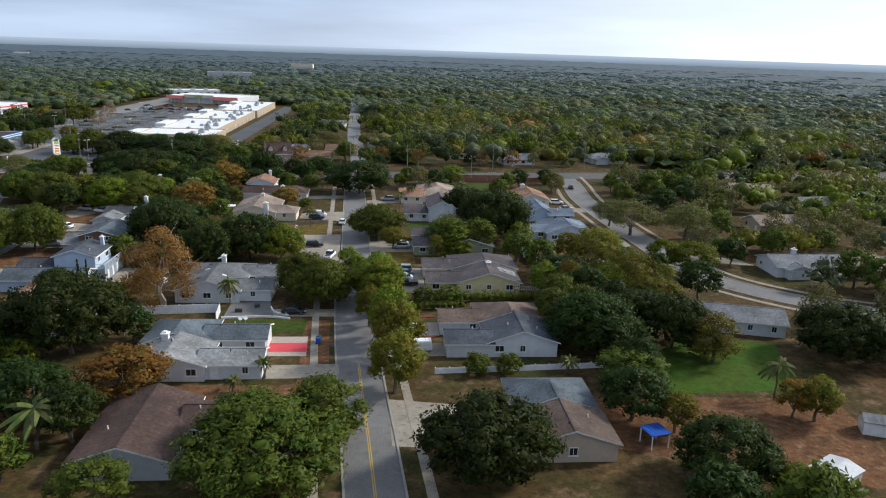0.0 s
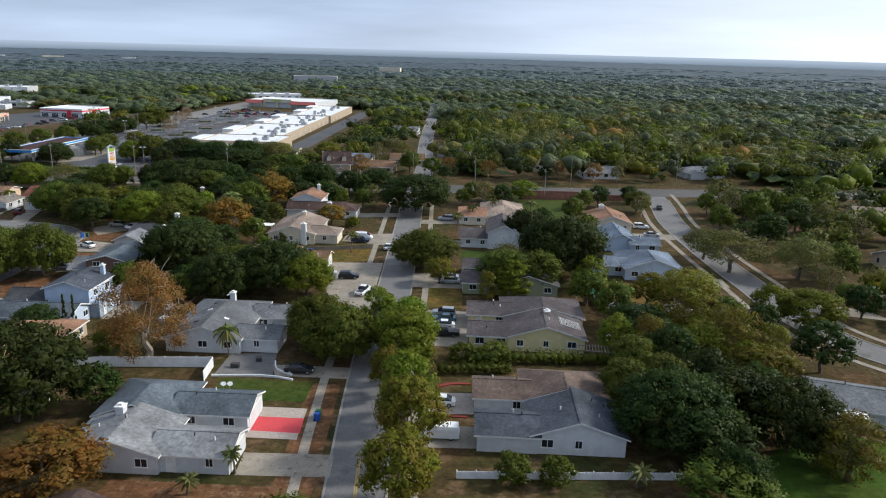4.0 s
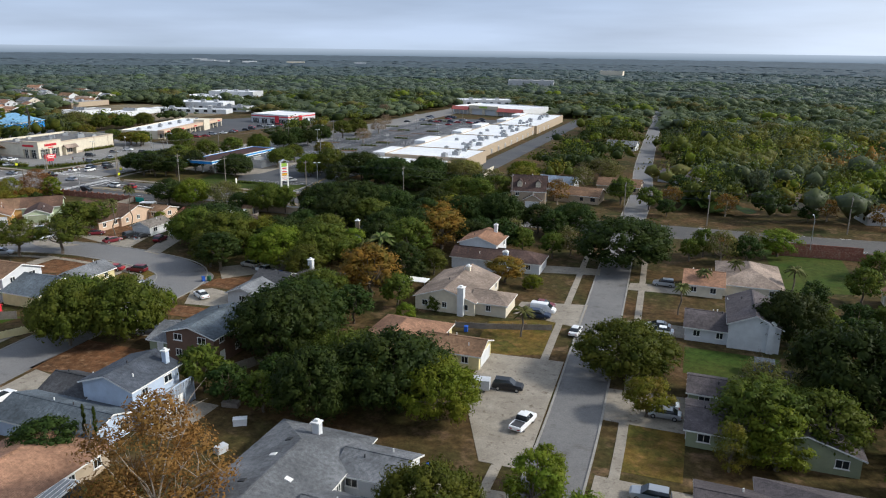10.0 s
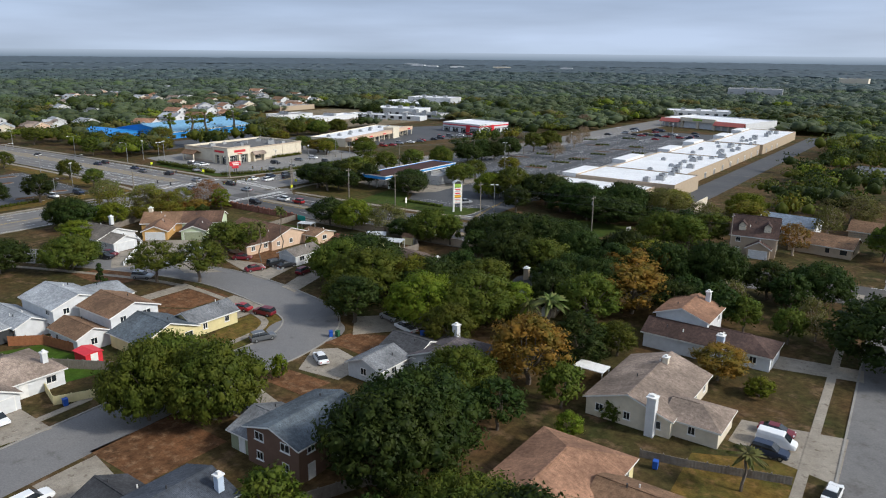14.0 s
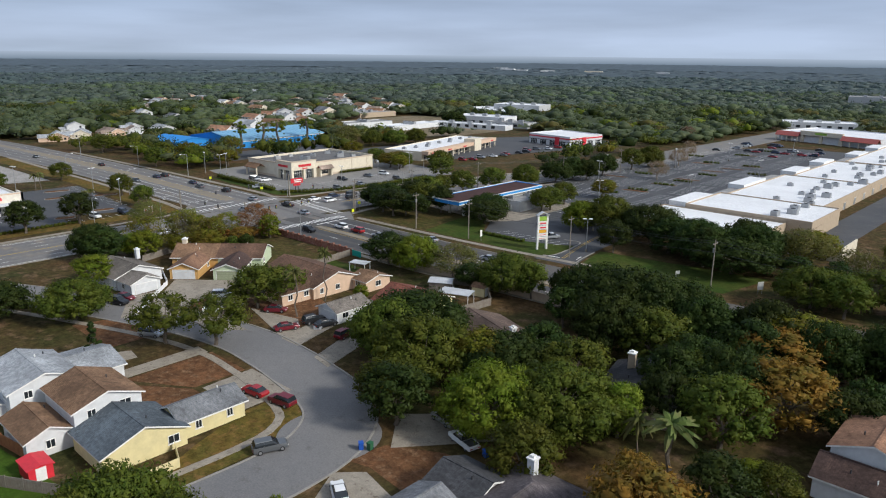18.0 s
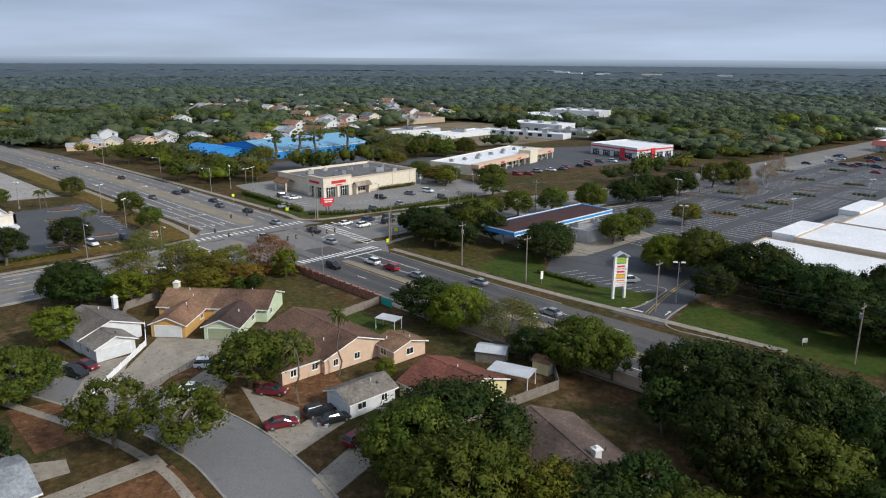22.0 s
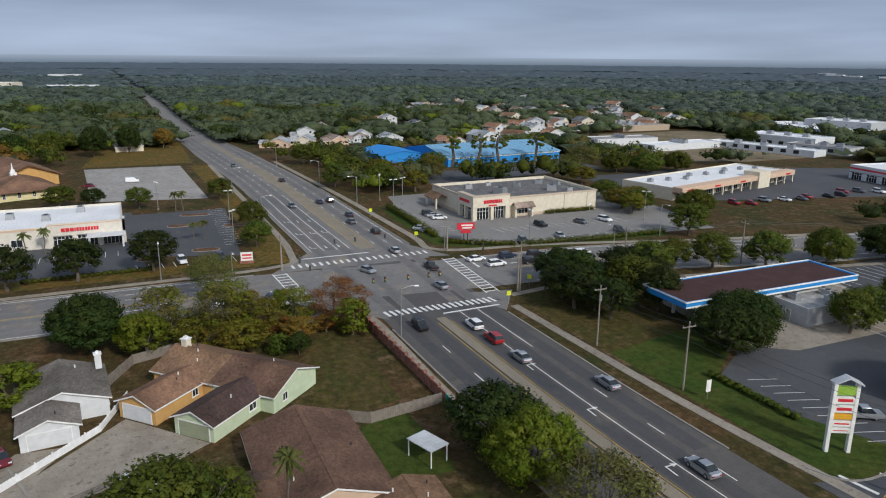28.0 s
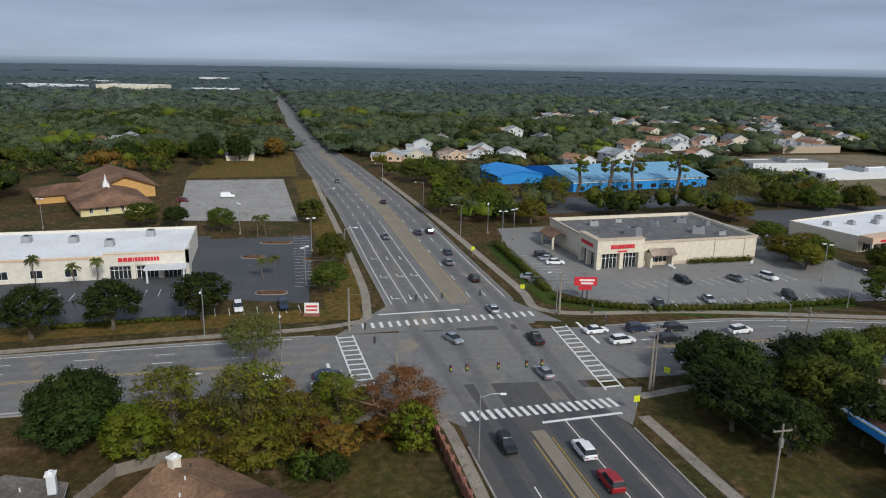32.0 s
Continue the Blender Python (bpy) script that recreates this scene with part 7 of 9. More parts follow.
w = thing("boundary_wall", 24, 284.2, 0, 4, "red-brown wall along the grass lot", "wall")
for k in range(8):
    part("wall_panel", Shape().box(0, -0.1, 0, 3, 0.1, 1.8), M["brick"], w, at=pose(3 * k, 0, 0))


def utility_pole(x, y, h=10.5, turn=0.0, box=False):
    p = thing("utility_pole", x, y, 0, turn, "weathered utility pole carrying power lines", "pole", "utility poles")
    part("post", Shape().tube((0, 0, -0.2), (0, 0, h), 0.17, 0.11, 8), M["wood_pole"], p)
    part("crossarm", Shape().box(-1.2, -0.07, h - 0.9, 1.2, 0.07, h - 0.75), M["wood_pole"], p)
    for u in (-1.1, 0, 1.1):
        part("insulator", Shape().tube((u, 0, h - 0.75), (u, 0, h - 0.5), 0.06, 0.04, 6), M["steel"], p)
    if box:
        part("transformer", Shape().tube((0.3, 0.3, h - 3), (0.3, 0.3, h - 2), 0.28, 0.28, 10), M["steel"], p)
    return p


def cable(a, b, sag=0.8, n=8):
    c = thing("power_cable", a[0], a[1], 0, 0, "thin black power line between poles", "cable", "power lines")
    s = Shape()
    for k in range(n + 1):
        u = k / n
        q = Vector(a).lerp(Vector(b), u) - Vector((a[0], a[1], 0)) - Vector((0, 0, sag * 4 * u * (1 - u)))
        s.v += [(q.x, q.y, q.z + 0.025), (q.x + 0.02, q.y + 0.02, q.z - 0.015), (q.x - 0.02, q.y - 0.02, q.z - 0.015)]
        if k:
            for e_ in range(3):
                g_ = (e_ + 1) % 3
                s.f.append((3 * k - 3 + e_, 3 * k - 3 + g_, 3 * k + g_, 3 * k + e_))
    part("wire", s, M["dark"], c)


POLES = [(-206.5, 302), (-175.4, 299.4), (-155.9, 300.9), (-124.7, 304.9), (-88, 307), (-50, 307.5), (-14, 306), (10.3, 304.5), (48, 309), (90, 313)]
for n, (x, y) in enumerate(POLES):
    utility_pole(x, y, 11, 88, n % 3 == 1)
for a, b in zip(POLES, POLES[1:]):
    for o, z in ((-1.1, 10.5), (1.1, 10.5), (0, 8.2)):
        cable((a[0], a[1] + o, z), (b[0], b[1] + o, z))
POLES2 = [(-206.5, 302), (-209, 331), (-204, 362), (-190, 400), (-186, 440)]
for x, y in POLES2[1:]:
    utility_pole(x, y, 11, 0)
for a, b in zip(POLES2, POLES2[1:]):
    for o in (-1.1, 1.1):
        cable((a[0] + o, a[1], 10.5), (b[0] + o, b[1], 10.5))


def street_lamp(x, y, turn, h=9.0, arm=2.6):
    p = thing("street_lamp", x, y, 0, turn, "grey street lamp with a curved arm", "street lamp", "street lamps")
    part("pole", Shape().tube((0, 0, 0), (0, 0, h), 0.12, 0.07, 8), M["steel"], p)
    part("arm", Shape().tube((0, 0, h - 0.3), (arm * 0.5, 0, h + 0.2), 0.05, 0.05, 6).tube((arm * 0.5, 0, h + 0.2), (arm, 0, h + 0.25), 0.05, 0.04, 6), M["steel"], p)
    part("lamp_head", Shape().box(arm - 0.15, -0.16, h + 0.12, arm + 0.65, 0.16, h + 0.3, 0.04), M["trim"], p)


for x, y, a in ((-192.6, 269.8, 80), (-242.6, 300.6, -60), (-286.6, 262.4, 90), (-311, 298.5, -90), (-352, 296, -90), (-344, 262, 90), (-400, 289, -90), (-215.8, 333, 170), (-234.3, 363, 0), (-243.2, 232.6, 0), (35.5, 284, 90), (-228.4, 246, 0)):
    street_lamp(x, y, a)


def lot_lamp(x, y, h=9.0, turn=0.0):
    p = thing("car_park_lamp", x, y, 0, turn, "tall grey lamp post with twin heads", "lamp post", "car park lamps")
    part("base", Shape().tube((0, 0, 0), (0, 0, 0.7), 0.3, 0.3, 10), M["concrete"], p)
    part("pole", Shape().tube((0, 0, 0.7), (0, 0, h), 0.1, 0.08, 8), M["steel"], p)
    for s_ in (-1, 1):
        part("lamp_head", Shape().box(s_ * 0.8 - 0.45, -0.25, h - 0.1, s_ * 0.8 + 0.45, 0.25, h + 0.12), M["trim"], p)


for n, (x, y) in enumerate(((-179.7, 411), (-154.5, 369), (-137.3, 404), (-176, 474), (-167, 516), (-136, 335), (-133.4, 464), (-150, 560), (-241.6, 344), (-241.5, 325), (-252, 372), (-301, 308), (-303, 312), (-312, 307), (-323, 236), (-339, 180), (-300, 255), (-270, 252), (-188, 430), (-124.7, 313))):
    lot_lamp(x, y, 9.0, n * 40 % 180)
# traffic signals on span wires
SIG = [(-206.8, 301.6), (-208.5, 262), (-240.5, 258.5), (-242, 301)]
for x, y in SIG:
    p = thing("signal_pole", x, y, 0, 0, "pale concrete pole that carries traffic signals", "pole", "signal poles")
    part("post", Shape().tube((0, 0, 0), (0, 0, 8.5), 0.24, 0.16, 8), M["concrete"], p)
for (a, b), us in (((0, 1), (0.45, 0.51, 0.62, 0.74, 0.8)), ((1, 2), (0.4, 0.6)), ((2, 3), (0.3, 0.42, 0.6)), ((3, 0), (0.4, 0.55))):
    A, B = Vector((*SIG[a], 7.2)), Vector((*SIG[b], 7.2))
    cable(tuple(A), tuple(B), 0.5)
    for u in us:
        q = A.lerp(B, u)
        t = thing("traffic_signal", q.x, q.y, 0, 90 * a, "black traffic signal hung from a span wire", "traffic light", "traffic signals")
        part("housing", Shape().box(-0.18, -0.18, 5.2, 0.18, 0.18, 6.3), M["dark"], t)
        part("hanger", Shape().tube((0, 0, 6.3), (0, 0, 6.95), 0.03, 0.03, 5), M["steel"], t)
        for j, mt in enumerate(("green_plastic", "yellow_sign", "tail_lamp")):
            part("lens", Shape().tube((0.18, 0, 5.4 + 0.33 * j), (0.24, 0, 5.4 + 0.33 * j), 0.12, 0.12, 8), M[mt], t)


def sign_post(x, y, turn, w, h, z, mat, label, posts=1):
    s = thing("road_sign", x, y, 0, turn, label, "sign")
    for k in range(posts):
        u = 0 if posts == 1 else (k - 0.5) * w * 0.7
        part("post", Shape().tube((u, 0, 0), (u, 0, z + h * 0.9), 0.05, 0.05, 6), M["steel"], s)
    part("panel", Shape().box(-w / 2, -0.05, z, w / 2, -0.02, z + h), M[mat], s)
    return s


for x, y, a in ((-254.2, 297.4, 60), (-287.6, 295.6, 90), (-200.3, 295.8, 90), (-208.4, 305.4, 40)):
    sign_post(x, y, a, 0.95, 0.95, 1.8, "yellow_sign", "yellow-green school crossing sign on a post")
sign_post(-152.3, 302.2, 90, 0.9, 1.9, 1.2, "sign_white", "small white roadside sign on a post")
sign_post(-97, 309, 60, 1.1, 0.9, 0.6, "sign_white", "low white sign beside the entry drive", 2)
sign_post(-78, 309.5, 60, 1.6, 1.9, 1.0, "sign_white", "white sign board on two posts", 2)
# shopping-centre pylon
p = thing("pylon_sign", -134.8, 306.8, 0, 62, "tall white pylon sign with coloured panels and gabled cap", "sign")
for u in (-1.35, 1.35):
    part("column", Shape().box(u - 0.22, -0.3, 0, u + 0.22, 0.3, 9.6), M["sign_white"], p)
part("cap", roof_shape(-1.6, -0.45, 1.6, 0.45, 9.6, 0.8, "y", "gg", 0.2), M["tin"], p)
for z0, z1, mt in ((7.9, 9.0, "sign_green"), (6.7, 7.7, "sign_white"), (5.5, 6.5, "sign_white"), (4.6, 5.3, "sign_amber"), (3.6, 4.4, "sign_white"), (2.7, 3.4, "sign_white")):
    q = part("panel", Shape().box(-1.12, -0.25, z0, 1.12, 0.25, z1), M[mt], p)
    if mt == "sign_white":
        part("lettering", Shape().box(-0.9, -0.27, z0 + 0.3, 0.9, -0.25, z1 - 0.3).box(-0.9, 0.25, z0 + 0.3, 0.9, 0.27, z1 - 0.3), M["red_sign"], q)
p = thing("shop_sign", -249.8, 310, 0, 78, "red drugstore sign on two dark posts", "sign")
for u in (-0.5, 0.5):
    part("post", Shape().box(u - 0.12, -0.12, 0, u + 0.12, 0.12, 3.2), M["dark"], p)
part("panel", Shape().box(-2.4, -0.25, 3.2, 2.4, 0.25, 5.0), M["red_sign"], p)
part("lower_panel", Shape().box(-1.4, -0.2, 2.2, 1.4, 0.2, 3.0), M["red_sign"], p)
part("lettering", Shape().box(-1.3, -0.28, 4.2, 1.9, -0.25, 4.6).box(-1.0, -0.28, 3.5, 1.6, -0.25, 3.9), M["sign_white"], p)
p = thing("shop_sign", -250.2, 252.2, 0, 80, "low white sign on a brick base", "sign")
part("base", Shape().box(-1.6, -0.4, 0, 1.6, 0.4, 0.7), M["brick"], p)
part("panel", Shape().box(-1.4, -0.25, 0.7, 1.4, 0.25, 2.7), M["sign_white"], p)
part("lettering", Shape().box(-1.1, -0.28, 1.9, 1.1, -0.25, 2.3).box(-1.1, -0.28, 1.2, 1.1, -0.25, 1.5), M["red_sign"], p)


def island(x, y, L, W, turn, label="raised kerbed island of shrubs in the car park"):
    i = thing("car_park_island", x, y, 0, turn, label, "island", "car park islands")
    pts = [(L / 2 * math.copysign(abs(math.cos(a)) ** 0.6, math.cos(a)), W / 2 * math.copysign(abs(math.sin(a)) ** 0.6, math.sin(a))) for a in [6.2832 * k / 20 for k in range(20)]]
    part("kerb", Shape().slab(pts, -0.05, 0.14), M["kerb"], i)
    part("bed", Shape().slab([(a * 0.93, b * 0.85) for a, b in pts], 0, 0.17), M["litter"], i)


for x, y in ((-159.5, 404.6), (-158, 426), (-156.5, 445), (-158.3, 476), (-173, 498), (-154.7, 489.5), (-168.2, 543.6), (-151, 503.5), (-182.8, 430.6), (-134.6, 386.8)):
    island(x, y, 11, 2.6, 8)
for x, y, L in ((-266.5, 244.5, 7), (-297, 240, 6), (-311, 246, 9), (-262, 231, 6), (-292, 256, 8)):
    island(x, y, L, 3.2, 80)
# hedges
def hedge(pts, w=1.2, h=1.0, label="clipped dark green hedge beside the car park"):
    line = smooth_line(pts, 1.2)
    rng = np.random.default_rng(int(abs(pts[0][0])) + 5)
    cl = [(q.x + rng.uniform(-0.15, 0.15) - pts[0][0], q.y + rng.uniform(-0.15, 0.15) - pts[0][1], h * 0.5, w * 0.55) for q in line]
    t = thing("hedge", pts[0][0], pts[0][1], 0, 0, label, "hedge")
    v, f, nn = blades(rng, cl, len(cl) * 80, 0.20)
    f = np.concatenate([f[:, :3], f[:, [0, 2, 3]]])
    iv, jf = ball()
    cc = np.array(cl)
    vi = iv[None] * np.array([max(0.8, w * 0.38), max(0.8, w * 0.38), h * 0.44]) * rng.uniform(0.6, 1.1, (len(cc), len(iv), 1)) + cc[:, None, :3]
    fi = (jf[None] + (np.arange(len(cc)) * len(iv))[:, None, None]).reshape(-1, 3)
    v, f, nn = np.concatenate([v, vi.reshape(-1, 3)]), np.concatenate([f, fi + len(v)]), np.concatenate([nn, np.repeat(iv[None], len(cc), 0).reshape(-1, 3)])
    part("foliage", mesh_quads("foliage", v, f, LEAF["oak"], nn), None, t)


# bins, sheds, tarps, screen rooms
def bin_(x, y, col):
    b = thing("wheelie_bin", x, y, 0.05, (x * 50) % 90, "blue plastic wheelie bin by the kerb" if col == "blue_plastic" else "dark green plastic wheelie bin by the kerb", "bin", "wheelie bins")
    part("body", Shape().box(-0.3, -0.35, 0.05, 0.3, 0.35, 1.0), M[col], b)
    part("lid", Shape().box(-0.33, -0.4, 1.0, 0.33, 0.38, 1.1), M[col], b)
    for s_ in (-0.3, 0.3):
        part("wheel", Shape().tube((s_ - 0.04, 0.3, 0.14), (s_ + 0.04, 0.3, 0.14), 0.14, 0.14, 8), M["rubber"], b)


for x, y, cname in ((-11, 116.8, "blue_plastic"), (-11, 117.7, "green_plastic"), (-30.5, 199.6, "blue_plastic"), (-92.5, 206, "blue_plastic"), (-91.6, 206.8, "green_plastic"), (-79.4, 216, "blue_plastic"), (-104.5, 164.4, "blue_plastic"), (10, 162.4, "blue_plastic"), (-20.8, 155.6, "blue_plastic")):
    bin_(x, y, cname)


def shed(x, y, turn, L, W, h, wall, roof, label, rise=0.7):
    s = thing("shed", x, y, 0, turn, label, "shed")
    part("wall", wall_shape(-L / 2, -W / 2, L / 2, W / 2, h, rise, "x", "gg"), wall, s)
    part("roof", roof_shape(-L / 2, -W / 2, L / 2, W / 2, h, rise, "x", "gg", 0.2, 0.08), roof, s)
    part("door", Shape().box(L / 2, -0.6, 0, L / 2 + 0.05, 0.6, min(1.9, h - 0.1)), M["trim"], s)


shed(69.5, 85, -20, 3.6, 2.6, 2.1, M["vinyl"], ROOF["pale"], "white garden shed with a pale roof")
shed(55.6, 73, 30, 6, 4, 2.0, M["tin"], M["tin"], "sheet-metal shed with a ribbed roof", 0.4)
shed(-121.8, 265.5, 10, 3, 2.4, 2.2, WALL["yellow"], ROOF["umber"], "small tan shed with white doors")
shed(-116.8, 174.6, 0, 3.6, 2.8, 1.9, M["red_sign"], M["red_sign"], "bright red garden shed", 0.3)
shed(19, 200.5, 0, 2.6, 2.2, 2.2, M["blue_plastic"], ROOF["slate"], "small blue garden shed", 0.4)
shed(-131, 263, 30, 5, 4, 2.0, M["grey_wood"], M["tin"], "run-down wooden shed under a tin roof", 0.5)


def shelter(x, y, turn, L, W, h, mat, label, name="carport"):
    s = thing(name, x, y, 0, turn, label, "shelter")
    part("roof", Shape().box(-L / 2, -W / 2, h, L / 2, W / 2, h + 0.1), M["mesh_roof"] if name == "screen_room" else mat, s)
    if name == "screen_room":
        part("screen", Shape().box(-L / 2 + 0.08, -W / 2 + 0.04, 0.3, L / 2 - 0.08, -W / 2 + 0.08, h - 0.1).box(L / 2 - 0.08, -W / 2 + 0.08, 0.3, L / 2 - 0.04, W / 2, h - 0.1), M["screen"], s)
        part("rail", Shape().box(-L / 2, -W / 2 - 0.02, h, L / 2, -W / 2 + 0.1, h + 0.16).box(L / 2 - 0.1, -W / 2, h, L / 2 + 0.02, W / 2, h + 0.16).box(-L / 2, W / 2 - 0.1, h, L / 2, W / 2 + 0.02, h + 0.16), M["trim"], s)
    for a in (-1, 1):
        for b_ in (-1, 1):
            part("post", Shape().box(a * (L / 2 - 0.2) - 0.06, b_ * (W / 2 - 0.2) - 0.06, 0, a * (L / 2 - 0.2) + 0.06, b_ * (W / 2 - 0.2) + 0.06, h), M["trim"], s)
    for k in range(int(L / 0.6)):
        part("rib", Shape().box(-0.03, -W / 2, h + 0.1, 0.03, W / 2, h + 0.14), mat, s, at=pose(-L / 2 + 0.3 + 0.6 * k, 0, 0))


shelter(-122.2, 258, 20, 7, 4, 2.5, M["tin"], "white tin roof over a back patio")
shelter(-57.2, 132.6, 8, 5.5, 7, 2.5, M["trim"], "white screened patio enclosure", "screen_room")
shelter(62, 122.6, -16, 7, 4.5, 2.4, M["trim"], "white patio cover behind the house")
shelter(-139, 169.2, 8, 9, 5.5, 2.6, M["tin"], "pale tin roof over a screened porch", "screen_room")
shelter(-47.5, 218, 0, 5, 3, 2.3, M["trim"], "white patio cover beside the cream house")
shelter(-153.8, 258.6, 20, 4.5, 3, 2.3, M["tin"], "pale tin patio cover")
shelter(34, 170.5, -10, 5, 2.4, 2.2, M["teal"], "green tarpaulin stretched over poles", "tarpaulin")
shelter(36.5, 82.5, 15, 3, 3, 2.2, M["blue_plastic"], "blue fabric garden canopy", "canopy_tent")
# balcony of the blue house over a boarded lower storey
M["weathered_board"] = rough_mat("weathered_blue_boards", (0.30, 0.345, 0.41), (0.24, 0.275, 0.33), (0.20, 0.20, 0.19), 0.8, 5.0, 0.85, 0.2, 0.3, 0.54, 0.2)
dk = thing("balcony", -61.1, 155.9, 0, 0, "weathered blue timber balcony with a boarded rail above a blue wall", "balcony")
part("floor", Shape().box(0, -5, 2.55, 2.0, 5, 2.7), M["weathered_board"], dk)
part("lower_wall", Shape().box(1.85, -5, 0, 1.97, 5, 2.55).box(0, -5, 0, 1.85, -4.88, 2.55), M["weathered_board"], dk)
for k in range(6):
    part("post", Shape().box(1.9, -5.02 + 1.98 * k, 0, 2.04, -4.88 + 1.98 * k, 3.7), WALL["blue"], dk)
part("rail_cap", Shape().box(1.86, -5.05, 3.7, 2.08, 5.05, 3.78).box(0, -5.06, 3.7, 1.86, -4.88, 3.78), WALL["blue"], dk)
for k in range(28):
    part("rail_board", Shape().box(1.93, -4.95 + 0.355 * k, 2.8, 1.97, -4.65 + 0.355 * k, 3.66), M["weathered_board"], dk)
for k in range(3):
    part("door_panel", Shape().box(1.98, -3.6 + 2.6 * k, 0.1, 2.02, -2.7 + 2.6 * k, 2.2), M["trim"], dk)
part("patio", Shape().box(2.2, -5.5, 0, 6.4, 4.5, 0.06), M["concrete"], dk)
hedge([(-250.2, 303.6), (-245.5, 310), (-240.4, 319)], 2.0, 1.4)
hedge([(-239.6, 322), (-237, 345), (-236.6, 366)], 2.2, 1.4)
hedge([(-257, 304), (-276, 304.8), (-297, 305)], 2.6, 1.7)
hedge([(-271.3, 349), (-271, 366)], 2.0, 1.3)
hedge([(-252, 205), (-252.5, 231)])
hedge([(-158, 308.6), (-143, 309)])
for hx, hy in ((-159.7, 406.9), (-177.2, 445.5), (-157.6, 425.1), (-155.7, 438.6), (-155.2, 462.5), (-169.9, 501.9), (-169.9, 541.6), (-151, 503.5), (-164.2, 569.5), (-165.5, 394.1), (-184, 470), (-140, 480), (-186, 520)):
    hedge([(hx - 3.2, hy - 0.6), (hx, hy), (hx + 3.2, hy + 0.6)], 1.5, 0.8, "low hedge on an island of the car park")
hedge([(5, 133.5), (16, 134.5)], 2.2, 1.8)
hedge([(10, 137.6), (20, 138.6), (33, 139.8)], 3.0, 2.2, "rough dark hedge between two duplexes")

# ---- planted trees ----
# first street
for kind, x, y, r, h in (
        ("oak_b", -13.5, 76.4, 11.7, 9.0),
        ("oak_c", 13.3, 76.0, 9.9, 10.0),
        ("dark_a", 42.2, 74.0, 7.2, 8.0),
        ("gold_a", 40.7, 85.5, 3.1, 6.0),
        ("gold_a", 2.7, 108.5, 5.1, 11.0),
        ("gold_a", 2.1, 97.9, 5.0, 10.0),
        ("green_a", 1.2, 117.4, 4.4, 10.5),
        ("airy_a", 56.5, 108.0, 5.2, 9.0),
        ("oak_c", 46.4, 117.6, 6.6, 9.5),
        ("dark_b", -50.8, 112.9, 11.0, 14.0),
        ("rust_b", -36.3, 96.4, 6.8, 8.0),
        ("dark_a", -46.1, 90.4, 6.4, 8.0),
        ("oak_a", -84.1, 174.8, 8.2, 11.5),
        ("palm_b", -43.1, 83.5, 4.6, 6.0),
        ("oak_a", -31.2, 70.0, 4.9, 6.0),
        ("oak_c", 37.0, 114.8, 9.4, 10.0),
        ("dark_b", 51.8, 114.8, 7.5, 10.0),
        ("dark_a", 80.5, 109.5, 9.8, 10.0),
        ("gold_a", 62.5, 88.1, 3.6, 7.0),
        ("oak_a", 39.0, 99.1, 6.1, 6.0),
        ("oak_a", 55.8, 110.3, 3.9, 6.0),
        ("green_a", 48.8, 68.8, 3.3, 5.0)):
    plant(kind, x, y, r, h)
# first street middle
for kind, x, y, r, h in (
        ("oak_a", -11.8, 137.8, 7.7, 9.0),
        ("green_a", -0.3, 133.7, 5.8, 10.0),
        ("shrub_a", 15.3, 104.7, 2.6, 3.5),
        ("shrub_a", 20.6, 104.6, 2.4, 3.5),
        ("palm_d", 30.1, 104.5, 2.0, 2.5),
        ("bare_a", -42.4, 134.3, 7.6, 16.0),
        ("palm_b", -30.1, 136.5, 2.3, 5.0),
        ("palm_d", -22.1, 98.8, 1.6, 2.0),
        ("palm_d", -18.0, 103.4, 1.4, 3.0),
        ("airy_a", 52.1, 139.6, 6.5, 11.0),
        ("gold_a", 51.9, 163.0, 6.8, 10.0),
        ("green_a", 74.4, 159.0, 6.4, 8.0),
        ("shrub_a", 13.6, 139.3, 3.9, 3.0),
        ("shrub_a", 8.7, 138.8, 2.9, 3.0),
        ("dark_a", 41.0, 101.7, 4.1, 7.0)):
    plant(kind, x, y, r, h)
# second row
for kind, x, y, r, h in (
        ("green_a", -0.7, 138.5, 6.2, 9.0),
        ("green_b", -7.1, 156.9, 2.5, 6.0),
        ("gold_a", -2.4, 124.8, 3.0, 8.0),
        ("oak_c", -54.1, 176.9, 9.6, 12.0),
        ("dark_a", -31.9, 169.4, 10.1, 11.0),
        ("oak_c", -40.1, 162.6, 7.4, 10.0),
        ("oak_a", -1.6, 191.6, 9.0, 9.0),
        ("gold_a", 2.6, 179.0, 3.8, 6.0),
        ("grey_a", 18.0, 184.8, 5.3, 8.0),
        ("dark_b", 30.6, 188.2, 11.6, 14.0),
        ("green_b", 18.6, 171.0, 4.2, 8.5),
        ("airy_a", 13.2, 168.6, 2.6, 6.5),
        ("oak_a", 24.6, 176.2, 5.2, 9.0),
        ("palm_a", -20.7, 201.0, 2.4, 5.0),
        ("rust_b", -31.4, 230.0, 4.8, 6.0),
        ("airy_a", 48.1, 154.5, 7.2, 12.0),
        ("gold_a", 45.5, 166.7, 4.1, 8.0),
        ("oak_c", 39.9, 149.2, 6.2, 7.0),
        ("grey_a", 68.9, 206.9, 6.2, 8.0),
        ("oak_a", 63.6, 261.8, 5.0, 7.0),
        ("dark_b", -8.4, 251.6, 13.2, 12.0)):
    plant(kind, x, y, r, h)
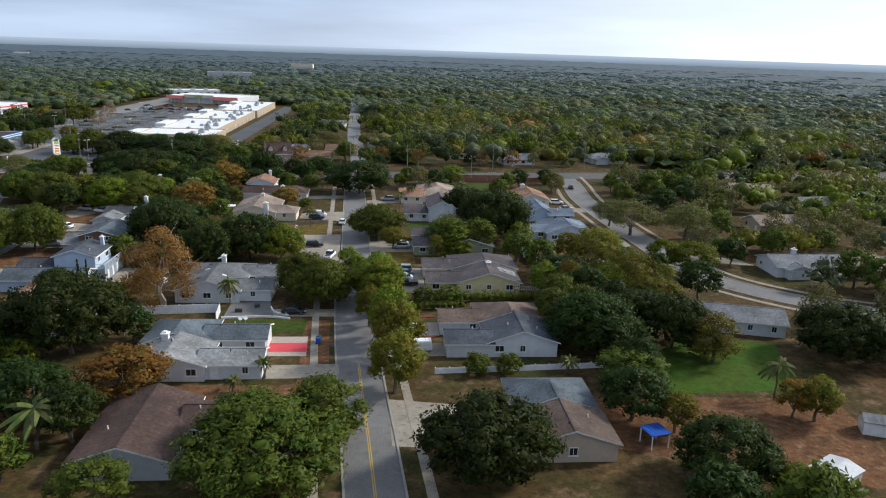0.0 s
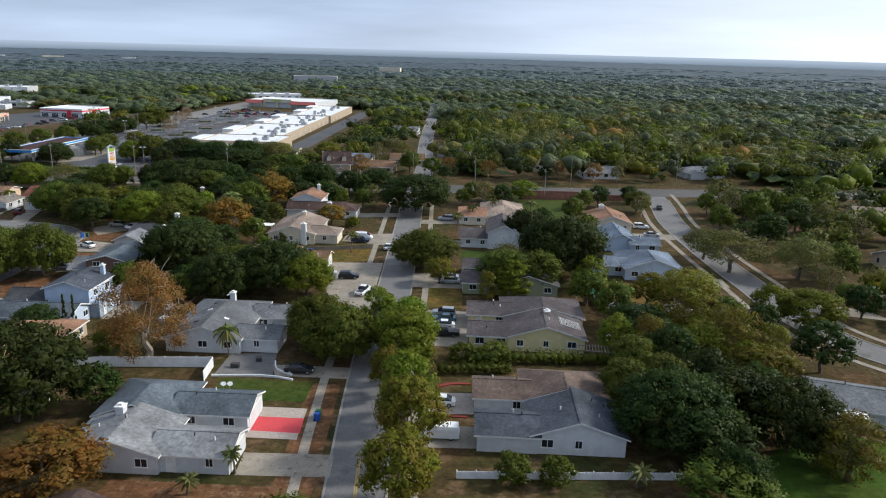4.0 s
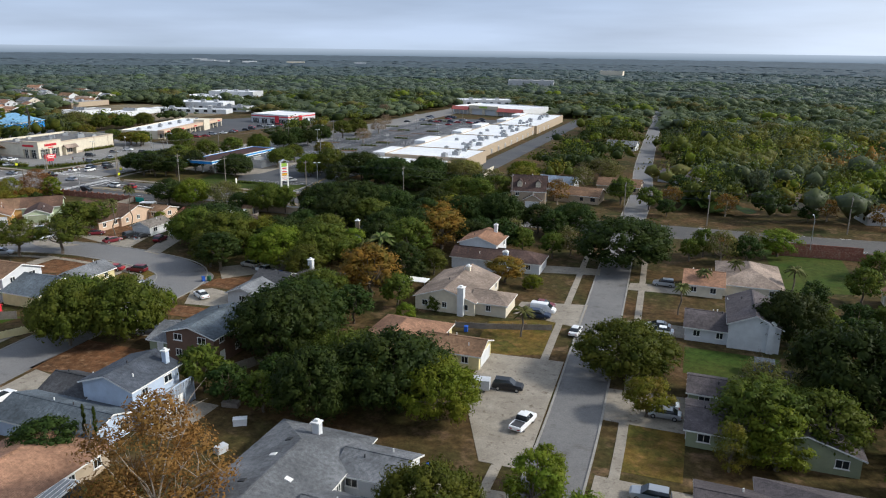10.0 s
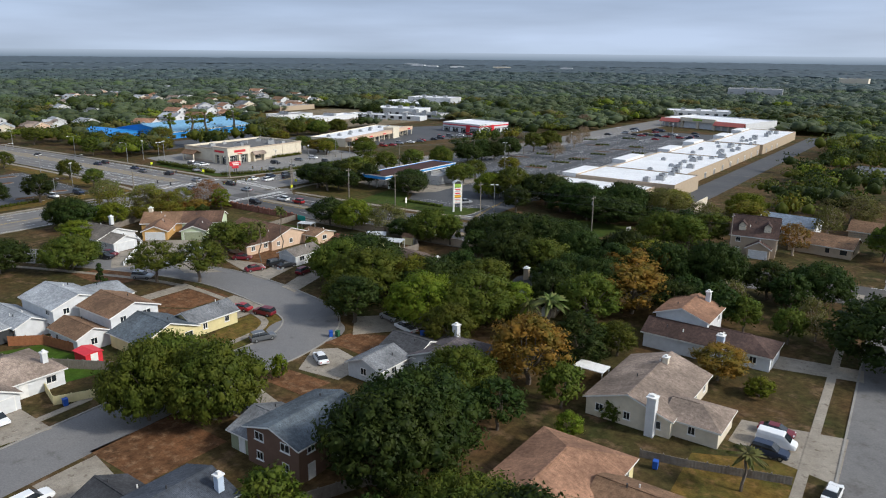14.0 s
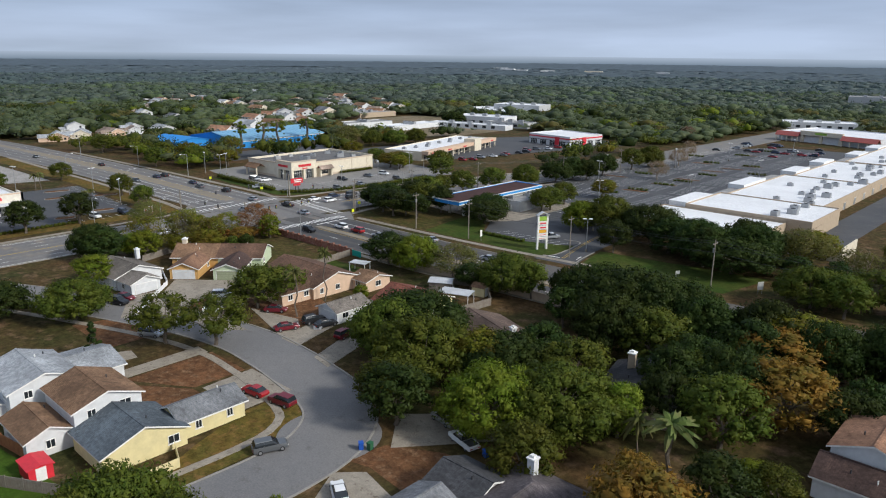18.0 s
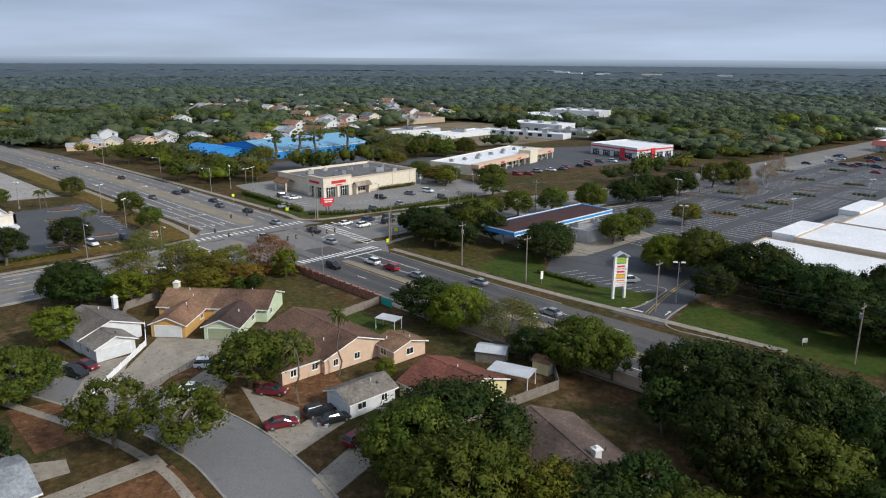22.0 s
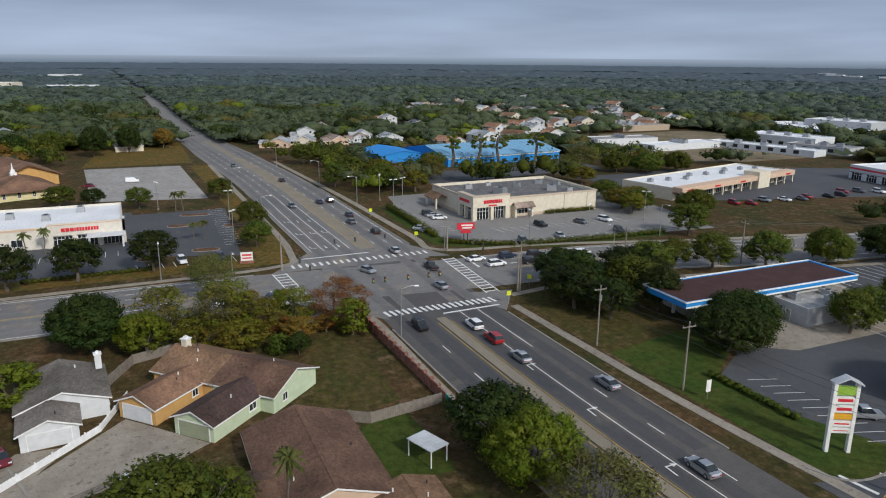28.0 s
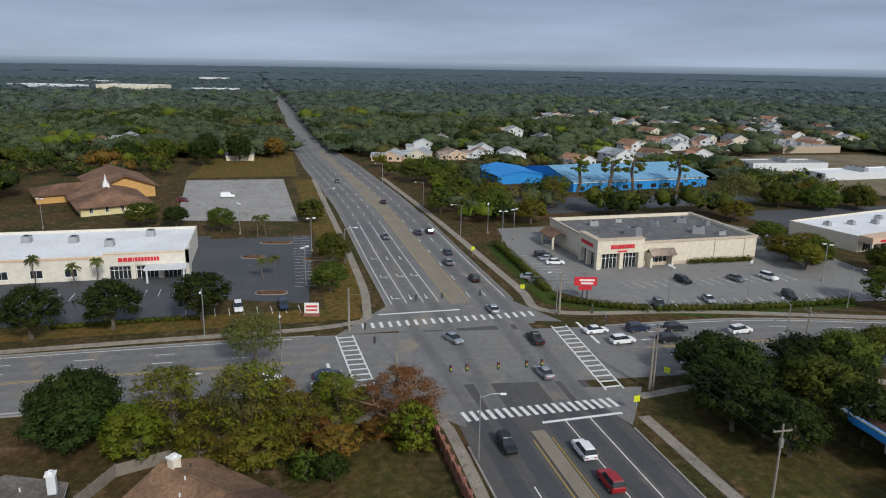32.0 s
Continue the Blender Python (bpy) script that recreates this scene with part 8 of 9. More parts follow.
# corner gardens
for kind, x, y, r, h in (
        ("rust_b", -54.7, 210.7, 7.0, 11.0),
        ("dark_a", -64.8, 140.9, 4.3, 6.0),
        ("palm_a", 5.2, 222.9, 1.9, 6.0),
        ("palm_a", 16.0, 244.3, 1.9, 6.0),
        ("palm_a", 9.6, 238.6, 1.8, 5.0),
        ("palm_a", 27.2, 243.3, 2.3, 6.0),
        ("dark_b", 24.1, 213.9, 7.4, 10.0),
        ("oak_a", 17.6, 180.2, 5.7, 8.0),
        ("cone_a", -61.7, 143.9, 0.6, 7.0),
        ("cone_a", -60.0, 143.9, 0.6, 7.0),
        ("oak_c", -112.2, 235.5, 11.0, 10.0),
        ("oak_a", -75.8, 227.3, 9.8, 10.0),
        ("gold_a", -59.0, 273.8, 8.7, 9.6),
        ("dark_b", -87.3, 270.4, 12.2, 12.0),
        ("oak_a", -118.4, 270.8, 7.8, 9.1),
        ("rust_b", 14.6, 272.0, 4.1, 5.0),
        ("green_a", 27.1, 275.7, 5.7, 7.0),
        ("shrub_b", -24.7, 228.0, 2.6, 3.0)):
    plant(kind, x, y, r, h)
# bend oaks
for kind, x, y, r, h in (
        ("oak_a", -91.1, 169.1, 6.9, 11.5),
        ("oak_c", -55.5, 183.6, 9.6, 12.0),
        ("oak_b", -40.5, 172.1, 7.6, 9.0),
        ("oak_a", -102.0, 227.8, 10.1, 10.0),
        ("oak_c", -90.3, 234.1, 8.1, 9.0),
        ("oak_c", -97.0, 271.1, 9.0, 10.9),
        ("dark_a", -88.5, 320.4, 12.0, 9.0),
        ("oak_a", -66.9, 307.5, 8.8, 9.0),
        ("rust_b", -59.7, 264.6, 8.4, 9.0),
        ("oak_a", -65.7, 250.8, 6.2, 8.0),
        ("oak_c", -45.3, 275.5, 7.5, 9.5),
        ("shrub_a", -40.0, 207.6, 1.7, 3.0),
        ("green_a", -42.3, 199.5, 2.1, 4.0)):
    plant(kind, x, y, r, h)
# far gardens
for kind, x, y, r, h in (
        ("open_a", -144.8, 205.3, 6.6, 9.5),
        ("open_a", -137.8, 211.0, 7.2, 9.5),
        ("open_a", -147.4, 231.7, 6.0, 8.5),
        ("oak_a", -168.9, 198.9, 8.0, 8.0),
        ("dark_a", -178.7, 187.5, 8.1, 8.0),
        ("dark_a", -210.0, 219.1, 6.8, 9.0),
        ("cone_a", -146.2, 193.4, 1.7, 7.0),
        ("shrub_b", -86.9, 188.9, 1.5, 4.0),
        ("oak_a", -136.3, 163.3, 3.1, 6.0),
        ("oak_c", -170.0, 327.1, 7.6, 8.0),
        ("dark_a", -153.2, 267.5, 6.6, 8.3),
        ("oak_c", -201.8, 328.1, 9.8, 8.0),
        ("oak_c", -208.1, 313.3, 6.8, 8.0),
        ("dark_a", -34.3, 275.9, 6.2, 8.3),
        ("dark_b", -24.5, 277.5, 7.3, 9.5),
        ("grey_a", -29.3, 364.1, 10.6, 9.0),
        ("green_a", -57.6, 356.0, 7.4, 8.0)):
    plant(kind, x, y, r, h)
# dark house trees
for kind, x, y, r, h in (
        ("oak_a", -80.7, 238.5, 6.2, 9.0),
        ("green_a", -69.6, 232.3, 4.1, 8.0),
        ("oak_c", -68.2, 253.7, 5.6, 9.0)):
    plant(kind, x, y, r, h)
# lot trees
for kind, x, y, r, h in (
        ("dark_a", -117.1, 334.3, 10.1, 11.0),
        ("oak_c", -98.6, 324.6, 9.6, 11.0),
        ("oak_a", -132.3, 337.2, 9.0, 11.0),
        ("dark_b", -87.1, 329.7, 8.8, 11.0),
        ("gold_a", -77.9, 341.9, 7.8, 9.0),
        ("dark_a", -393.3, 558.5, 10.5, 10.0),
        ("twig_a", -166.1, 436.2, 5.2, 8.0),
        ("twig_a", -177.6, 481.0, 5.5, 8.0),
        ("twig_a", -185.5, 508.7, 4.9, 9.0),
        ("twig_a", -222.3, 589.3, 5.6, 9.0),
        ("oak_a", -232.1, 371.4, 6.1, 9.0),
        ("oak_a", -202.5, 351.4, 5.9, 9.0),
        ("oak_a", -199.1, 365.0, 6.1, 9.0),
        ("oak_a", -196.2, 382.2, 6.7, 9.0),
        ("dark_a", -191.4, 409.0, 7.9, 10.0),
        ("oak_c", -187.9, 427.9, 7.4, 10.0),
        ("oak_a", -187.1, 452.4, 6.6, 10.0),
        ("oak_a", -185.4, 467.8, 7.7, 10.0),
        ("green_a", -140.3, 336.8, 5.8, 8.0),
        ("oak_a", -162.2, 350.4, 5.5, 8.0),
        ("gold_a", -160.9, 383.0, 5.1, 7.0),
        ("dark_a", -118.9, 317.3, 4.9, 9.0),
        ("dark_b", -107.9, 327.1, 6.0, 10.0),
        ("dark_a", -96.1, 321.5, 5.0, 10.0)):
    plant(kind, x, y, r, h)
# near street more
for kind, x, y, r, h in (
        ("grey_a", 71.7, 196.1, 9.6, 10.0),
        ("grey_a", 86.8, 192.6, 7.7, 10.0),
        ("green_a", 67.8, 161.2, 4.7, 8.0),
        ("gold_a", 47.0, 138.7, 5.4, 8.0),
        ("oak_a", 16.7, 175.0, 6.3, 9.0),
        ("green_a", -24.4, 167.6, 6.8, 9.0),
        ("oak_a", -15.9, 142.9, 7.0, 9.0),
        ("green_b", -7.4, 151.7, 3.8, 8.0),
        ("green_a", -1.0, 143.3, 4.6, 9.0),
        ("oak_c", 39.3, 109.4, 6.3, 8.0),
        ("gold_a", 54.6, 130.8, 6.0, 8.0),
        ("oak_c", -39.5, 85.1, 4.5, 8.0),
        ("oak_b", -7.3, 86.2, 6.5, 8.0),
        ("oak_a", -15.9, 82.5, 6.2, 8.0),
        ("palm_b", 60.0, 94.6, 2.9, 6.0),
        ("rust_b", 59.8, 89.3, 3.1, 6.0),
        ("dark_a", 35.5, 89.0, 5.8, 8.0)):
    plant(kind, x, y, r, h)
# corner more
for kind, x, y, r, h in (
        ("oak_a", -112.2, 270.9, 3.8, 8.4),
        ("dark_a", -104.5, 271.3, 3.2, 8.7),
        ("oak_c", -125.7, 266.8, 4.0, 6.0),
        ("gold_a", -314.6, 392.4, 6.0, 7.0),
        ("gold_a", -269.2, 376.3, 6.8, 7.0),
        ("oak_a", -285.0, 381.3, 5.7, 7.0),
        ("oak_a", -264.8, 380.5, 5.3, 7.0),
        ("oak_a", -337.0, 316.1, 7.5, 9.0),
        ("oak_a", -360.5, 312.0, 7.6, 9.0),
        ("open_a", -357, 345.8, 7.0, 10.0),
        ("oak_c", -192.7, 306.5, 6.0, 9.0),
        ("oak_c", -185.1, 309.5, 4.8, 8.0),
        ("dark_a", -185.4, 321.1, 4.9, 9.0),
        ("oak_a", -202.3, 332.4, 6.2, 9.0),
                ("grey_a", -204.9, 240.8, 4.8, 9.0),
        ("gold_a", -195.6, 242.4, 4.9, 6.0),
        ("green_a", -204.5, 226.7, 4.1, 6.0),
        ("dark_a", -191.4, 251.3, 2.3, 4.0),
        ("bare_a", -202.8, 261.7, 6.2, 9.0),) + (
        ("oak_c", -201.0, 312.8, 6.3, 9.0),
        ("oak_a", -193.7, 321.1, 6.5, 9.0),
        ("dark_a", -164.6, 318.5, 7.7, 8.0),
        ("oak_a", -162.1, 345.3, 4.9, 8.0),
        ("oak_a", -205.4, 342.5, 4.4, 8.0),
        ("green_a", -144.4, 267.9, 6.8, 9.0)):
    plant(kind, x, y, r, h)
# back gardens of the first duplexes
for kind, x, y, r, h in (
        ("green_b", 34.6, 142.8, 3.4, 8.0),
        ("airy_a", 39.4, 141.1, 3.8, 8.5),
        ("oak_a", 35.2, 132.1, 4.6, 8.0),
        ("dark_a", 41.8, 135.9, 4.8, 8.5),
        ("green_b", 47.4, 138.0, 3.4, 8.0),
        ("airy_a", 53.3, 141.4, 3.8, 8.5),
        ("oak_a", 38.2, 125.5, 4.6, 8.0),
        ("dark_a", 44.9, 127.7, 4.8, 8.5),
        ("green_b", 52.4, 132.7, 3.4, 8.0),
        ("airy_a", 59.2, 138.9, 3.8, 8.5),
        ("oak_a", 32.4, 123.2, 4.6, 8.0)):
    plant(kind, x, y, r, h)
# bend wood more
for kind, x, y, r, h in (
        ("oak_a", -97.9, 215.5, 5.3, 8.0),
        ("green_a", -83.0, 221.0, 8.5, 10.0),
        ("oak_b", -73.1, 214.9, 5.3, 8.0),
        ("oak_c", -85.4, 256.6, 8.2, 11.0),
        ("oak_a", -58.2, 239.4, 6.4, 10.0),
        ("rust_b", -53.7, 250.5, 7.7, 10.0),
        ("dark_b", -51.7, 221.9, 4.9, 9.0),
        ("oak_a", -47.9, 229.4, 3.6, 6.0),
        ("oak_b", -60.4, 200.5, 6.8, 8.0),
        ("dark_a", -92.4, 339.6, 7.9, 10.0),
        ("dark_a", -103.3, 329.8, 7.1, 10.0),
        ("grey_a", -77.3, 335.4, 7.5, 10.0),
        ("palm_a", -59.4, 226.8, 3.6, 8.5),
        ("gold_a", -53.5, 336.8, 6.9, 9.0),
        ("oak_a", -57.0, 314.2, 5.7, 9.0),
        ("oak_a", -93.7, 174.6, 8.4, 10.5),
        ("oak_c", -45.7, 251.6, 5.1, 8.0),
        ("oak_c", -63.3, 263.7, 6.0, 10.0),
        ("dark_a", -69.1, 246.8, 5.6, 9.0)):
    plant(kind, x, y, r, h)
# wood behind bend
for kind, x, y, r, h in (
        ("oak_a", -112.5, 230.0, 8.3, 10.0),
        ("oak_c", -94.0, 213.7, 5.9, 9.0),
        ("gold_a", -94.4, 232.6, 4.9, 9.0),
        ("palm_b", -64.9, 229.1, 2.2, 6.0),
        ("oak_c", -88.6, 241.4, 5.0, 9.0),
        ("oak_a", -77.1, 257.4, 6.6, 10.0),
        ("oak_c", -61.4, 251.1, 7.4, 10.0),
        ("oak_c", -78.6, 272.7, 7.7, 11.2),
        ("rust_b", -56.0, 269.9, 4.5, 9.0),
        ("oak_a", -60.0, 305.4, 5.6, 9.0),
        ("dark_a", -66.3, 239.7, 4.7, 8.0),
        ("green_a", -51.6, 232.0, 3.0, 4.0),
        ("rust_b", -59.6, 217.6, 3.8, 8.0)):
    plant(kind, x, y, r, h)
# arterial verge
for kind, x, y, r, h in (
        ("oak_a", -149.0, 227.1, 6.5, 9.0),
        ("grey_a", -133.5, 269.6, 6.4, 8.5),
        ("dark_a", -205.6, 219.7, 6.2, 8.0),
        ("green_a", -201.0, 228.2, 4.6, 7.0),
        ("green_a", -136.4, 243.9, 1.9, 4.0),
        ("palm_c", -142.7, 239.3, 1.7, 11.0),
        ("palm_c", -139.1, 229.7, 1.9, 9.5),
        ("green_a", -187.6, 210.1, 5.0, 7.0),
        ("grey_a", -228.3, 241.8, 5.5, 9.0)):
    plant(kind, x, y, r, h)
# filling station
for kind, x, y, r, h in (
        ("oak_c", -199.5, 307.8, 5.4, 8.0),
        ("dark_a", -190.4, 309.6, 5.0, 7.0),
        ("green_a", -139.1, 332.7, 6.7, 9.0),
        ("oak_a", -164.2, 362.0, 5.0, 8.0),
        ("oak_c", -192.5, 398.4, 7.9, 9.0),
        ("oak_c", -186.8, 413.2, 7.2, 9.0),
        ("oak_a", -253.5, 393.5, 6.9, 8.0),
        ("gold_a", -270.2, 382.1, 5.7, 7.0)):
    plant(kind, x, y, r, h)
# shop corner
for kind, x, y, r, h in (
        ("oak_c", -249.7, 215.8, 6.0, 9.5),
        ("oak_c", -247.6, 202.8, 6.2, 9.5),
        ("oak_c", -251.7, 231.5, 5.8, 9.5),
        ("oak_a", -286.7, 259.6, 5.0, 8.0),
        ("oak_a", -264.5, 257.1, 4.4, 7.0),
        ("oak_a", -336.0, 256.8, 4.9, 7.0),
        ("oak_a", -327.5, 230.5, 4.6, 7.0),
        ("palm_a", -274.0, 203.8, 1.7, 6.0),
        ("palm_a", -282.4, 193.8, 1.7, 6.0),
        ("palm_a", -277.7, 207.4, 1.7, 6.0),
        ("palm_a", -275.7, 242.7, 1.5, 5.0),
        ("palm_a", -277.6, 245.3, 1.6, 5.0),
        ("palm_a", -317.2, 240.9, 1.9, 6.0),
        ("palm_a", -318.3, 243.2, 1.9, 6.0),
        ("gold_a", -260.8, 374.6, 4.8, 7.0),
        ("oak_a", -339.4, 207.1, 5.7, 7.0),
        ("oak_c", -336.6, 216.9, 4.4, 6.0)):
    plant(kind, x, y, r, h)
# pharmacy back
for kind, x, y, r, h in (
        ("gold_a", -350.4, 319.9, 6.7, 9.0),
        ("gold_a", -322.7, 324.4, 6.0, 8.0),
        ("airy_a", -346.5, 341.2, 7.0, 10.0),
        ("oak_a", -342.5, 299.8, 5.6, 9.0),
        ("oak_a", -407.1, 302.7, 6.6, 9.0),
        ("pine_a", -374.5, 363, 5.0, 15.5),
        ("pine_a", -368, 374, 5.0, 15.5),
        ("pine_a", -369, 384, 5.0, 15.5),
        ("pine_a", -369, 403, 5.0, 15.5),
        ("grey_a", -339.4, 408.4, 9.0, 12.0),
        ("oak_a", -335.5, 424.6, 7.4, 9.0),
        ("oak_a", -328.2, 435.2, 8.1, 9.0),
        ("oak_a", -326.1, 450.0, 7.3, 9.0)):
    plant(kind, x, y, r, h)
# crossing thicket
for kind, x, y, r, h in (
        ("airy_a", -205.8, 241.7, 6.6, 10.0),
        ("airy_a", -207.2, 231.5, 6.4, 9.5),
        ("rust_b", -199.5, 258.0, 2.6, 3.4),
        ("rust_b", -200.8, 249.5, 3.0, 4.2),
        ("shrub_a", -193.2, 248.4, 2.4, 3.6),
        ("airy_a", -201.5, 247.0, 4.6, 7.5),
        ("rust_b", -195.8, 252.5, 3.5, 5.0),
        ("gold_a", -198.0, 235.6, 3.1, 5.0)):
    plant(kind, x, y, r, h)
# tall trees along the south verge of the arterial road
for k in range(6):
    plant(("dark_a", "oak_c", "dark_b")[k % 3], -92 + 9.5 * k, 266.5 + 0.9 * k + (k % 2) * 2.5, 6.4 + (k % 3) * 0.6, 10.5 + (k % 2))  
# tall grove beyond the church lot
for kind, x, y, r, h in (("dark_a", -468, 214, 7.4, 13), ("oak_a", -474, 196, 7.0, 12.5), ("oak_c", -480, 230, 7.2, 13.5), ("rust_b", -490, 247, 5.4, 11), ("dark_b", -494, 214, 7.0, 13), ("dark_a", -472, 180, 7.0, 12)):
    plant(kind, x, y, r, h)
# autumn bushes filling the corner row beside the brick wall
for kind, x, y, r, h in (("bare_a", -205.5, 246.0, 3.6, 7.6), ("airy_a", -205.0, 253.5, 4.4, 7.4)):
    plant(kind, x, y, r, h)

# ---- denser planting between the gardens ----
BOXES = []
for o in scene.objects:
    if o.parent is None and o.name.split(".")[0] in ("house", "garage", "shed", "carport", "screen_room"):
        pts = [o.matrix_basis @ Vector(c) for k in o.children if k.type == "MESH" and k.name.split(".")[0] in ("wall", "roof") for c in k.bound_box]
        if pts:
            BOXES.append((min(p.x for p in pts), min(p.y for p in pts), max(p.x for p in pts), max(p.y for p in pts)))
BOXES += [(42, 96, 70, 118), (38, 166, 56, 184), (26, 246, 44, 284), (-30, 190, -14, 208), (-8, 92, 3, 260), (7, 160, 9, 196), (6, 196, 20, 208), (-20, 78, -8, 135), (-24, 160, -8, 194), (-108, 182, -98, 206), (-132, 164, -108, 180)]
STREETS = [(smooth_line(p, 4.0), h) for p, h in ((SA, 6.5), (SC, 7.5), (SD, 9.5), (R1, 17))]


def clear_spot(x, y, r):
    if any(x0 - 0.55 * r < x < x1 + 0.55 * r and y0 - 0.55 * r < y < y1 + 0.55 * r for x0, y0, x1, y1 in BOXES):
        return False
    if any((x - q.x) ** 2 + (y - q.y) ** 2 < (h + 0.3 * r) ** 2 for ln, h in STREETS for q in ln):
        return False
    return not any((x - a) ** 2 + (y - b) ** 2 < (0.62 * (r + c)) ** 2 for a, b, c in placed)


fill = random.Random(21)
FILL = []
for x0, y0, x1, y1, n, kinds, r0, r1 in (
        (31, 100, 68, 184, 46, ("dark_x", "oak_x", "green_x"), 3.2, 5.0), (30, 186, 44, 262, 16, ("oak_x", "dark_x"), 3, 4.6), (-112, 222, -58, 264, 46, ("dark_x", "dark_x", "dark_x", "oak_x"), 3.4, 5.2),
        (-62, 160, -44, 262, 34, ("dark_x", "dark_x", "oak_x"), 3, 4.6), (-78, 56, -41, 126, 44, ("dark_x", "dark_x", "oak_x"), 3.4, 5.0), (34, 40, 95, 74, 22, ("dark_x", "oak_x"), 3.4, 5), (80, 60, 150, 150, 60, ("dark_x", "oak_x", "grey_x"), 3.5, 5.5),
        (-62, 252, 66, 284, 50, ("dark_x", "oak_x", "grey_x"), 3, 4.8), (-205, 140, -128, 176, 40, ("dark_x", "oak_x", "green_x"), 3, 4.6), (-60, 300, 70, 345, 50, ("dark_x", "oak_x", "grey_x", "rust_x"), 3, 5), (80, 165, 150, 290, 70, ("dark_x", "oak_x", "grey_x"), 3.4, 5.4),) + (
        (-215, 180, -186, 262, 16, ("oak_x", "green_x"), 2.6, 4.0), (-100, 303, -58, 345, 20, ("dark_x", "grey_x", "oak_x"), 3.5, 5.2), (-62, 90, -50, 140, 8, ("green_x", "oak_x"), 2.2, 3.4), (-112, 100, -98, 150, 10, ("oak_x", "dark_x"), 3, 4.5)):
    for _ in range(n):
        x, y, r = fill.uniform(x0, x1), fill.uniform(y0, y1), fill.uniform(r0, r1)
        if clear_spot(x, y, r):
            FILL.append((fill.choice(kinds), x, y, r, r * fill.uniform(1.55, 2.1)))
            placed.append((x, y, r))


def join_trees(rows):
    """Trees that fill the gaps between gardens, joined by kind: crowns in one mesh with their trunks as a part."""
    for kind in sorted({q[0] for q in rows}):
        t, r0, h0 = TREES[kind]
        got = {}
        for ob in t.children:
            me = ob.data
            co, li, pn = np.empty(len(me.vertices) * 3, np.float32), np.empty(len(me.loops), np.int32), len(me.polygons)
            me.vertices.foreach_get("co", co)
            me.loops.foreach_get("vertex_index", li)
            vn = np.empty(len(me.loops) * 3, np.float32)
            me.corner_normals.foreach_get("vector", vn)
            nn = np.zeros((len(me.vertices), 3), np.float32)
            nn[li] = vn.reshape(-1, 3)
            got[ob.name.split(".")[0]] = (co.reshape(-1, 3), li.reshape(pn, -1) if len(li) % pn == 0 else None, nn, me.materials[0])
        top = None
        for nm in ("crown", "trunk"):
            co, f, nn, mat = got[nm]
            if f is None:
                continue
            V, F, N = [], [], []
            for i, (_, x, y, r, h) in enumerate(q for q in rows if q[0] == kind):
                a = 2.4 * i
                c, s_ = math.cos(a), math.sin(a)
                rot = np.array([[c, s_, 0], [-s_, c, 0], [0, 0, 1]], np.float32)
                V.append(co @ rot * np.array([r / r0, r / r0, h / h0]) + np.array([x, y, 0]))
                N.append(nn @ rot)
                F.append(f + i * len(co))
            me = mesh_quads(nm, np.concatenate(V), np.concatenate(F), mat, np.concatenate(N) if nm == "crown" else None)
            if nm == "crown":
                top = tagged(part("garden_trees", me, None), "close-grown garden trees in a leafy belt", "trees", kind="stuff")
            else:
                part("trunk", me, None, top)


join_trees(FILL)

# ---- woods that cannot be counted ----
ROAD_LINES = [(np.array([(q.x, q.y) for q in smooth_line(p, 6.0)]), h) for p, h in ((R1, 18), (R2, 17), (SA, 9), (SA2, 8), (SC, 9), (SD, 11))]
CLEAR = [(-255, 248, -70, 302), (-200, 300, -62, 640), (-325, 296, -212, 402), (-345, 150, -238, 262), (-335, 396, -225, 560), (-430, 200, -335, 262), (-215, 200, -98, 265), (-205, 640, -140, 720), (-466, 296, -330, 306), (-478, 296, -452, 384), (-374, 340, -336, 428), (-470, 462, -338, 600), (-492, 200, -428, 262)]
for o in scene.objects:
    if o.parent is None and o.type == "EMPTY" and o.location.y > 120 and any(k.name.split(".")[0] == "wall" for k in o.children):
        c = [o.matrix_basis @ Vector(b) for k in o.children if k.type == "MESH" for b in k.bound_box]
        if max(p.x for p in c) - min(p.x for p in c) > 26:
            CLEAR.append((min(p.x for p in c) - 7, min(p.y for p in c) - 7, max(p.x for p in c) + 9, max(p.y for p in c) + 7))


def free_of_roads(x, y):
    ok = np.ones(len(x), bool)
    for line, h in ROAD_LINES:
        for k in range(0, len(line), 1):
            ok &= (x - line[k, 0]) ** 2 + (y - line[k, 1]) ** 2 > (h if line[k, 0] > -480 else 11) ** 2
    for x0, y0, x1, y1 in CLEAR:
        ok &= ~((x > x0) & (x < x1) & (y > y0) & (y < y1))
    return ok


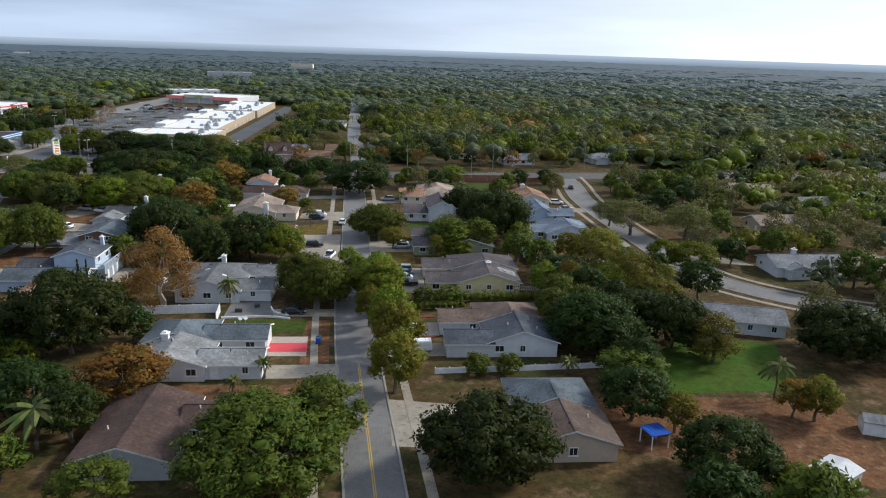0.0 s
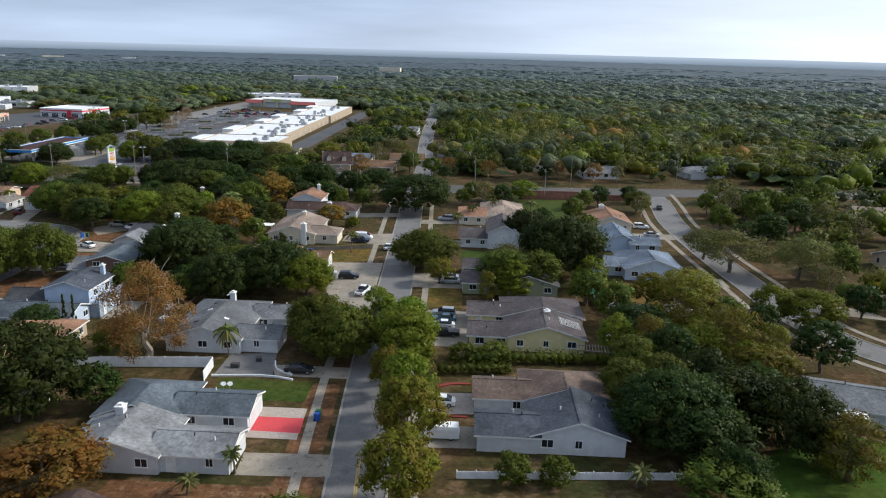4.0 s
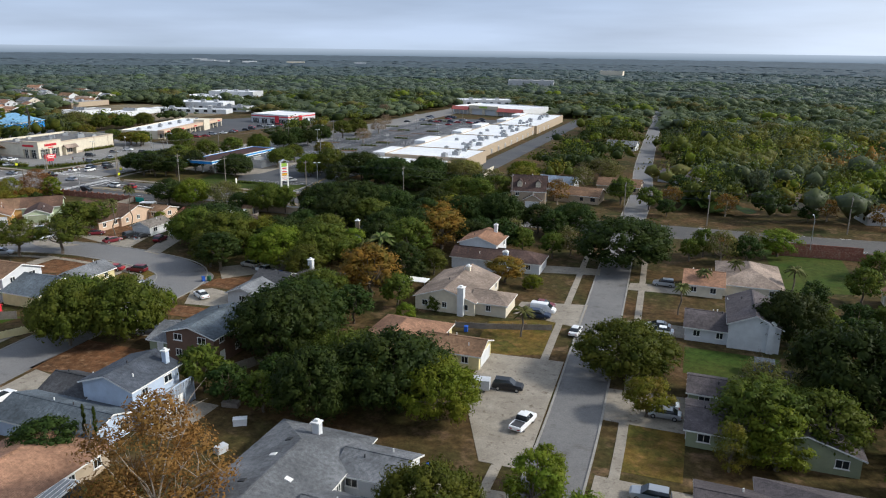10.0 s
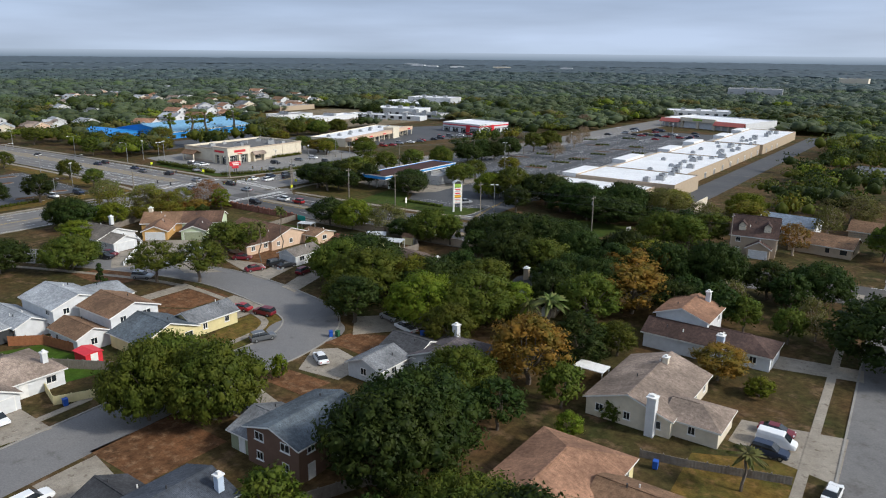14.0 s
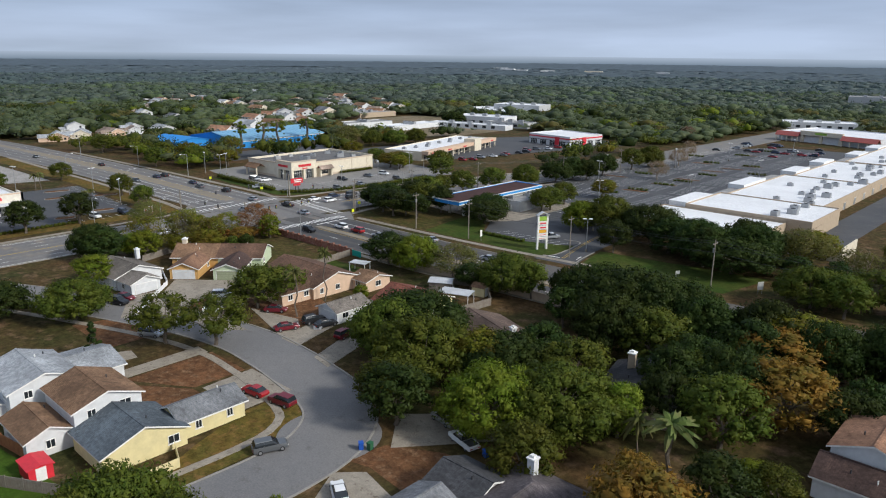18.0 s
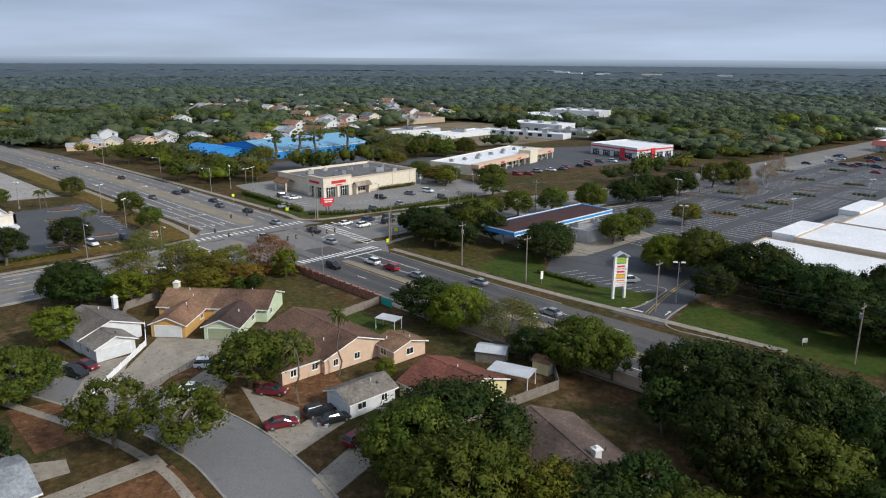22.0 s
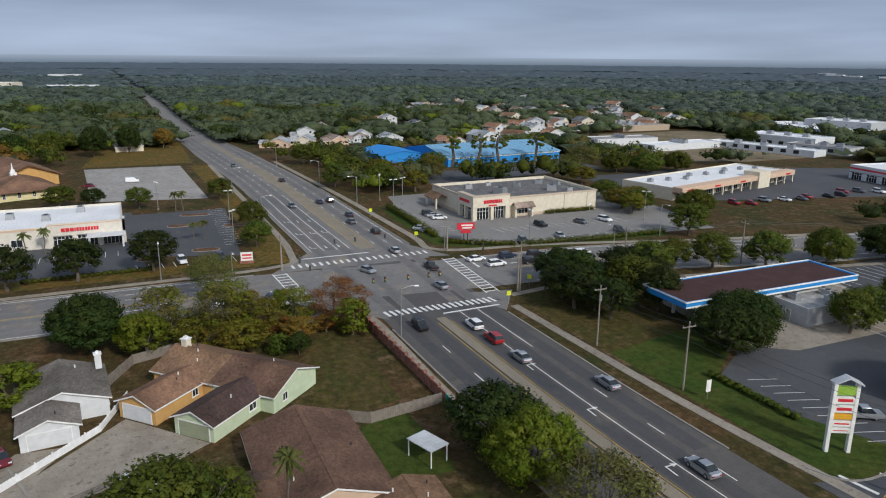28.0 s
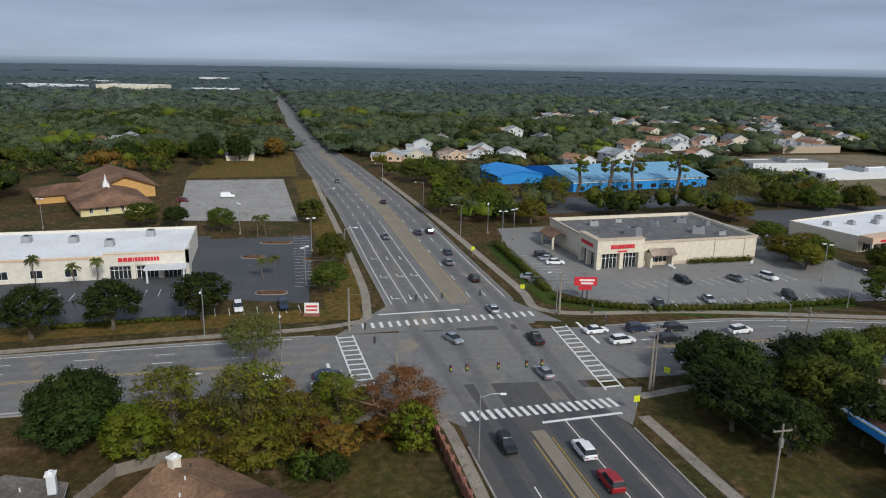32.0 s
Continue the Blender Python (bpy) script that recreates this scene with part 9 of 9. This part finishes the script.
def crowns(name, xs, ys, rs, hs, quads, size, mat, seed):
    """Many far crowns in one mesh: each a lumpy dome of leaf sprays round a faceted core."""
    rng = np.random.default_rng(seed)
    if quads > 20:
        # three lobes to a crown, uneven in size and height
        a = rng.uniform(0, 6.283, len(xs))
        k = [(xs + rs * f * np.cos(a + o), ys + rs * f * np.sin(a + o), rs * q * rng.uniform(0.8, 1.15, len(xs)), hs * t * rng.uniform(0.85, 1.08, len(xs)))
             for o, f, q, t in ((0, 0.42, 0.72, 1.0), (2.2, 0.55, 0.60, 0.86), (4.1, 0.58, 0.56, 0.76))]
        xs, ys, rs, hs = (np.concatenate([q[i] for q in k]) for i in range(4))
        quads = quads // 3
    n = len(xs)
    iv, jf = ball()
    core = iv[None] * ((0.53 if quads > 30 else 0.78) + rng.normal(size=(n, len(iv), 1)) * 0.13) * np.stack([rs, rs, hs * 0.42], 1)[:, None]
    core += np.stack([xs, ys, hs * 0.55], 1)[:, None]
    cf = (jf[None] + (np.arange(n) * len(iv))[:, None, None]).reshape(-1, 3)
    cv = core.reshape(-1, 3)
    nn = np.repeat(iv[None], n, 0).reshape(-1, 3)
    if quads:
        d = rng.normal(size=(n, quads, 3))
        d[..., 2] = np.abs(d[..., 2]) * 0.9 - 0.15
        d /= np.linalg.norm(d, axis=2)[..., None]
        p = np.stack([xs, ys, hs * 0.55], 1)[:, None] + d * np.stack([rs, rs, hs * 0.45], 1)[:, None] * rng.uniform(0.5 if quads > 30 else 0.8, 1.0, (n, quads, 1)) ** 0.6 * 1.1
        nr = d + rng.normal(size=d.shape) * 0.5
        soft = d * 0.8 + nr
        soft /= np.linalg.norm(soft, axis=2)[..., None]
        t = np.cross(nr, rng.normal(size=d.shape))
        t /= np.linalg.norm(t, axis=2)[..., None] + 1e-9
        bb = np.cross(nr / np.linalg.norm(nr, axis=2)[..., None], t)
        s = size * rng.uniform(0.6, 1.4, (n, quads, 1))
        a, c, e, g = p - t * s, p - bb * s * 0.6, p + t * s, p + bb * s * 0.6
        k = len(cv)
        m = n * quads
        qv = np.stack([a, c, e, g], 2).reshape(-1, 3)
        i = k + 4 * np.arange(m)
        tri = np.concatenate([np.stack([i, i + 1, i + 2], 1), np.stack([i, i + 2, i + 3], 1)])
        cv, cf, nn = np.concatenate([cv, qv]), np.concatenate([cf, tri]), np.concatenate([nn, np.repeat(soft.reshape(-1, 3), 4, 0)])
    return tagged(part(name, mesh_quads(name, cv, cf, mat, nn), None), "distant woods of mixed green trees, farther leaf colours tinted with haze", "woods", kind="stuff")


def scatter(seed, r0, r1, spacing, a0=-181, a1=181, cx=-70, cy=150):
    """Jittered points in a sector of the ring r0..r1; angles in degrees west of north."""
    rng = np.random.default_rng(seed)
    g = np.arange(-r1, r1, spacing)
    x, y = np.meshgrid(g, g)
    x, y = x.ravel() + rng.uniform(-0.85, 0.85, x.size) * spacing, y.ravel() + rng.uniform(-0.85, 0.85, y.size) * spacing
    d, a = np.hypot(x, y), np.degrees(np.arctan2(-x, y))
    ok = (d > r0) & (d < r1) & (a > (a0 if r0 < 400 else -62)) & (a < (a1 if r0 < 400 else 128)) & ((np.abs(a) < 128) | (d < 260))
    return x[ok] + cx, y[ok] + cy, rng


near_xy = np.array([(x, y, r) for x, y, r in placed])
HOUSE_AT = [(o.location.x, o.location.y) for o in scene.objects if o.parent is None and o.name.split(".")[0] in ("house", "garage")]
# mid, outer, far and dim leaves carry painted haze, stronger ring by ring
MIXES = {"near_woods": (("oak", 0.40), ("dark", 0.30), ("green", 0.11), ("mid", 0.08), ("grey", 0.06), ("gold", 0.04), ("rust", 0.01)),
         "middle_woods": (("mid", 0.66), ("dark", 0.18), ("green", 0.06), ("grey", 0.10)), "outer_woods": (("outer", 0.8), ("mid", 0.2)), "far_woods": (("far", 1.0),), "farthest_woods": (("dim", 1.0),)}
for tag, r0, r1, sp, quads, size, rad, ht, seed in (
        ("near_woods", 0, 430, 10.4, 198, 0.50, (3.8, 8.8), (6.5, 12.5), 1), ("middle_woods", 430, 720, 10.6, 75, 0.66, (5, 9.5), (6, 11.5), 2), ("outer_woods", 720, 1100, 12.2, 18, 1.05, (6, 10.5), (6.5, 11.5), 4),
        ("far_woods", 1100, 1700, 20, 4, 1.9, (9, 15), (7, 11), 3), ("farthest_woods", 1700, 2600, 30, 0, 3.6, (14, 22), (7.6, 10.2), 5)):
    x, y, rng = scatter(seed, r0, r1, sp)
    ok = free_of_roads(x, y)
    # clearings and uneven stands
    wave = np.sin(x * 0.021 + 1.3) * np.cos(y * 0.017 - 0.6) + 0.6 * np.sin(x * 0.047 - y * 0.039)
    ok &= rng.uniform(size=len(x)) < np.clip(0.93 + 0.25 * wave, 0.55, 1)
    if r0 < 430:
        for px_, py_, pr_ in near_xy:
            ok &= (x - px_) ** 2 + (y - py_) ** 2 > (pr_ * 0.75 + 2.5) ** 2
        for hx, hy in HOUSE_AT:
            ok &= (x - hx) ** 2 + (y - hy) ** 2 > 11 ** 2
            if hx < -300:
                ok &= (x - hx - 8) ** 2 + (y - hy + 5) ** 2 > 14 ** 2
        # gardens seen from close by are planted one by one
        ok &= ~((x > -215) & (x < 92) & (y < 280) & (y > 40))
    else:
        for hx, hy in HOUSE_AT:
            ok &= ((x - hx - 8) ** 2 + (y - hy + 5) ** 2 > 15 ** 2) & ((x - hx - 20) ** 2 + (y - hy + 11) ** 2 > 11 ** 2)
    x, y, wave = x[ok], y[ok], wave[ok]
    mix = MIXES[tag]
    # kinds grow in patches: a smooth field blended with chance picks the kind
    field = np.sin(x * 0.045 + 0.7 + 1.3 * np.sin(y * 0.021)) * np.cos(y * 0.052 - 0.4 + np.sin(x * 0.026)) + rng.normal(size=len(x)) * 0.55
    rank = np.argsort(np.argsort(field)) / max(1, len(x))
    kind = np.searchsorted(np.cumsum([w for _, w in mix])[:-1], rank)
    if tag == "near_woods":
        # mixed stands east of the first street: lighter leaf colours stand in for haze
        kind = np.where(x > 25, np.searchsorted(np.cumsum((0.14, 0.05, 0.22, 0.30, 0.20, 0.08)), rank), kind)
    big = rng.uniform(size=len(x)) ** 2.2
    r, h = rad[0] + (rad[1] * 1.25 - rad[0]) * big, (ht[0] + (ht[1] - ht[0]) * (0.6 * big + 0.4 * rng.uniform(size=len(x)))) * (1 + 0.18 * wave)
    if tag == "near_woods":
        # taller stands beyond the arterial road in the east
        r, h = np.where((x > 0) & (y > 280), r * 1.12, r), np.where((x > 0) & (y > 280), h * 1.32, h)
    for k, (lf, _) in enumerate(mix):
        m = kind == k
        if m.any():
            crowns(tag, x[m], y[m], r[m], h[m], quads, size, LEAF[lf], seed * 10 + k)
# lower foliage that closes the far woods under the crowns; all but the dark ring haze-tinted
rng = np.random.default_rng(12)
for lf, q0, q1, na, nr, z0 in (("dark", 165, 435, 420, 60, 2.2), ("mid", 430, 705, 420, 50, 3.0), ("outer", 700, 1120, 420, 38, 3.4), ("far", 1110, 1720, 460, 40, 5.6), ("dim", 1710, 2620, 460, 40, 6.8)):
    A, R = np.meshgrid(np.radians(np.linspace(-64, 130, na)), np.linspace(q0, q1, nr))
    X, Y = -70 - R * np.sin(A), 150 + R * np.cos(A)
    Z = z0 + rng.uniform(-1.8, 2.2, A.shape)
    i = (np.arange(nr - 1)[:, None] * na + np.arange(na - 1)[None]).ravel()
    cx, cy = X.ravel()[i] + 4, Y.ravel()[i] + 4
    keep = free_of_roads(cx, cy)
    for hx, hy in HOUSE_AT:
        keep &= (cx - hx) ** 2 + (cy - hy) ** 2 > 24 ** 2
    if q0 < 400:
        # only the close stands north of the arterial road in the east
        keep &= (cx > 6) & (cy > 322)
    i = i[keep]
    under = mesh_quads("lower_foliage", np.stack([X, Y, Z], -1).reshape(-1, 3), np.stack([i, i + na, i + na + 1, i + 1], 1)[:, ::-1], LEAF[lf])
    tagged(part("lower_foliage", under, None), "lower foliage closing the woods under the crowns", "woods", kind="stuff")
# canopy of the farthest woods: one rolling sheet, haze put into its leaf colour
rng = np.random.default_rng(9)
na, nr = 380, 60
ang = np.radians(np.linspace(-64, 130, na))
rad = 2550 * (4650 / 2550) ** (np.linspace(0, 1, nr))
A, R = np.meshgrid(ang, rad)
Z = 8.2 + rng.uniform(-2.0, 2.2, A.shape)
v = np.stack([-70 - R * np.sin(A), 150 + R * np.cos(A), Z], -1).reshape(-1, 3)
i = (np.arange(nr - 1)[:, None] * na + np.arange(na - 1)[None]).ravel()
tagged(part("horizon_woods", mesh_quads("horizon_woods", v, np.stack([i, i + na, i + na + 1, i + 1], 1)[:, ::-1], LEAF["last"]), None), "unbroken tree canopy reaching the horizon, haze tinted into its leaf colour", "woods", kind="stuff")
# added glowing wall beyond the last trees, haze painted as a gradient, paler upward
hz, hn, hl, hb = shader("glowing_haze_wall", 1.0)
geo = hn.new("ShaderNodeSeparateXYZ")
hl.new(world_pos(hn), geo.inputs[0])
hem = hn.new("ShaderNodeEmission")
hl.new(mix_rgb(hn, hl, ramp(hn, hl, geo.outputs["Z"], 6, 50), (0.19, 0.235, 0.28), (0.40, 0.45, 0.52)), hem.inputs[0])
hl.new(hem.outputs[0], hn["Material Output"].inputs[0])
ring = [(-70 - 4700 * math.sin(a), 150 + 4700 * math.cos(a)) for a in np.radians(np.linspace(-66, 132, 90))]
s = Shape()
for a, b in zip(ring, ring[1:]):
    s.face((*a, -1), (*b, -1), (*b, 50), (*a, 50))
tagged(part("backdrop", s, hz), "added glowing wall with a painted blue-grey haze gradient at the horizon", "backdrop", kind="structure")
for t, *_ in TREES.values():
    for o in [*t.children_recursive, t]:
        bpy.data.objects.remove(o)

# ---- garden clutter and roof details ----
fence("red-brown brick wall behind a mown lot", [(26, 277.4), (46, 279), (66, 281)], 2.0, M["brick"])
rk = thing("roof_rack", 27.4, 148.7, 3.52, 0, "white tube rack lying on a brown shingle roof", "rack")
for k in range(6):
    part("bar", Shape().tube((-1.9, -1.6 + 0.62 * k, 0.57), (1.9, -1.6 + 0.62 * k, -0.57), 0.05, 0.05, 6), M["trim"], rk)
for x in (-1.5, 1.5):
    part("cross_bar", Shape().tube((x, -1.8, -0.3 * x - 0.05), (x, 1.7, -0.3 * x - 0.05), 0.05, 0.05, 6), M["trim"], rk)
pg = thing("pergola", 31, 140.3, 0, -6, "grey slatted pergola behind the duplex", "pergola")
for x in (-3.1, 3.1):
    for y in (-1.1, 1.1):
        part("post", Shape().box(x - 0.07, y - 0.07, 0, x + 0.07, y + 0.07, 2.3), M["grey_wood"], pg)
for y in (-1.1, 1.1):
    part("beam", Shape().box(-3.4, y - 0.06, 2.3, 3.4, y + 0.06, 2.46), M["grey_wood"], pg)
for k in range(14):
    part("slat", Shape().box(-3.3 + 0.5 * k, -1.5, 2.46, -3.2 + 0.5 * k, 1.5, 2.56), M["grey_wood"], pg)
for x, y, a in ((42.2, 183.1, 10), (41.7, 177.3, 30), (41, 179.4, -15), (42.6, 174.1, 5), (44.8, 176.5, 40), (43.3, 180.9, 70), (45.6, 179.6, 20), (40.2, 174.8, 55)):
    b = thing("garden_box", x, y, 0, a, "small white box standing in a dry garden", "box", "white garden boxes")
    part("body", Shape().box(-0.3, -0.25, 0.08, 0.3, 0.25, 0.62), M["trim"], b)
    part("lid", Shape().box(-0.36, -0.3, 0.62, 0.36, 0.3, 0.7), M["tin"], b)
tl = thing("box_trailer", -21.3, 178.3, 0, 8, "small silver box trailer behind a parked car", "trailer")
part("box", Shape().box(-1.4, -0.85, 0.55, 1.4, 0.85, 2.05), M["tin"], tl)
part("drawbar", Shape().box(1.4, -0.06, 0.5, 2.5, 0.06, 0.6), M["dark"], tl)
for y in (-0.95, 0.95):
    part("wheel", Shape().tube((0, y - 0.1, 0.32), (0, y + 0.1, 0.32), 0.32, 0.32, 12), M["rubber"], tl)
sw = thing("swing_frame", -43.8, 121.8, 0, 15, "weathered wooden swing frame in a back yard", "swing")
for x in (-1.5, 1.5):
    for y in (-0.9, 0.9):
        part("leg", Shape().tube((x, y, 0), (x, 0, 2.3), 0.07, 0.07, 6), M["grey_wood"], sw)
part("top_bar", Shape().tube((-1.8, 0, 2.3), (1.8, 0, 2.3), 0.08, 0.08, 6), M["grey_wood"], sw)
part("seat", Shape().box(-0.4, -0.15, 0.6, 0.4, 0.15, 0.66), M["red_sign"], sw)
for x in (-0.35, 0.35):
    part("chain", Shape().tube((x, 0, 0.63), (x, 0, 2.3), 0.02, 0.02, 4), M["steel"], sw)
for x, y in ((-24.7, 119), (-23.8, 119.1)):
    d = thing("satellite_dish", x, y, 2.8, 35, "pale satellite dish beside the roof edge", "dish", "satellite dishes")
    part("mast", Shape().tube((0, 0, -2.8), (0, 0, 1.0), 0.04, 0.04, 6), M["steel"], d)
    part("bowl", Shape().tube((0, -0.05, 0.8), (0, -0.2, 1.15), 0.08, 0.4, 14), M["tin"], d)
for pts, label in (([(-30.2, 129), (-22, 129.6), (-17.4, 128.7)], "low white garden border"), ([(-21.8, 135), (-20.8, 132.2), (-17.9, 130.3)], "low white garden border beside the patio")):
    tagged(part("garden_border", band(Shape(), smooth_line(pts, 1.0), -0.12, 0.12, -0.05, 0.32), M["vinyl"]), label, "border")
for pts in ([(4.8, 128.6), (7, 129.8), (10, 130)], [(4.6, 120.2), (6.6, 119.8), (9.6, 119.6)]):
    tagged(part("flower_bed", band(Shape(), smooth_line(pts, 1.0), -0.3, 0.3, -0.05, 0.14), M["red_bed"]), "narrow bed of red mulch beside the driveway", "flower bed")
for x, y, L, W, h, a, mt, lab in ((-48.7, 157, 1.8, 0.9, 1.0, 30, "vinyl", "white storage chest by a wooden fence"), (-46.9, 150.4, 1.5, 1.0, 0.9, 75, "tin", "pale metal storage chest in a back yard"), (-53, 161, 2.4, 1.2, 0.7, 10, "grey_wood", "weathered wooden garden crate"),
                                  (-27.6, 132.4, 1.3, 0.7, 0.75, 0, "dark", "dark garden bench on the patio"), (-24.6, 135.2, 0.9, 0.9, 0.7, 20, "dark", "small dark metal patio table"), (34.5, 150.5, 1.6, 0.9, 0.9, 0, "vinyl", "white storage chest behind the duplex"),
                                  (-131, 228.5, 1.4, 0.8, 0.6, 40, "tin", "pale pile of covered goods in a front yard"), (-147, 236, 1.8, 1.1, 0.7, 15, "grey_wood", "stack of old timber in a bare yard")):
    c = thing("storage_chest" if mt != "dark" else "patio_furniture", x, y, 0, a, lab, "chest" if mt != "dark" else "furniture")
    part("body", Shape().box(-L / 2, -W / 2, 0, L / 2, W / 2, h * 0.86), M[mt], c)
    part("lid", Shape().box(-L / 2 - 0.05, -W / 2 - 0.05, h * 0.86, L / 2 + 0.05, W / 2 + 0.05, h), M[mt], c)
# roof lights and patches on the grey roof
for o in [q for q in scene.objects if q.parent is None and q.name.startswith("house") and abs(q.location.x + 32) < 0.6 and abs(q.location.y - 146.5) < 0.6]:
    for x, y, mt in ((-35.6, 154, "trim"), (-36.6, 150, "screen"), (-36.5, 146.4, "trim"), (-36.9, 141, "screen"), (-32.4, 143, "trim")):
        z = 2.8 + 2.0 * (1 - abs(x + 34.75) / 6.25)
        part("skylight", Shape().box(-0.42, -0.3, -0.08, 0.42, 0.3, 0.1), M[mt], o, at=pose(x + 32, y - 146.5, z, 0, -17.7 if x < -34.75 else 17.7, 0))
